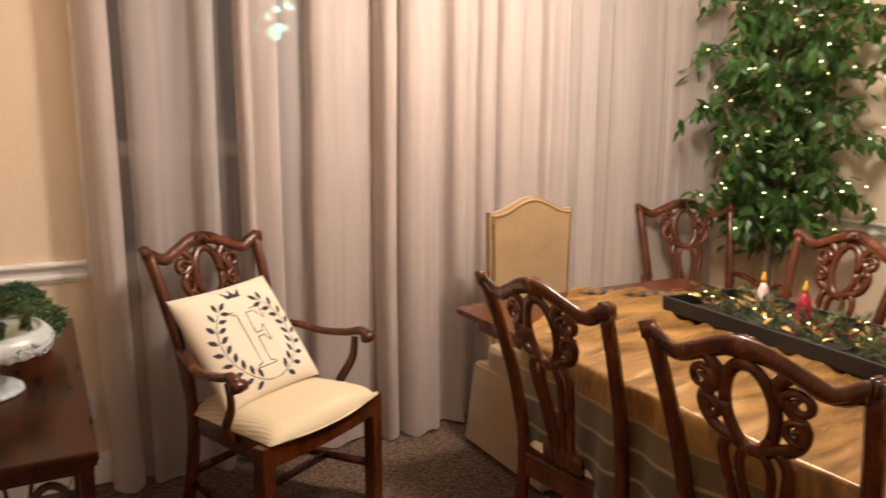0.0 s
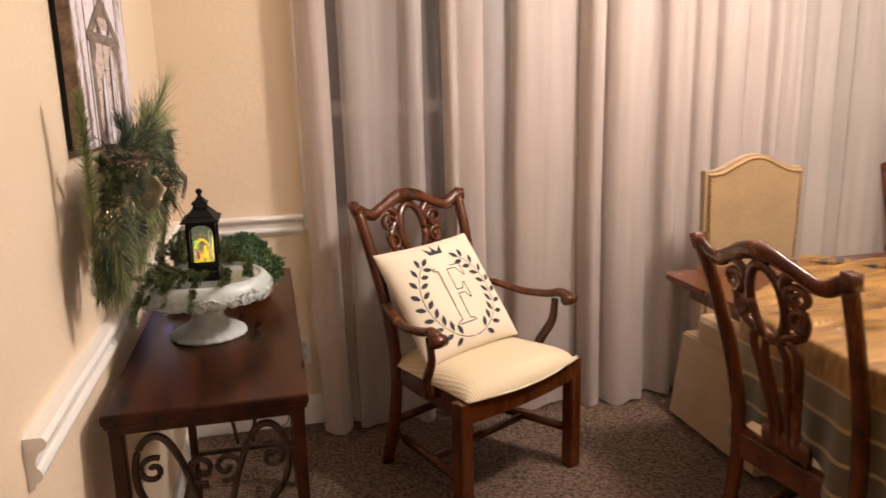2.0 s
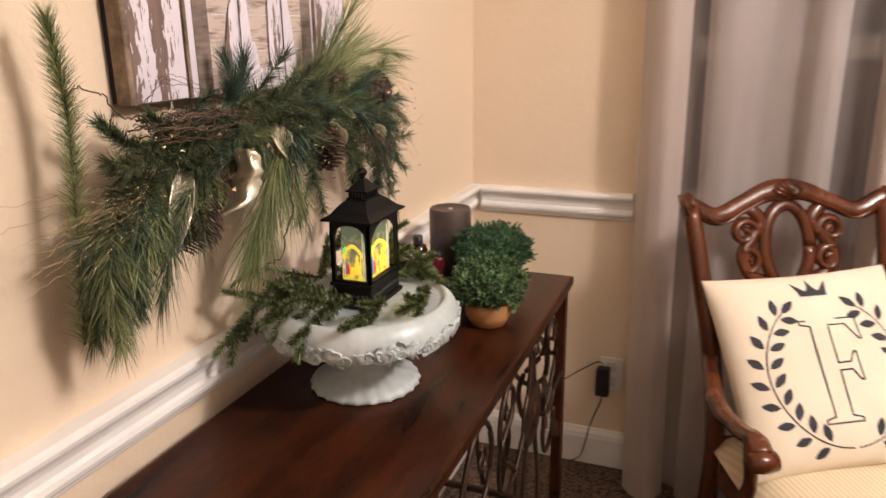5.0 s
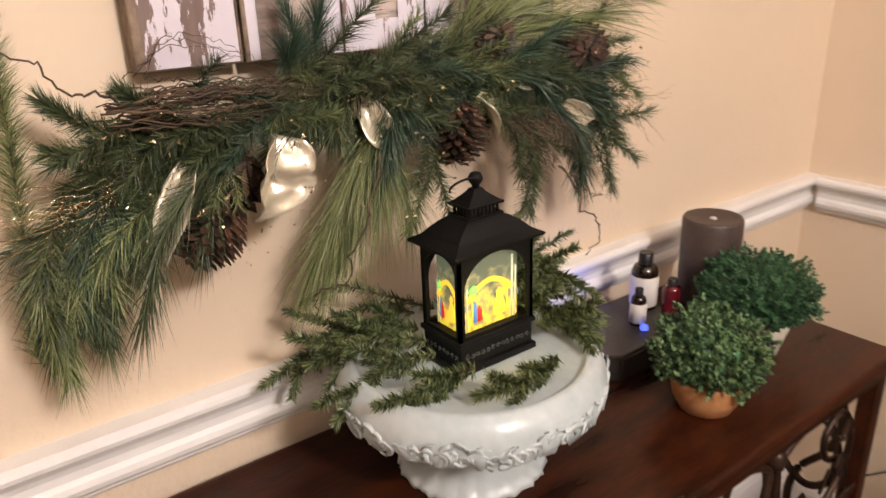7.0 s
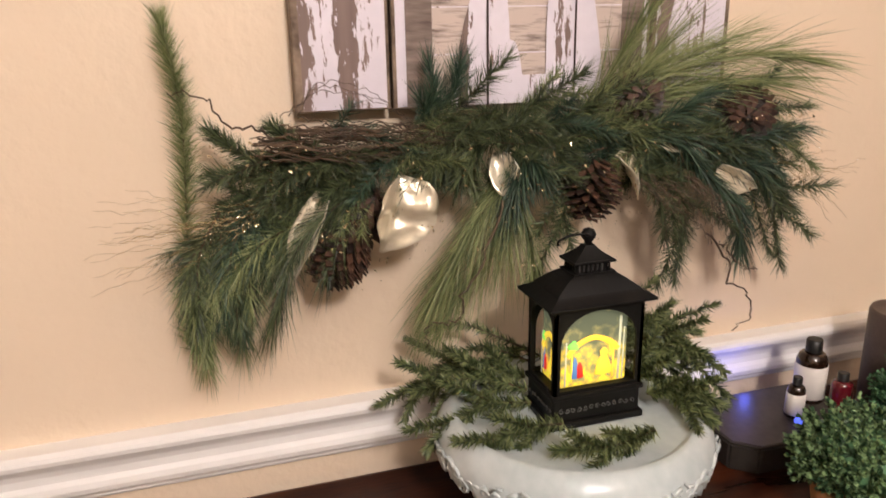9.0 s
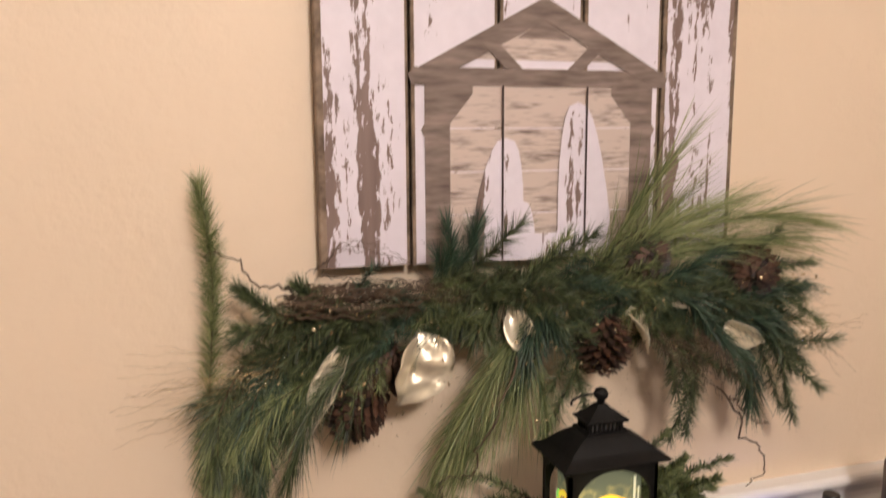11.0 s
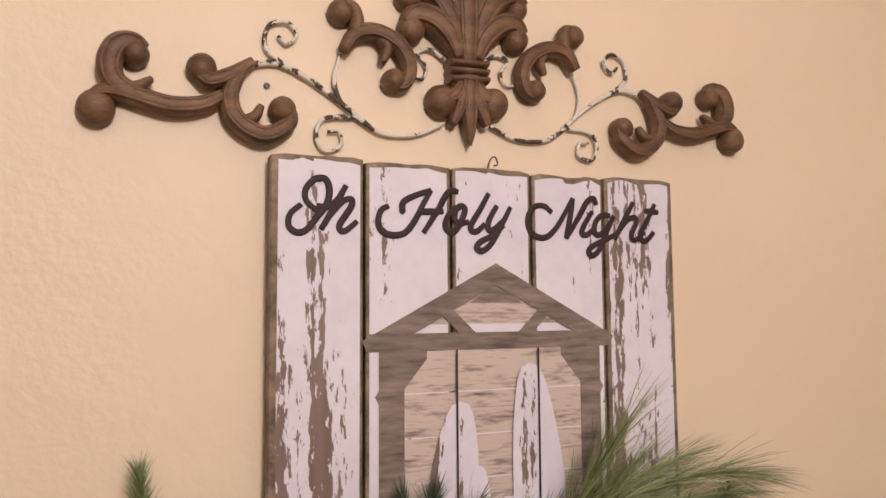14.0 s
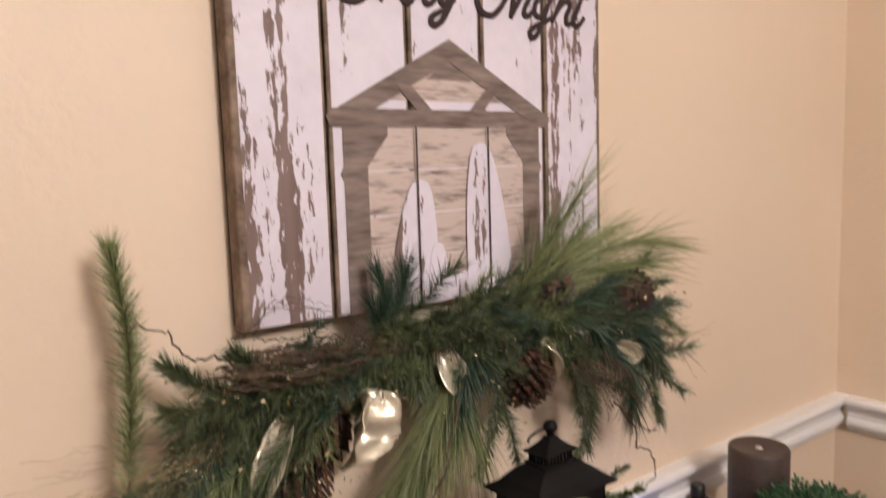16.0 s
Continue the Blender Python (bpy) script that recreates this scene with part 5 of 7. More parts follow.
gb([(-0.29, 2.18, 1.255), (-0.26, 2.225, 1.18), (-0.28, 2.225, 1.075)], "spruce", 420, 0.027, 54, shoots=3)
gb([(-0.29, 2.24, 1.25), (-0.27, 2.31, 1.19), (-0.28, 2.33, 1.11)], "blue_pine", 300, 0.05, 34, segments=2, droop=0.3)
gb([(-0.30, 2.28, 1.26), (-0.29, 2.37, 1.18), (-0.30, 2.415, 1.07)], "spruce", 400, 0.028, 52, shoots=2)
gb([(-0.29, 2.30, 1.25), (-0.27, 2.37, 1.20), (-0.30, 2.43, 1.15)], "spruce", 300, 0.035, 45, shoots=2)
gb([(-0.28, 2.14, 1.25), (-0.25, 2.18, 1.20), (-0.26, 2.20, 1.14)], "spruce", 260, 0.028, 50)


# filling sprays through the middle of the garland
fill_rng = random.Random(404)
for k in range(36):
    y0 = 1.66 + 0.70 * k / 35
    z0 = 1.265 + fill_rng.uniform(-0.03, 0.03)
    dy, dz = fill_rng.uniform(-0.09, 0.09), fill_rng.uniform(-0.06, 0.02)
    gb([(-0.325, y0, z0), (-0.29, y0 + dy * 0.5, z0 + dz * 0.35), (-0.285, y0 + dy, z0 + dz)], ("spruce", "spruce", "fir", "blue_pine", "spruce")[k % 5], 210, 0.028, 50)


# a dark thick body along the top
for k in range(26):
    t = k / 25
    y0, z0 = 1.70 + 0.64 * t, 1.292 + 0.018 * math.sin(5 * t) + fill_rng.uniform(-0.03, 0.010)
    side = -1 if k % 2 else 1
    gb([(-0.29, y0, z0), (-0.235, y0 + side * 0.05, z0 + fill_rng.uniform(-0.012, 0.012)), (-0.225, y0 + side * 0.10, z0 + fill_rng.uniform(-0.045, 0.008))], ("spruce", "spruce", "blue_pine", "spruce", "fir")[k % 5], 250, 0.024, 52, width=0.0013)
# heavy sprays hanging at the left end
for k in range(13):
    t = k / 12
    y0, z0 = 1.735 - 0.10 * t, 1.25 - 0.045 * fill_rng.random()
    y1, z1 = y0 - fill_rng.uniform(0.03, 0.10), z0 - fill_rng.uniform(0.06, 0.17)
    x1 = -0.33 + fill_rng.uniform(0.0, 0.10)
    gb([(-0.31, y0, z0), (x1, (y0 + y1) / 2 - 0.012, (z0 + z1) / 2 + 0.012), (x1, max(1.60, y1), z1)], ("pine", "spruce", "blue_pine", "spruce")[k % 4], 200, (0.046, 0.028, 0.042, 0.026)[k % 4], (34, 54, 38, 56)[k % 4], segments=2, droop=0.22, width=0.0011)


def twig(points, w=0.0028, material="twig", name="twig", seed=0, curl=0.0):
    rng = random.Random(seed)
    pts = curve_points(points, 30)
    for i, p in enumerate(pts[1:-1], 1):
        p += Vector((rng.gauss(0, 0.0012), rng.gauss(0, 0.0018) + curl * math.sin(i * 0.9), rng.gauss(0, 0.0018) + curl * math.cos(i * 0.9)))
        p.x = max(p.x, WX + 0.004)
    part(name, sweep(bmesh.new(), pts, w, sides=5, taper=lambda t: 1 - 0.55 * t), M[material], garland)


rng = random.Random(77)
for k in range(42):
    z = 1.296 + rng.uniform(-0.020, 0.016)
    x = rng.uniform(-0.335, -0.262)
    twig([(x, 1.70 + rng.uniform(-0.03, 0.03), z + rng.uniform(-0.004, 0.012)), (x + 0.01, 1.77, z + rng.uniform(-0.004, 0.012)), (x, 1.84, z), (x - 0.01, 1.88 + rng.uniform(0, 0.03), z - 0.004)], rng.uniform(0.0013, 0.0026), seed=k)
for k in range(3):
    twig([(-0.33, 1.71 + 0.01 * k, 1.325), (-0.325, 1.76, 1.350 + 0.006 * k), (-0.32, 1.82, 1.336 + 0.004 * k), (-0.31, 1.86, 1.312)], 0.0011, seed=40 + k)
twig([(-0.29, 1.72, 1.28), (-0.30, 1.685, 1.315), (-0.30, 1.655, 1.322), (-0.31, 1.628, 1.352), (-0.32, 1.595, 1.357)], 0.0032, seed=50, curl=0.002)
twig([(-0.27, 1.955, 1.22), (-0.25, 1.925, 1.155), (-0.25, 1.900, 1.12), (-0.26, 1.893, 1.08), (-0.27, 1.862, 1.075), (-0.27, 1.858, 1.045)], 0.0034, seed=51, curl=0.003)
twig([(-0.27, 2.245, 1.15), (-0.26, 2.275, 1.112), (-0.25, 2.27, 1.085), (-0.25, 2.305, 1.065), (-0.25, 2.312, 1.03), (-0.25, 2.285, 1.012)], 0.0032, seed=52, curl=0.003)
twig([(-0.26, 2.26, 1.14), (-0.25, 2.29, 1.105), (-0.25, 2.315, 1.098)], 0.0024, seed=53)
for k in range(26):
    y1, z1 = rng.uniform(1.49, 1.56), rng.uniform(1.14, 1.27)
    x = rng.uniform(-0.36, -0.29)
    twig([(-0.31, 1.70, 1.235 + rng.uniform(-0.02, 0.02)), (x + 0.01, 1.64, 1.225 + (z1 - 1.225) * 0.35), (x, y1, z1)], 0.0010, "glitter", "glitter_spray", 60 + k)
for k in range(14):
    twig([(-0.29, 2.30, 1.235), (-0.28, 2.38, 1.225 + rng.uniform(-0.02, 0.02)), (-0.29 + rng.uniform(-0.03, 0.03), 2.45 + rng.uniform(0, 0.05), 1.20 + rng.uniform(-0.06, 0.05))], 0.0010, "glitter", "glitter_spray", 120 + k)
for k in range(22):
    y0 = rng.uniform(2.12, 2.20)
    twig([(-0.24, y0, 1.235 + rng.uniform(-0.01, 0.01)), (-0.225, y0 + 0.03, 1.205), (-0.24, y0 + rng.uniform(0.02, 0.09), 1.16 + rng.uniform(-0.02, 0.03))], 0.0014, "twig", "twig", 160 + k)
# sparkling flecks caught in the needles
bm = bmesh.new()
for k in range(1500):
    p = Vector((rng.uniform(-0.32, -0.225), rng.uniform(1.62, 2.40), 1.25 + max(-0.11, min(0.05, rng.gauss(0, 0.05)))))
    r = rng.uniform(0.0009, 0.0019)
    vs = [bm.verts.new(p + Vector((rng.gauss(0, r), rng.gauss(0, r), rng.gauss(0, r)))) for _ in range(3)]
    bm.faces.new(vs)
tagged(part("glitter_fleck", bm, M["glitter"], garland), "gold glitter flecks", kind="stuff")


def cone(m, length=0.075, radius=0.032, seed=0, parent=None):
    rng = random.Random(seed)
    bm = bmesh.new()
    total = 120
    for k in range(total):
        t = (k + 0.5) / total
        a = k * 2.39996
        r = radius * (math.sin(math.pi * min(0.98, 0.12 + 0.80 * t)) ** 0.7)
        z = (t - 0.5) * length
        w, ln = 0.0082 * (0.6 + 0.6 * r / radius), 0.006 + 0.72 * r
        mm = m @ pose(0, 0, z, 0, 0, math.degrees(a)) @ pose(r * 0.45, 0, 0, 0, -14 + 22 * t, 0)
        top = [(0, -w * 0.2, 0.0005), (ln * 0.75, -w * 0.5, 0.0010), (ln, 0, 0.0030), (ln * 0.75, w * 0.5, 0.0010), (0, w * 0.2, 0.0005)]
        bot = [(x, y, zz - 0.0016) for x, y, zz in top]
        vt, vb = [bm.verts.new(mm @ Vector(p)) for p in top], [bm.verts.new(mm @ Vector(p)) for p in bot]
        bm.faces.new(vt)
        bm.faces.new(vb[::-1])
        for i in range(5):
            bm.faces.new((vt[i], vb[i], vb[(i + 1) % 5], vt[(i + 1) % 5]))
    lathe([(0.002, -length * 0.48), (radius * 0.45, -length * 0.3), (radius * 0.5, 0), (radius * 0.35, length * 0.3), (0.002, length * 0.46)], 10, bm, m)
    bmesh.ops.recalc_face_normals(bm, faces=bm.faces)
    part("pine_cone", bm, M["cone"], parent)


for k, (x, y, z, rx, ry) in enumerate(((-0.318, 1.795, 1.205, 160, 40), (-0.305, 1.762, 1.162, 150, 30), (-0.280, 2.076, 1.222, 179, 4), (-0.300, 2.312, 1.300, 95, 20), (-0.310, 2.148, 1.328, 80, 10))):
    cone(pose(x, y, z, rx, ry, 20 * k), 0.078, 0.031, k, garland)


def gold_leaf(m, length, width, seed):
    """A stiff leaf creased along its rib, one half rolled forward, the face dented."""
    rng = random.Random(seed)
    bm = bmesh.new()
    nu, nv = 18, 10
    ph = rng.uniform(0, 6)
    tops = []
    for j in range(nu + 1):
        t = j / nu
        w = width * max(0.03, math.sin(math.pi * (0.10 + 0.895 * t) ** 0.75)) ** 0.95
        row = []
        for i in range(nv + 1):
            u = 2 * i / nv - 1
            roll = (0.22 if u < 0 else 0.50) * abs(u) * w + (0.10 * w * u ** 4 if u > 0 else 0)
            x = u * w * 0.5 * (0.80 if u > 0 else 1.0)
            dent = 0.16 * width * noise.noise(Vector((2.4 * u + ph, 4.0 * t, 0.4))) + 0.07 * width * noise.noise(Vector((5 * u, 9 * t + ph, 1.7)))
            row.append(bm.verts.new(m @ Vector((x, t * length, 0.012 * math.sin(2.2 * t + ph) + roll + dent))))
        tops.append(row)
    for a, b in zip(tops, tops[1:]):
        for i in range(nv):
            bm.faces.new((a[i], a[i + 1], b[i + 1], b[i])).smooth = True
    ob = part("gold_leaf", bm, M["gold"], garland)
    so = ob.modifiers.new("thick", "SOLIDIFY")
    so.thickness = 0.0012


for k, (y, z, out, a, ln, w, tip, lean) in enumerate((
        (1.744, 1.242, -0.296, 163, 0.118, 0.032, 0, 55), (1.838, 1.258, -0.290, 165, 0.098, 0.092, -4, -6),
        (1.956, 1.270, -0.296, 215, 0.068, 0.038, 0, 28), (2.108, 1.256, -0.292, 218, 0.072, 0.032, 6, -30), (2.262, 1.238, -0.288, 243, 0.080, 0.032, 6, 25), (2.176, 1.276, -0.286, 264, 0.082, 0.030, 6, 20))):
    gold_leaf(on_wall(y, z, out) @ pose(0, 0, 0, 0, 0, a) @ pose(0, 0, 0, tip, lean, 0), ln, w, k)

# fir sprigs laid round the lantern
SPRIGS = [
    [(-0.20, 1.95, 1.005), (-0.235, 1.895, 1.012), (-0.255, 1.84, 1.000), (-0.265, 1.80, 0.990)],
    [(-0.17, 1.94, 1.005), (-0.19, 1.88, 1.000), (-0.20, 1.83, 0.975), (-0.205, 1.795, 0.945)],
    [(-0.12, 1.96, 1.002), (-0.125, 1.905, 1.002), (-0.135, 1.865, 0.985), (-0.14, 1.845, 0.965)],
    [(-0.085, 2.06, 0.996), (-0.072, 2.00, 0.996), (-0.082, 1.94, 0.996)],
    [(-0.20, 2.09, 1.006), (-0.16, 2.115, 1.014), (-0.12, 2.125, 1.004), (-0.095, 2.14, 0.985)],
    [(-0.25, 2.06, 1.006), (-0.235, 2.13, 1.03), (-0.20, 2.175, 1.03), (-0.16, 2.205, 1.005)],
    [(-0.27, 2.03, 1.006), (-0.30, 2.10, 1.016), (-0.30, 2.16, 1.028), (-0.29, 2.21, 1.028)],
    [(-0.26, 2.02, 1.008), (-0.30, 1.955, 1.03), (-0.325, 1.90, 1.045), (-0.335, 1.835, 1.035)],
    [(-0.27, 1.99, 1.006), (-0.30, 1.93, 1.02), (-0.30, 1.875, 1.012)],
    [(-0.25, 1.93, 1.006), (-0.30, 1.87, 1.0), (-0.325, 1.83, 0.965), (-0.33, 1.80, 0.915)],
    [(-0.24, 2.08, 1.006), (-0.27, 2.15, 1.01), (-0.25, 2.20, 0.99)],
    [(-0.20, 2.10, 1.006), (-0.21, 2.15, 1.022), (-0.20, 2.205, 1.012)],
    [(-0.24, 2.10, 1.010), (-0.26, 2.16, 1.034), (-0.245, 2.225, 1.022)],
    [(-0.15, 2.09, 1.002), (-0.132, 2.135, 1.006), (-0.122, 2.175, 0.985)],
    [(-0.27, 2.15, 1.015), (-0.285, 2.22, 1.026), (-0.275, 2.275, 1.044)],
    [(-0.23, 1.97, 1.006), (-0.265, 1.93, 1.012), (-0.275, 1.885, 1.006)],
]
for k, pts in enumerate(SPRIGS):
    sp = thing("fir_sprig", pose(0, 0, 0), "cut green fir sprig laid on the cake stand round the lantern", "greenery", "fir sprigs")
    if k in (0, 1, 2, 7, 8, 9):
        pts = [(x, 2.0 + (y - 2.0) * 0.80, z) for x, y, z in pts]
    thin = k in (7, 8, 14)
    branch(sp, pts, "fir", 240 if thin else 760, 0.0150, 60, 300 + k, width=0.0031, shoots=1 if thin else 4, stem=0.0036)


# ---------------- other things on the console ----------------
def bush(m, radius, squash, material, sprigs, size, seed, parent):
    """A clipped ball of short upright shoots, each ringed with small leaves."""
    rng = random.Random(seed)
    bm = bmesh.new()
    for k in range(sprigs):
        z = 1 - 1.66 * (k + 0.5) / sprigs
        a = k * 2.39996 + rng.uniform(-0.25, 0.25)
        r = math.sqrt(max(0, 1 - z * z))
        n = Vector((r * math.cos(a), r * math.sin(a), z))
        lump = 0.86 + 0.20 * noise.noise(n * 2.6 + Vector((seed, 0, 0))) + rng.uniform(-0.10, 0.12)
        tip = Vector((n.x, n.y, n.z * squash)) * radius * lump
        axis = (n + Vector((rng.gauss(0, 0.25), rng.gauss(0, 0.25), rng.gauss(0.35, 0.25)))).normalized()
        t = axis.cross(Vector((rng.gauss(0, 1), rng.gauss(0, 1), rng.gauss(0, 1)))).normalized()
        s = axis.cross(t)
        for lay in range(5):
            p = tip - axis * size * (0.15 + 0.62 * lay)
            spread = 0.35 + 0.22 * lay
            for q in range(4):
                b = radians(90 * q + 45 * lay + rng.uniform(-20, 20))
                d = ((t * math.cos(b) + s * math.sin(b)) * spread + axis * (1 - 0.16 * lay)).normalized()
                ln = size * rng.uniform(0.75, 1.15)
                e = d.cross(axis)
                if e.length < 1e-4:
                    continue
                e = e.normalized() * ln * 0.32
                mid, end = p + d * ln * 0.55, p + d * ln
                bm.faces.new([bm.verts.new(m @ v) for v in (p, mid + e, end, mid - e)])
    part("foliage", bm, M[material], parent)
    core = bmesh.new()
    bmesh.ops.create_icosphere(core, subdivisions=3, radius=radius * 0.66)
    bmesh.ops.transform(core, matrix=m @ Matrix.Diagonal((1, 1, squash, 1)), verts=core.verts)
    part("inner_growth", smooth(core), M["box_dark"], parent)


p1 = thing("boxwood_plant", pose(-0.064, 2.333, CT), "small round boxwood ball in a terracotta pot", "potted plant", "potted boxwoods")
part("pot", lathe([(0.030, 0), (0.036, 0.002), (0.046, 0.022), (0.050, 0.044), (0.048, 0.050), (0.040, 0.050), (0.036, 0.040)], 36), M["terracotta"], p1)
bush(Matrix.Translation((0, 0, 0.088)), 0.082, 0.74, "box_light", 420, 0.0085, 3, p1)
p2 = thing("boxwood_plant", pose(-0.112, 2.525, CT), "spreading green boxwood in a pale stone pot", "potted plant", "potted boxwoods")
part("pot", lathe([(0.034, 0), (0.038, 0.002), (0.046, 0.030), (0.054, 0.058), (0.050, 0.062), (0.04, 0.058)], 36), M["stone_pot"], p2)
bush(Matrix.Translation((0, 0, 0.103)), 0.094, 0.66, "box_dark", 860, 0.0060, 8, p2)

cnd = thing("pillar_candle", pose(-0.243, 2.590, CT), "thick dark brown pillar candle", "candle")
part("wax", lathe([(0.047, 0), (0.0495, 0.002), (0.050, 0.17), (0.048, 0.1745), (0.045, 0.175), (0.040, 0.172), (0.002, 0.170)], 48), M["candle"], cnd)
part("wick", lathe([(0.006, 0.1705), (0.0055, 0.1735), (0.001, 0.174)], 12), M["label"], cnd)

tray = thing("tray", pose(-0.250, 2.378, CT), "low dark grey tray with cut corners", "tray")
o = [(-0.072, -0.085), (-0.045, -0.115), (0.045, -0.115), (0.072, -0.085), (0.072, 0.10), (-0.072, 0.10)]
bm = plate(bmesh.new(), o, 0.040)
bmesh.ops.bevel(bm, geom=list(bm.edges), offset=0.003, segments=2, affect="EDGES")
part("body", bm, M["tray_wood"], tray)
part("top_panel", plate(bmesh.new(), [(0.93 * x, 0.94 * y) for x, y in o], 0.0012, Matrix.Translation((0, 0, 0.0396))), M["tray_top"], tray, "flat grey-brown top panel")
TT = CT + 0.0412


def bottle(place, r, h, body, cap_h, label, band=None):
    b = thing("bottle", pose(*place), label, "bottle", "bottles on the tray")
    part("glass", lathe([(r * 0.9, 0), (r, 0.003), (r, h * 0.66), (r * 0.85, h * 0.76), (r * 0.45, h * 0.82), (r * 0.42, h - cap_h)], 28), M[body], b)
    part("cap", lathe([(r * 0.52, h - cap_h - 0.004), (r * 0.54, h - cap_h), (r * 0.52, h - 0.001), (r * 0.46, h)], 24), M["plastic"], b)
    if band:
        part("paper_label", lathe([(r + 0.0004, h * 0.08), (r + 0.0009, h * 0.085), (r + 0.0009, h * 0.60), (r + 0.0004, h * 0.605)], 28), M[band], b, "printed paper label")


bottle((-0.270, 2.452, TT), 0.022, 0.098, "amber", 0.022, "dark amber bottle with black cap and white label", "label")
bottle((-0.236, 2.396, TT), 0.0125, 0.062, "amber", 0.020, "small dark oil bottle with black cap and pale label", "label")
bottle((-0.228, 2.470, TT), 0.015, 0.060, "red_glass", 0.020, "small dark red bottle with black cap")
# glowing knob stands in for the blue light reflected on the oil bottle
gleam = thing("indicator_light", pose(-0.216, 2.388, TT), "blue gleam at the small bottle's foot, made as a glowing knob", "light")
part("gleam_knob", lathe([(0.006, 0), (0.0065, 0.002), (0.006, 0.006), (0.004, 0.008), (0.001, 0.0085)], 18), glow("blue_gleam", (0.10, 0.16, 1.0), 1.3), gleam)
lamp("indicator_glow", "POINT", (-0.325, 2.385, TT + 0.02), 0.075, (0.12, 0.16, 1.0), 0.006)

# ---------------- wall plug ----------------
outlet = thing("wall_outlet", pose(0.078, NY, 0.335), "white wall outlet plate", "outlet")
part("plate", one_box((-0.036, -0.005, -0.058), (0.036, 0, 0.058), 0.003), M["trim"], outlet)
for z in (-0.026, 0.026):
    part("socket", one_box((-0.017, -0.0065, z - 0.016), (0.017, -0.004, z + 0.016), 0.002), M["label"], outlet)
charger = thing("power_adapter", pose(0.056, NY - 0.0066, 0.315), "black power adapter plugged into the outlet, with its cord", "power adapter")
part("body", one_box((-0.021, -0.034, -0.048), (0.021, 0, 0.048), 0.005), M["plastic"], charger)
part("cord", sweep(bmesh.new(), curve_points([(0, -0.017, 0.047), (-0.004, -0.018, 0.062), (-0.02, -0.02, 0.066), (-0.07, -0.03, 0.035), (-0.14, -0.06, -0.01), (-0.20, -0.16, -0.02)], 30), 0.0042, sides=6), M["plastic"], charger)
part("cord", sweep(bmesh.new(), curve_points([(0, -0.017, -0.047), (-0.003, -0.018, -0.07), (-0.02, -0.02, -0.12), (-0.035, -0.016, -0.17), (-0.06, -0.02, -0.28), (-0.10, -0.03, -0.309)], 30), 0.0042, sides=6), M["plastic"], charger)

# ---------------- wall sign ----------------
sign = thing("wall_sign", on_wall(1.731, 1.322, WX + 0.012), "whitewashed plank sign lettered Oh Holy Night with a stable", "sign")
SW, SH, ST = 0.590, 0.467, 0.025
# black of the shaded gap behind the boards, put into a panel
part("gap_panel", one_box((0.004, 0.004, -0.010), (0.586, SH - 0.008, -0.0002)), M["black"], sign, "black panel filling the dark gap behind the boards")
cuts = [0.0, 0.117, 0.234, 0.352, 0.469, SW]
rng = random.Random(12)
for k in range(5):
    a, b = cuts[k] + 0.0018, cuts[k + 1] - 0.0018
    h = SH + rng.uniform(-0.004, 0.004)
    o = [(a, rng.uniform(0, 0.003)), (b, rng.uniform(0, 0.003))]
    for j in range(9):
        t = j / 8
        o.append((b + (a - b) * t, h - (0.002 if j in (0, 8) else 0) - rng.uniform(0, 0.0022) - (0.004 if k == 3 and j in (3, 4) else 0)))
    bm = plate(bmesh.new(), o, ST)
    bmesh.ops.bevel(bm, geom=[e for e in bm.edges if abs(e.verts[0].co.z - ST) < 1e-6 and abs(e.verts[1].co.z - ST) < 1e-6], offset=0.0016, segments=1, affect="EDGES")
    # the board's own wood shows on its sawn sides
    for v in bm.verts:
        v.co.x -= a
    ob = part("board", bm, M["edge_wood"], sign)
    ob.matrix_local = Matrix.Translation((a, 0, 0))
    f = bmesh.new()
    plate(f, [(x - a + ((0.0085 if k == 0 else 0.0036) + rng.uniform(0, 0.002) if x < (a + b) / 2 else -(0.0065 if k == 4 else 0.0036) - rng.uniform(0, 0.002)), y + (0.002 if y < 0.1 else -0.003 - rng.uniform(0, 0.005))) for x, y in o], 0.0006, Matrix.Translation((0, 0, ST)))
    me = part("painted_face", f, M["board"], ob, "flaking white paint")
# rope hook at the top
part("hook", sweep(bmesh.new(), curve_points([(0.290, SH - 0.012, 0.012), (0.296, SH + 0.012, 0.014), (0.304, SH + 0.016, 0.014), (0.306, SH + 0.006, 0.016), (0.300, SH + 0.004, 0.016)], 18), 0.0022, sides=6), M["plastic"], sign)


def art(name, shapes, material, level, label=""):
    for s in shapes:
        s = [(x + 0.003, max(0.002, y - 0.036)) for x, y in s]
        part(name, plate(bmesh.new(), s, 0.0005, Matrix.Translation((0, 0, ST + 0.0008 + 0.0007 * level))), M[material], sign, label)


gx, gz = 0.293, 0.0
back_boards = []
for k in range(4):
    z0 = 0.045 + 0.055 * k
    back_boards.append([(0.155, z0), (0.430, z0), (0.430, z0 + 0.0535), (0.155, z0 + 0.0535)])
art("stable_back", back_boards + [[(0.19, 0.295), (0.395, 0.295), (0.31, 0.355), (0.275, 0.355)]], "barn_back", 0, "bleached wood print")
beam = 0.030
art("stable_post", [[(0.132, 0.035), (0.165, 0.035), (0.165, 0.265), (0.132, 0.265), (0.132, 0.215), (0.127, 0.207), (0.132, 0.198)]], "barn", 1)
art("stable_post", [[(0.420, 0.035), (0.452, 0.035), (0.452, 0.198), (0.457, 0.207), (0.452, 0.215), (0.452, 0.265), (0.420, 0.265)]], "barn", 1)
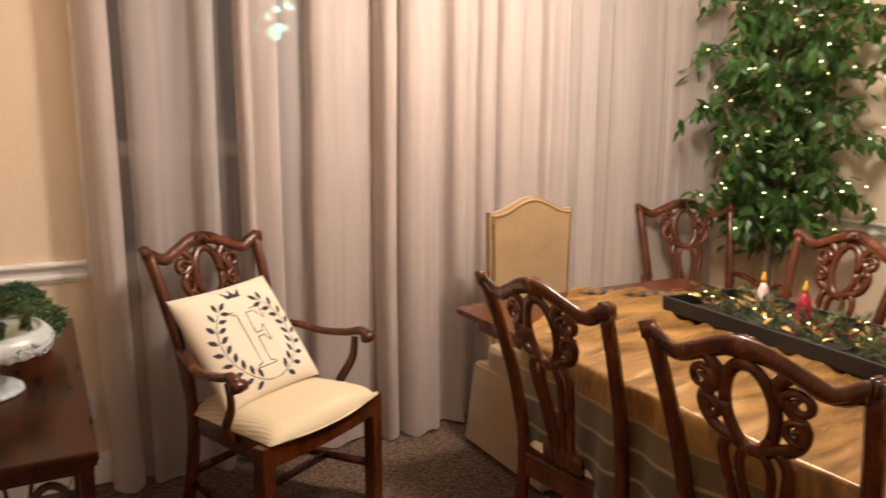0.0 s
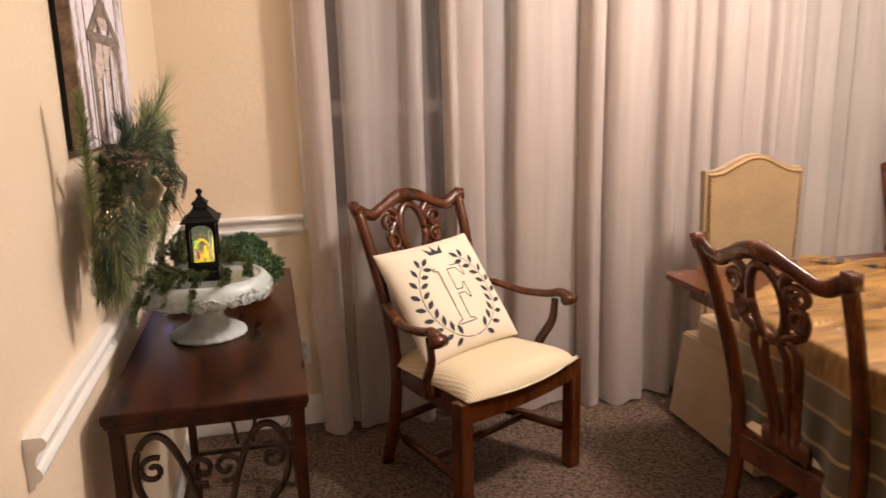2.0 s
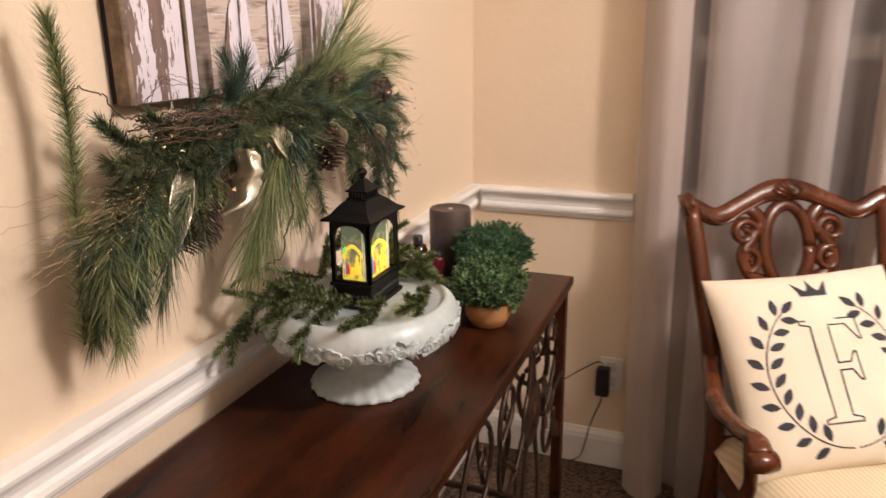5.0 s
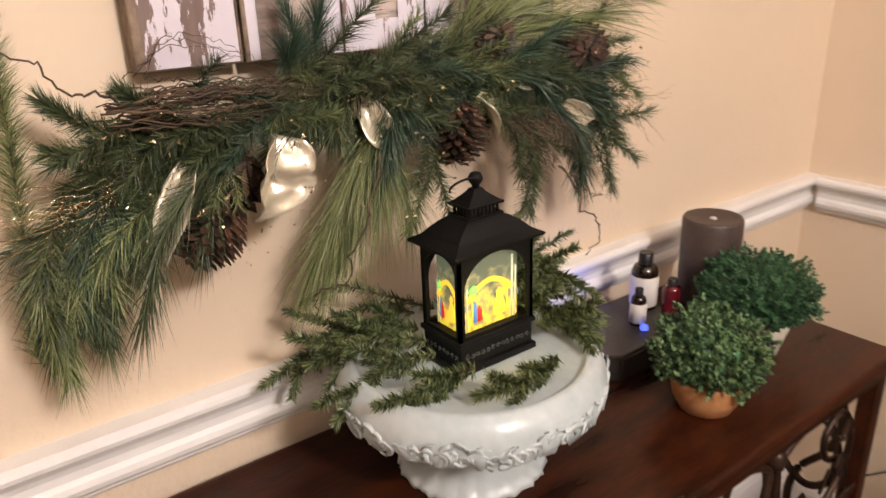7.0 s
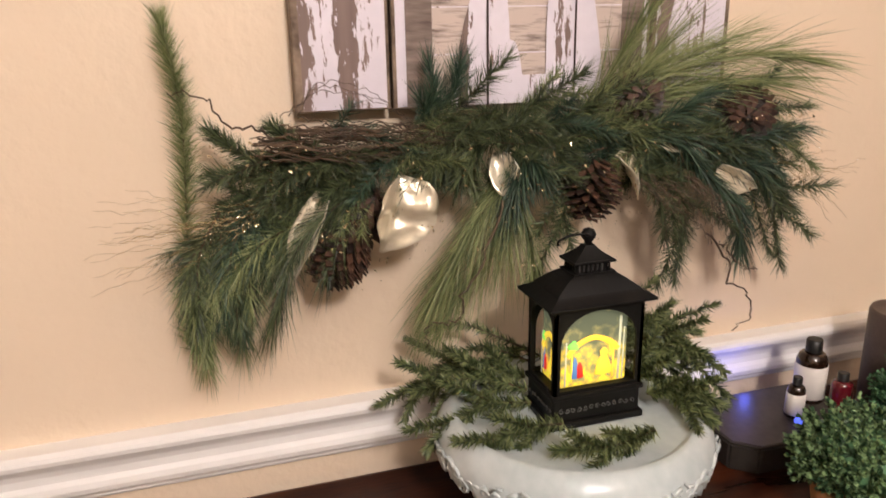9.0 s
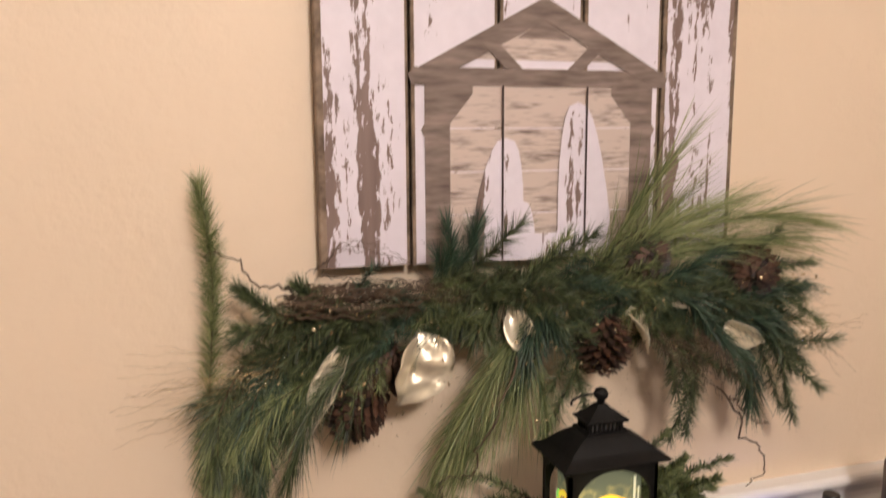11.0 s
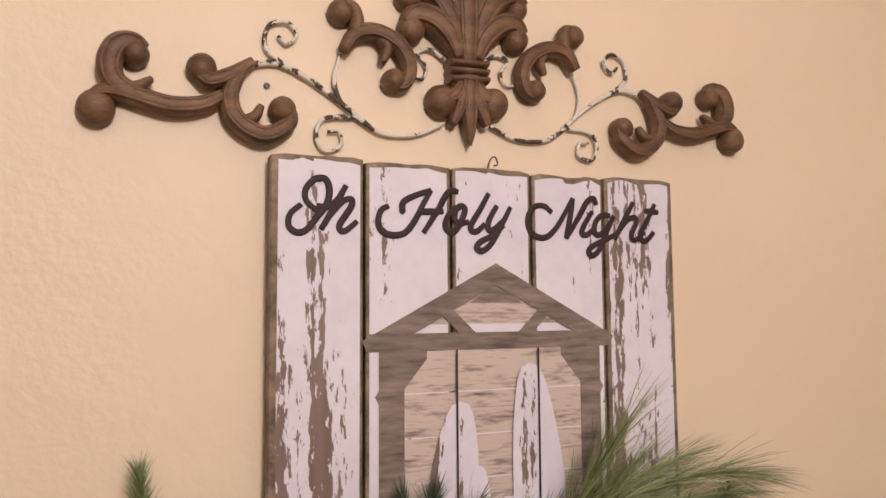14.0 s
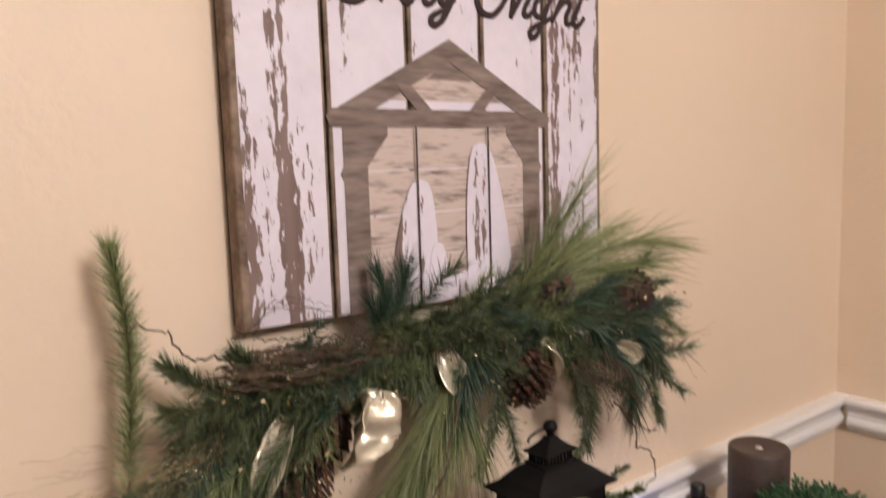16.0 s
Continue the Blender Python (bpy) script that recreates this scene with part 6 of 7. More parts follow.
art("stable_brace", [[(0.165, 0.215), (0.195, 0.252), (0.195, 0.262), (0.165, 0.262)], [(0.420, 0.215), (0.420, 0.262), (0.390, 0.262), (0.390, 0.252)]], "barn", 1)
art("stable_beam", [[(0.118, 0.262), (0.468, 0.262), (0.468, 0.284), (0.118, 0.284)]], "barn", 2)
art("stable_roof", [[(0.110, 0.276), (gx, 0.374), (gx, 0.345), (0.158, 0.2735), (0.116, 0.262)], [(gx, 0.374), (0.474, 0.276), (0.468, 0.262), (0.428, 0.2735), (gx, 0.345)]], "barn", 3)
art("stable_strut", [[(0.238, 0.284), (0.262, 0.284), (0.222, 0.322), (0.208, 0.314)], [(0.325, 0.284), (0.348, 0.284), (0.378, 0.314), (0.364, 0.322)]], "barn", 4)
art("stable_gable", [[(0.255, 0.322), (0.331, 0.322), (gx, 0.347)]], "barn", 1)


def mound(x, w, h, lean):
    pts = [(x - w / 2, 0.035)]
    for k in range(13):
        a = math.pi * (1 - k / 12)
        t = math.sin(a)
        pts.append((x + lean * t + w * 0.5 * math.copysign(abs(math.cos(a)) ** 0.65, math.cos(a)) * (1 - 0.22 * t), 0.035 + h * 0.25 + h * 0.75 * t))
    return pts + [(x + w / 2, 0.035)]


for lev, (x, w, h, lean) in enumerate(((0.228, 0.072, 0.162, 0.012), (0.352, 0.078, 0.208, -0.012), (0.264, 0.036, 0.080, 0.0))):
    art("pale_mound", [mound(x, w, h, lean)], "board", 5 + lev, "plain whitewashed rounded shape")
art("manger", [[(0.272, 0.036), (0.325, 0.036), (0.325, 0.072), (0.272, 0.072)]], "board", 4)
for c in cuts[2:4]:
    art("seam", [[(c - 0.0012, 0.036), (c + 0.0012, 0.036), (c + 0.0012, 0.262), (c - 0.0012, 0.262)]], "letter", 9)


def lettering(word, strokes):
    """A word brushed in a joined, slanting script."""
    bm = bmesh.new()
    for k, stroke in enumerate(strokes):
        pts = curve_points([(x, y, ST + 0.0021 + 0.00005 * k) for x, y in stroke], 6 * len(stroke))
        sweep(bm, pts, 0.0086, 0.0010, (0, 0, 1), 8, lambda t: 0.86 + 0.22 * math.sin(math.pi * t))
    part("lettering", bm, M["letter"], sign, "dark brown script lettering " + word)


lettering("Oh", [
    [(0.063, 0.394), (0.045, 0.408), (0.043, 0.423), (0.054, 0.436), (0.067, 0.437), (0.072, 0.424), (0.069, 0.407), (0.056, 0.389), (0.044, 0.374), (0.032, 0.371), (0.023, 0.379), (0.025, 0.393), (0.038, 0.405)],
    [(0.056, 0.404), (0.068, 0.403), (0.079, 0.409), (0.087, 0.419)],
    [(0.093, 0.431), (0.078, 0.403), (0.062, 0.375)],
    [(0.070, 0.389), (0.088, 0.410), (0.099, 0.414), (0.100, 0.406), (0.092, 0.393), (0.085, 0.382), (0.086, 0.375), (0.093, 0.375), (0.107, 0.387)]])
lettering("Holy", [
    [(0.148, 0.408), (0.138, 0.402), (0.134, 0.387), (0.140, 0.375), (0.156, 0.371), (0.171, 0.376), (0.184, 0.393), (0.194, 0.412), (0.205, 0.431)],
    [(0.205, 0.431), (0.179, 0.421), (0.167, 0.413), (0.166, 0.403), (0.169, 0.400)],
    [(0.194, 0.375), (0.214, 0.405), (0.226, 0.426), (0.235, 0.432), (0.243, 0.430)],
    [(0.187, 0.402), (0.204, 0.403), (0.222, 0.404)],
    [(0.240, 0.411), (0.229, 0.400), (0.224, 0.387), (0.229, 0.378), (0.238, 0.379), (0.248, 0.395), (0.252, 0.408), (0.246, 0.412), (0.239, 0.405), (0.238, 0.394), (0.246, 0.389), (0.258, 0.392)],
    [(0.287, 0.431), (0.273, 0.407), (0.261, 0.388), (0.262, 0.380), (0.270, 0.380), (0.281, 0.390)],
    [(0.299, 0.415), (0.287, 0.395), (0.286, 0.383), (0.294, 0.383), (0.307, 0.395)],
    [(0.319, 0.414), (0.301, 0.381), (0.288, 0.362), (0.276, 0.354), (0.269, 0.358), (0.274, 0.366), (0.290, 0.374), (0.309, 0.389)]])
lettering("Night", [
    [(0.383, 0.409), (0.371, 0.418), (0.356, 0.416), (0.346, 0.402), (0.347, 0.386), (0.357, 0.376), (0.373, 0.375), (0.389, 0.388), (0.403, 0.408), (0.417, 0.431)],
    [(0.417, 0.431), (0.412, 0.404), (0.405, 0.374)],
    [(0.405, 0.374), (0.426, 0.405), (0.440, 0.427), (0.451, 0.432), (0.455, 0.423)],
    [(0.448, 0.414), (0.433, 0.391), (0.431, 0.381), (0.440, 0.381), (0.453, 0.392)],
    [(0.478, 0.409), (0.464, 0.409), (0.453, 0.398), (0.451, 0.385), (0.460, 0.381), (0.473, 0.392), (0.484, 0.409)],
    [(0.484, 0.409), (0.468, 0.378), (0.456, 0.357), (0.445, 0.351), (0.441, 0.358), (0.450, 0.366), (0.473, 0.376), (0.487, 0.383)],
    [(0.518, 0.430), (0.499, 0.399), (0.485, 0.375)],
    [(0.491, 0.386), (0.507, 0.403), (0.520, 0.408), (0.522, 0.400), (0.514, 0.385), (0.515, 0.376), (0.524, 0.377), (0.537, 0.388)],
    [(0.556, 0.429), (0.539, 0.400), (0.529, 0.383), (0.532, 0.375), (0.541, 0.376), (0.553, 0.388)],
    [(0.537, 0.418), (0.549, 0.418), (0.562, 0.417)]])
# ---------------- carved ornament above the sign ----------------
OZ = lambda z: z - 1.870
orn = thing("wall_ornament", on_wall(2.000, 1.870, WX) @ pose(0, 0, 0, 0, 0, 2.2), "carved brown wood fleur-de-lis ornament with chipped white wire scrolls", "wall decoration")


def carve(points, w, d, s, grooves=True, taper=None, name="carving"):
    bm = bmesh.new()
    pts = curve_points([(s * x, OZ(z), 0.017) for x, z in points], 36)
    tp = taper or (lambda t: 0.45 + 0.75 * math.sin(math.pi * min(1, 0.15 + 0.75 * t)))
    w = w * 0.66
    sweep(bm, pts, w, d, (0, 0, 1), 10, tp)
    if grooves:
        for o in (-0.27, 0.27):
            line = []
            for i, p in enumerate(pts):
                tan = (pts[min(i + 1, len(pts) - 1)] - pts[max(i - 1, 0)]).normalized()
                line.append(p + Vector((-tan.y, tan.x, 0)) * w * o * tp(i / (len(pts) - 1)) + Vector((0, 0, d * 0.40 * tp(i / (len(pts) - 1)))))
            sweep(bm, line, w * 0.20, w * 0.20, None, 5, lambda t: tp(t) * 0.9)
    return part(name, smooth(bm), M["carved"], orn)


def knob(x, z, r, s):
    r = r * 1.0
    bm = lathe([(r * 0.95, 0.002), (r, 0.012), (r * 0.9, 0.022), (r * 0.55, 0.029), (r * 0.1, 0.031)], 20, m=Matrix.Translation((s * x, OZ(z), 0)))
    part("volute", bm, M["carved"], orn)


def wire(points, s, w=0.0075):
    pts = curve_points([(s * x, OZ(z), 0.008) for x, z in points], 34)
    part("wire_scroll", sweep(bmesh.new(), pts, w, sides=8, taper=lambda t: 1 - 0.35 * t), M["wire_paint"], orn)


for s in (-1, 1):
    carve([(0.321, 1.869), (0.347, 1.856), (0.383, 1.853), (0.421, 1.863), (0.448, 1.867), (0.465, 1.858)], 0.030, 0.022, s)
    knob(0.460, 1.847, 0.021, s)
    carve([(0.410, 1.862), (0.438, 1.875), (0.445, 1.897), (0.436, 1.919), (0.420, 1.924), (0.408, 1.916)], 0.038, 0.024, s)
    knob(0.418, 1.912, 0.016, s)
    carve([(0.428, 1.872), (0.414, 1.874), (0.400, 1.883)], 0.016, 0.018, s, False)
    knob(0.345, 1.901, 0.018, s)
    carve([(0.350, 1.891), (0.335, 1.885), (0.311, 1.895), (0.286, 1.913)], 0.026, 0.022, s)
    carve([(0.300, 1.903), (0.314, 1.869), (0.307, 1.840), (0.276, 1.822), (0.246, 1.837), (0.240, 1.854)], 0.032, 0.024, s)
    knob(0.251, 1.856, 0.017, s)
    carve([(0.300, 1.841), (0.286, 1.844), (0.277, 1.859)], 0.018, 0.018, s, False)
    wire([(0.295, 1.909), (0.256, 1.916), (0.213, 1.897), (0.157, 1.857)], s, 0.009)
    wire([(0.350, 1.855), (0.332, 1.863), (0.316, 1.874)], s)
    wire([(0.249, 1.916), (0.269, 1.936), (0.264, 1.963), (0.242, 1.970), (0.229, 1.955), (0.242, 1.942), (0.253, 1.951)], s, 0.0066)
    wire([(0.157, 1.857), (0.176, 1.873), (0.183, 1.902), (0.174, 1.935)], s)
    carve([(0.172, 1.937), (0.158, 1.958), (0.130, 1.965), (0.098, 1.950), (0.084, 1.924), (0.090, 1.900), (0.105, 1.894)], 0.030, 0.024, s)
    knob(0.105, 1.903, 0.016, s)
    carve([(0.128, 1.961), (0.114, 1.946), (0.120, 1.926)], 0.020, 0.018, s, False)
    carve([(0.166, 1.942), (0.154, 1.968), (0.157, 1.992), (0.172, 1.999)], 0.024, 0.022, s, False)
    knob(0.173, 1.988, 0.017, s)
    wire([(0.157, 1.855), (0.122, 1.834), (0.074, 1.834), (0.035, 1.851)], s)
    wire([(0.157, 1.854), (0.198, 1.849), (0.209, 1.827), (0.198, 1.808), (0.177, 1.815), (0.179, 1.832), (0.194, 1.833)], s, 0.0066)
    wire([(0.028, 1.939), (0.049, 1.952), (0.068, 1.945), (0.056, 1.928), (0.062, 1.911), (0.076, 1.911)], s, 0.0058)
    # fleur-de-lis
    carve([(0.012, 1.940), (0.024, 1.966), (0.046, 1.988), (0.072, 1.994), (0.088, 1.980)], 0.046, 0.030, s)
    knob(0.078, 1.974, 0.019, s)
    carve([(0.010, 1.945), (0.020, 1.985), (0.040, 2.020), (0.070, 2.034), (0.090, 2.020)], 0.052, 0.030, s)
    knob(0.080, 2.018, 0.018, s)
    carve([(0.008, 1.956), (0.016, 2.010), (0.034, 2.050), (0.052, 2.066)], 0.046, 0.030, s)
    carve([(0.010, 1.912), (0.018, 1.893), (0.030, 1.884), (0.045, 1.890)], 0.026, 0.024, s)
    knob(0.038, 1.880, 0.023, s)
    carve([(0.006, 1.905), (0.014, 1.876), (0.026, 1.848)], 0.026, 0.024, s)
carve([(0, 1.930), (0, 1.99), (0, 2.06), (0, 2.110)], 0.052, 0.034, 1, True, lambda t: 0.7 + 0.5 * math.sin(math.pi * t))
carve([(0, 1.915), (0, 1.880), (0, 1.845), (0, 1.820)], 0.050, 0.028, 1, True, lambda t: max(0.12, 1.0 - 0.9 * t * t))
for z in (1.910, 1.921, 1.932):
    part("band", sweep(bmesh.new(), [Vector((-0.028, OZ(z), 0.016)), Vector((0.028, OZ(z), 0.016))], 0.0115, 0.034, (0, 0, 1), 10), M["carved"], orn)
screw = thing("screw", on_wall(1.732, 1.878, WX), "small silver screw head in the wall", "screw")
part("head", lathe([(0.004, 0), (0.0042, 0.002), (0.002, 0.0032), (0.0005, 0.0034)], 14), M["silver_rub"], screw)

# ---------------- dining table setting ----------------
def border(name, cloth, dark, line):
    """Silk with a dark and gold block border drawn by the brick pattern."""
    m = mat(name, cloth[0], cloth[1], 0.4, scale=5, fine=220, bump=0.05, sheen=0.3)
    nt = m.node_tree
    b = nt.nodes["Principled BSDF"]
    tc, br, mp = nt.nodes.new("ShaderNodeTexCoord"), nt.nodes.new("ShaderNodeTexBrick"), nt.nodes.new("ShaderNodeMapping")
    mp.inputs["Rotation"].default_value = (radians(90), 0, radians(90))
    br.inputs["Scale"].default_value = 1.0
    br.inputs["Brick Width"].default_value, br.inputs["Row Height"].default_value, br.inputs["Mortar Size"].default_value = 0.085, 0.085, 0.006
    br.inputs["Color1"].default_value, br.inputs["Color2"].default_value, br.inputs["Mortar"].default_value = (*dark[0], 1), (*dark[1], 1), (*line, 1)
    nt.links.new(tc.outputs["Object"], mp.inputs["Vector"])
    nt.links.new(mp.outputs["Vector"], br.inputs["Vector"])
    nt.links.new(br.outputs["Color"], b.inputs["Base Color"])
    return m


M["drop_cloth"] = border("olive_block_cloth", ((0.3, 0.2, 0.08), (0.4, 0.3, 0.12)), ((0.020, 0.016, 0.008), (0.120, 0.080, 0.030)), (0.30, 0.21, 0.095))
M["stripe_dark"] = mat("charcoal_silk", (0.022, 0.024, 0.030), (0.05, 0.052, 0.060), 0.4, scale=9, fine=200, bump=0.04)

cloth = thing("table_runner", pose(0, 0, 0), "crumpled gold silk table runner with a pointed striped end", "table runner")
XA, XB, YB, TIP = 1.340, 2.465, 0.12, 2.45


def cloth_edge(x):
    """How far the pointed end reaches at x."""
    return TIP - 0.80 * abs(x - 1.935)


bm = bmesh.new()
nx, ny = 56, 130
rows = []
for i in range(nx + 1):
    x = XA + (XB - XA) * i / nx
    row = []
    for j in range(ny + 1):
        y = YB + (cloth_edge(x) - YB) * j / ny
        k = 1.2 - 3.4 * abs(noise.noise(Vector((x * 2.6 + 0.8 * y, y * 14, 0.3)))) + 0.7 * noise.noise(Vector((x * 5, y * 24, 2.0)))
        row.append(bm.verts.new((x, y, TZ + 0.007 + max(0, 0.019 * k) * min(1, (x - XA) / 0.12))))
    rows.append(row)
for a, b in zip(rows, rows[1:]):
    for j in range(ny):
        bm.faces.new((a[j], b[j], b[j + 1], a[j + 1])).smooth = True
part("silk_top", bm, M["silk"], cloth)
# the block border along the far slanting edge
d = Vector((0.53, -0.80 * 0.53, 0))
length = d.length
d.normalize()
nrm = Vector((-d.y, d.x, 0))
count = 13
for k in range(count):
    for keys, (t0, t1) in (("stripe_dark", (0.0, 0.48)), ("silk", (0.53, 0.97))):
        a = Vector((1.935, TIP, TZ + 0.018)) + d * length * (k + t0) / count
        b = Vector((1.935, TIP, TZ + 0.018)) + d * length * (k + t1) / count
        bb = bmesh.new()
        w = -nrm * 0.085
        vs = [bb.verts.new(q) for q in (a, a + w, b + w, b)]
        lo = [bb.verts.new(q - Vector((0, 0, 0.012))) for q in (a, a + w, b + w, b)]
        bb.faces.new(vs)
        for q in range(4):
            bb.faces.new((vs[q], lo[q], lo[(q + 1) % 4], vs[(q + 1) % 4]))
        bmesh.ops.recalc_face_normals(bb, faces=bb.faces)
        part("border_block", bb, M[keys], cloth)
# the near side hangs over the table's edge in folds
bm = bmesh.new()
rows = []
for j in range(81):
    y = YB + (1.96 - YB) * j / 80
    row = []
    for i in range(17):
        t = i / 16
        fold = 0.022 * t * math.sin(y * 21 + 0.8 * math.sin(y * 5)) + 0.012 * t * math.sin(y * 43)
        drop = 0.40 + 0.03 * math.sin(y * 3.0)
        if t < 0.12:
            p = (XA + 0.0 - 0.010 * t / 0.12, y, TZ + 0.009 - 0.004 * (t / 0.12) ** 2)
        else:
            u = (t - 0.12) / 0.88
            p = (XA - 0.012 - 0.015 * u - fold, y, TZ + 0.003 - drop * u)
        row.append(bm.verts.new(p))
    rows.append(row)
lower = bmesh.new()
low_rows = [[lower.verts.new(v.co) for v in row[5:]] for row in rows]
for a, b in zip(low_rows, low_rows[1:]):
    for i in range(11):
        lower.faces.new((a[i], a[i + 1], b[i + 1], b[i])).smooth = True
for a, b in zip(rows, rows[1:]):
    for i in range(5):
        bm.faces.new((a[i], a[i + 1], b[i + 1], b[i])).smooth = True
bmesh.ops.delete(bm, geom=[v for v in bm.verts if not v.link_faces], context="VERTS")
part("hanging_side", bm, M["silk"], cloth)
part("block_border", lower, M["drop_cloth"], cloth, "olive and gold block pattern")

ct = thing("centrepiece_tray", pose(2.10, 1.37, TZ + 0.024, 0, 0, -5), "long matte black tray filled with greenery and gold ribbon", "tray")
hx, hy = 0.185, 0.60
part("base", one_box((-hx + 0.002, -hy + 0.002, 0), (hx - 0.002, hy - 0.002, 0.008), 0.002), M["black_tray"], ct)
for s in (-1, 1):
    x, y = s * (hx - 0.007), s * (hy - 0.007)
    part("long_side", one_box((x - 0.007, -hy, 0.006), (x + 0.007, hy, 0.052), 0.003), M["black_tray"], ct)
    part("short_side", one_box((-hx + 0.0145, y - 0.007, 0.006), (hx - 0.0145, y + 0.007, 0.051), 0.003), M["black_tray"], ct)
fill = thing("centrepiece_greenery", pose(2.10, 1.37, TZ + 0.03, 0, 0, -5), "mixed greenery with gold leaves, red berries and tiny lights", "greenery")
rng = random.Random(31)
for k in range(80):
    y = -0.52 + 1.06 * k / 79
    x = rng.uniform(-0.10, 0.10)
    a = rng.uniform(0, 6.28)
    branch(fill, [(x, y, 0.0), (x + 0.05 * math.cos(a), y + 0.06 * math.sin(a), 0.035), (x + 0.09 * math.cos(a), y + 0.11 * math.sin(a), 0.06 + rng.uniform(-0.01, 0.04))], rng.choice(("fir", "spruce", "pine")), 150, 0.026, 55, 700 + k, width=0.0026)
bm, lm = bmesh.new(), bmesh.new()
bmesh.ops.create_icosphere(bm, subdivisions=1, radius=0.0052)
berry_me = bpy.data.meshes.new("berry")
smooth(bm).to_mesh(berry_me)
bm.free()
berry_me.materials.append(M["berry"])
for k in range(70):
    p = Vector((rng.uniform(-0.13, 0.13), rng.uniform(-0.5, 0.52), rng.uniform(0.03, 0.06)))
    ob = new("berry", berry_me)
    ob.parent = fill
    ob.location = p
for k in range(75):
    p = Vector((rng.uniform(-0.14, 0.14), rng.uniform(-0.52, 0.55), rng.uniform(0.03, 0.065)))
    m = Matrix.Translation(p) @ pose(0, 0, 0, rng.uniform(-50, 50), rng.uniform(-50, 50), rng.uniform(0, 360))
    lm.faces.new([lm.verts.new(m @ Vector(q)) for q in ((0, -0.022, 0), (0.009, -0.006, 0.003), (0.008, 0.010, 0.004), (0, 0.022, 0), (-0.008, 0.010, 0.004), (-0.009, -0.006, 0.003))])
part("gold_leaves", lm, M["gold_ribbon"], fill)
bulb = bmesh.new()
bmesh.ops.create_icosphere(bulb, subdivisions=1, radius=0.0048)
bulb_me = bpy.data.meshes.new("bulb")
bulb.to_mesh(bulb_me)
bulb.free()
bulb_me.materials.append(M["bulb"])
small = bmesh.new()
bmesh.ops.create_icosphere(small, subdivisions=1, radius=0.0028)
small_me = bpy.data.meshes.new("bulb")
small.to_mesh(small_me)
small.free()
small_me.materials.append(M["bulb"])
for k in range(18):
    ob = new("bulb", small_me)
    ob.parent = fill
    ob.location = (rng.uniform(-0.13, 0.13), -0.5 + 1.05 * k / 17, rng.uniform(0.05, 0.085))


def hanger(x, y, body, label):
    o = thing("ornament", pose(x, y, TZ + 0.03) @ Matrix.Scale(0.86, 4), label, "ornament", "hanging ornaments")
    part("stand_wire", sweep(bmesh.new(), curve_points([(0.0, 0.03, 0.0), (0.0, 0.035, 0.12), (0.0, 0.03, 0.20), (0.0, 0.0, 0.212), (0, -0.004, 0.20)], 24), 0.003, sides=6), M["brass"], o)
    part("glass_top", lathe([(0.004, 0.152), (0.012, 0.158), (0.013, 0.170), (0.006, 0.182), (0.003, 0.198)], 16), M["yellow"], o)
    bm = lathe([(0.006, 0.03), (0.022, 0.035), (0.026, 0.06), (0.024, 0.10), (0.018, 0.13), (0.010, 0.153)], 20)
    if body == "feather":
        r = random.Random(6)
        for k in range(200):
            a, z = r.uniform(0, 6.28), r.uniform(0.03, 0.14)
            p = Vector((0.022 * math.cos(a), 0.022 * math.sin(a), z))
            q = p + Vector((math.cos(a) * 0.018 + r.gauss(0, 0.004), math.sin(a) * 0.018 + r.gauss(0, 0.004), r.gauss(-0.004, 0.006)))
            w = Vector((-math.sin(a), math.cos(a), 0)) * 0.003
            bm.faces.new([bm.verts.new(v) for v in (p - w, p + w, q)])
    part("body", bm, M[body], o)


hanger(2.155, 1.70, "pinkish", "frosted pink glass ornament with yellow top on a wire stand")
hanger(2.14, 1.53, "feather", "crimson tinsel ornament with yellow top on a wire stand")

# ---------------- ficus tree in the corner ----------------
nt = M["ficus"].node_tree
thin, both = nt.nodes.new("ShaderNodeBsdfTranslucent"), nt.nodes.new("ShaderNodeMixShader")
thin.inputs["Color"].default_value = (0.20, 0.42, 0.06, 1)
both.inputs[0].default_value = 0.35
nt.links.new(nt.nodes["Principled BSDF"].outputs[0], both.inputs[1])
nt.links.new(thin.outputs[0], both.inputs[2])
nt.links.new(both.outputs[0], nt.nodes["Material Output"].inputs["Surface"])
ficus = thing("ficus_tree", pose(3.58, 2.78, 0), "tall artificial ficus tree wound with tiny white lights", "tree")
part("planter", lathe([(0.12, 0), (0.13, 0.01), (0.16, 0.26), (0.165, 0.28), (0.15, 0.28), (0.145, 0.25), (0.002, 0.245)], 36), M["terracotta"], ficus)
rng = random.Random(5)
limbs, twigs_at = [], []
for k in range(3):
    a = 2.1 * k
    base = [(0.03 * math.cos(a + 0.9 * t), 0.03 * math.sin(a + 0.9 * t), 0.22 + 0.31 * t) for t in range(7)]
    pts = curve_points(base, 40)
    part("trunk", sweep(bmesh.new(), pts, 0.040, sides=8, taper=lambda t: 1.1 - 0.6 * t), M["bark"], ficus)
    limbs.append(pts)
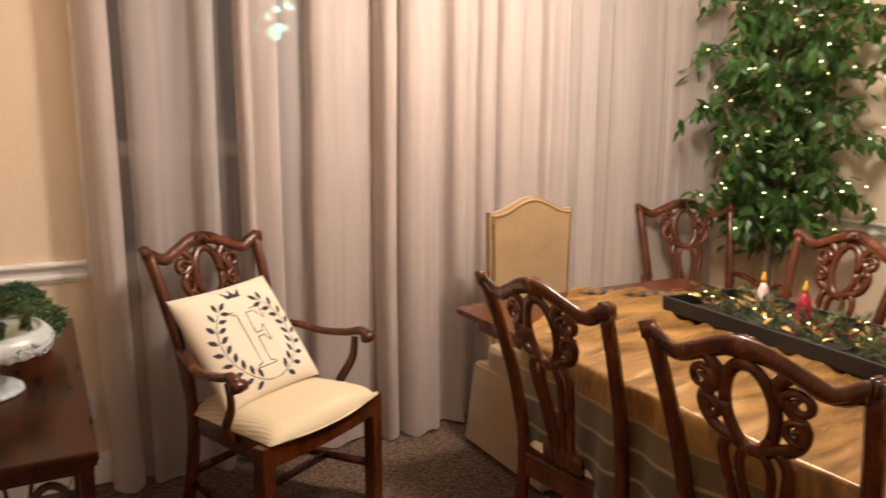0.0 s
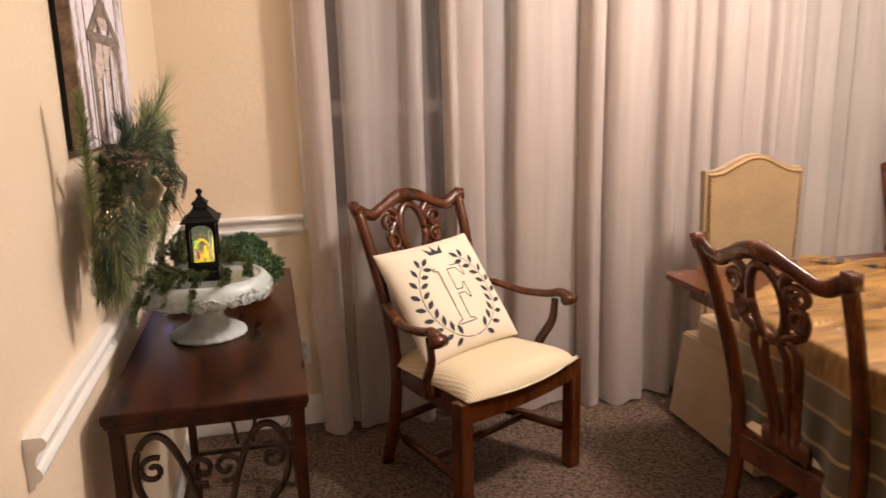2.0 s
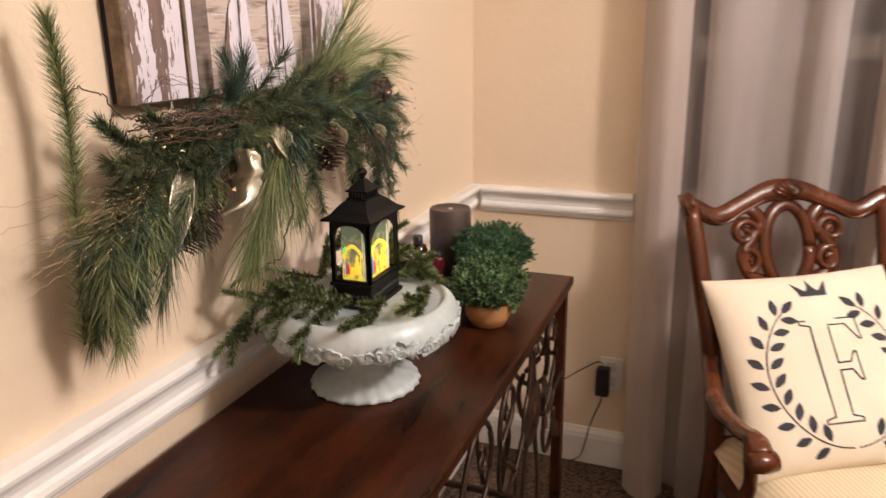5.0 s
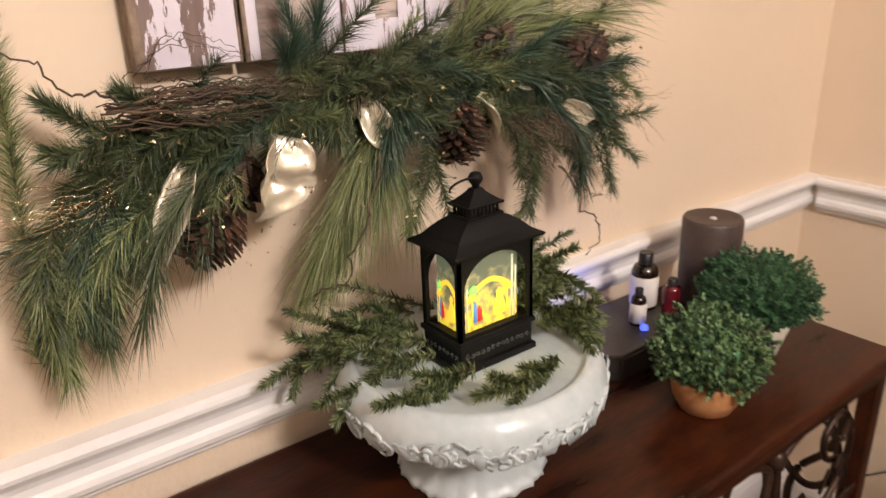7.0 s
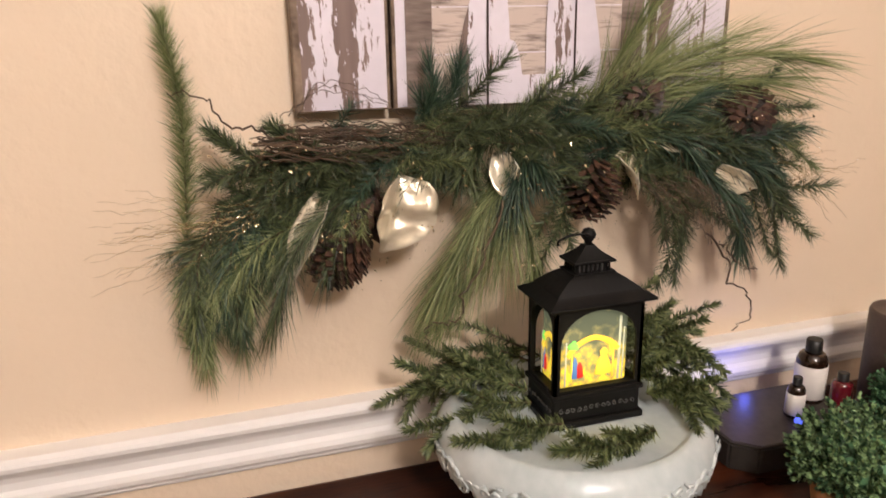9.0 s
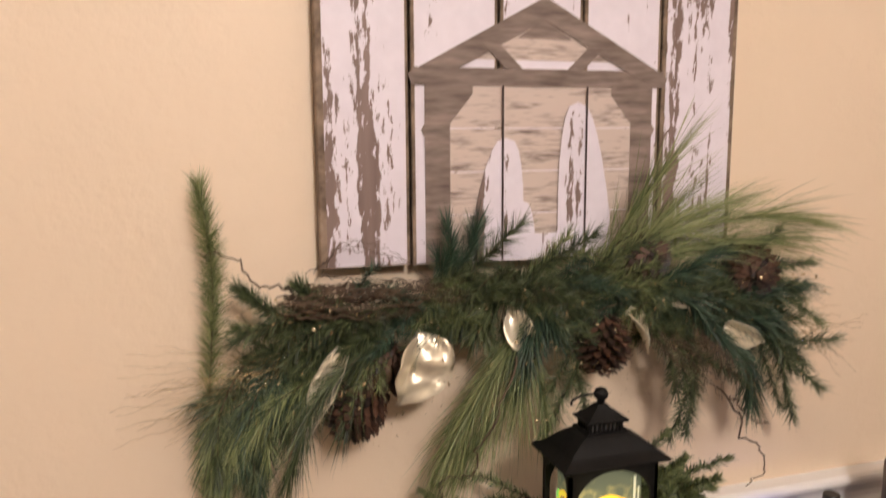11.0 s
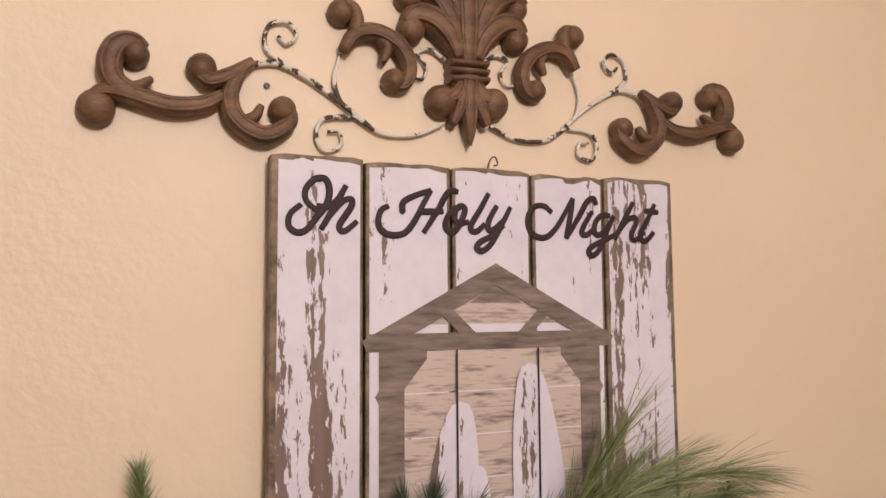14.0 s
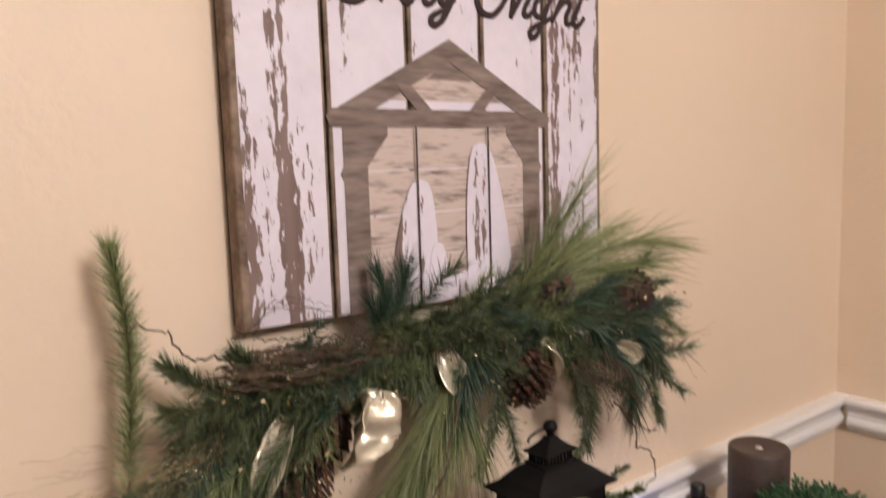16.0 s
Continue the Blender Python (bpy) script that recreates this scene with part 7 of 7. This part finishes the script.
for k in range(58):
    lb = bmesh.new()
    t = k / 57
    src = limbs[k % 3]
    p = src[int((0.26 + 0.72 * t) * (len(src) - 1))]
    a = k * 2.39996
    reach = (0.44 + 0.24 * min(1, t * 1.6) - 0.14 * abs(t - 0.6)) * rng.uniform(0.6, 1.12)
    d = Vector((math.cos(a), math.sin(a), 0))
    if p.x + d.x * reach > 0.33:
        reach *= 0.6
    if d.y * reach > 0.26:
        reach = 0.26 / d.y
    pts = curve_points([p, p + d * reach * 0.4 + Vector((0, 0, 0.16)), p + d * reach * 0.75 + Vector((0, 0, 0.17)), p + d * reach + Vector((0, 0, 0.05))], 14)
    sweep(lb, pts, 0.011, sides=5, taper=lambda u: 1 - 0.75 * u)
    twigs_at.append(pts)
    for j in range(3):
        i = 4 + 3 * j
        e = pts[i] + Vector((rng.gauss(0, 0.10), min(0.08, rng.gauss(0, 0.10)), rng.gauss(-0.02, 0.08)))
        sp = curve_points([pts[i], (pts[i] + e) / 2 + Vector((0, 0, 0.03)), e], 8)
        sweep(lb, sp, 0.005, sides=4)
        twigs_at.append(sp)
    part("limb", lb, M["bark"], ficus)
fb = bmesh.new()
for pts in twigs_at:
    for j in range(13):
        f = rng.uniform(0.25, 1.0) * (len(pts) - 1)
        p = pts[int(f)] + Vector((rng.gauss(0, 0.022), rng.gauss(0, 0.022), rng.gauss(0, 0.022)))
        p.y = min(p.y, 0.27)
        ln, w = rng.uniform(0.066, 0.112), rng.uniform(0.018, 0.028)
        m = Matrix.Translation(p) @ pose(0, 0, 0, rng.gauss(-52, 24), rng.gauss(0, 25), rng.uniform(0, 360))
        v = [fb.verts.new(m @ Vector(q)) for q in ((0, 0, 0), (w, ln * 0.38, 0.004), (0, ln * 0.5, -0.003), (-w, ln * 0.38, 0.004), (w * 0.4, ln * 0.8, 0), (-w * 0.4, ln * 0.8, 0), (0, ln, -0.005))]
        for q in ((0, 1, 2), (0, 2, 3), (2, 1, 4), (2, 5, 3), (2, 4, 6), (2, 6, 5)):
            fb.faces.new([v[i] for i in q])
part("leaves", fb, M["ficus"], ficus)
lights = thing("string_lights", pose(3.58, 2.78, 0), "string of tiny warm white lights wound through the ficus", "string lights")
for k in range(130):
    pts = twigs_at[(k * 7) % len(twigs_at)]
    p = pts[int(rng.uniform(0.5, 1.0) * (len(pts) - 1))] + Vector((rng.gauss(0, 0.03), -abs(rng.gauss(0, 0.04)), rng.gauss(0, 0.03)))
    ob = new("bulb", bulb_me)
    ob.parent = lights
    ob.location = p
part("cable", sweep(bmesh.new(), curve_points([(0.24 * math.cos(0.7 * k) * (0.4 + 0.6 * (k % 5) / 5), 0.2 * math.sin(0.7 * k), 0.8 + 0.02 * k) for k in range(65)], 260), 0.002, sides=4), M["bark"], lights)

# ---------------- coloured lights out in the dark ----------------
yard = thing("yard_lights", pose(0, 0, 0), "teal holiday lights outside in the dark", "string lights")
rng = random.Random(8)
tb = bmesh.new()
for k in range(16):
    bmesh.ops.create_icosphere(tb, subdivisions=1, radius=rng.uniform(0.012, 0.03), matrix=Matrix.Translation((rng.uniform(0.86, 1.06), 3.50 + rng.uniform(-0.05, 0.05), rng.uniform(1.84, 2.04))))
part("stake", one_box((0.955, 3.49, -0.3), (0.975, 3.51, 1.98)), M["bark"], yard)
part("lamps", tb, glow("teal_light", (0.30, 1.0, 0.82), 11.0), yard)
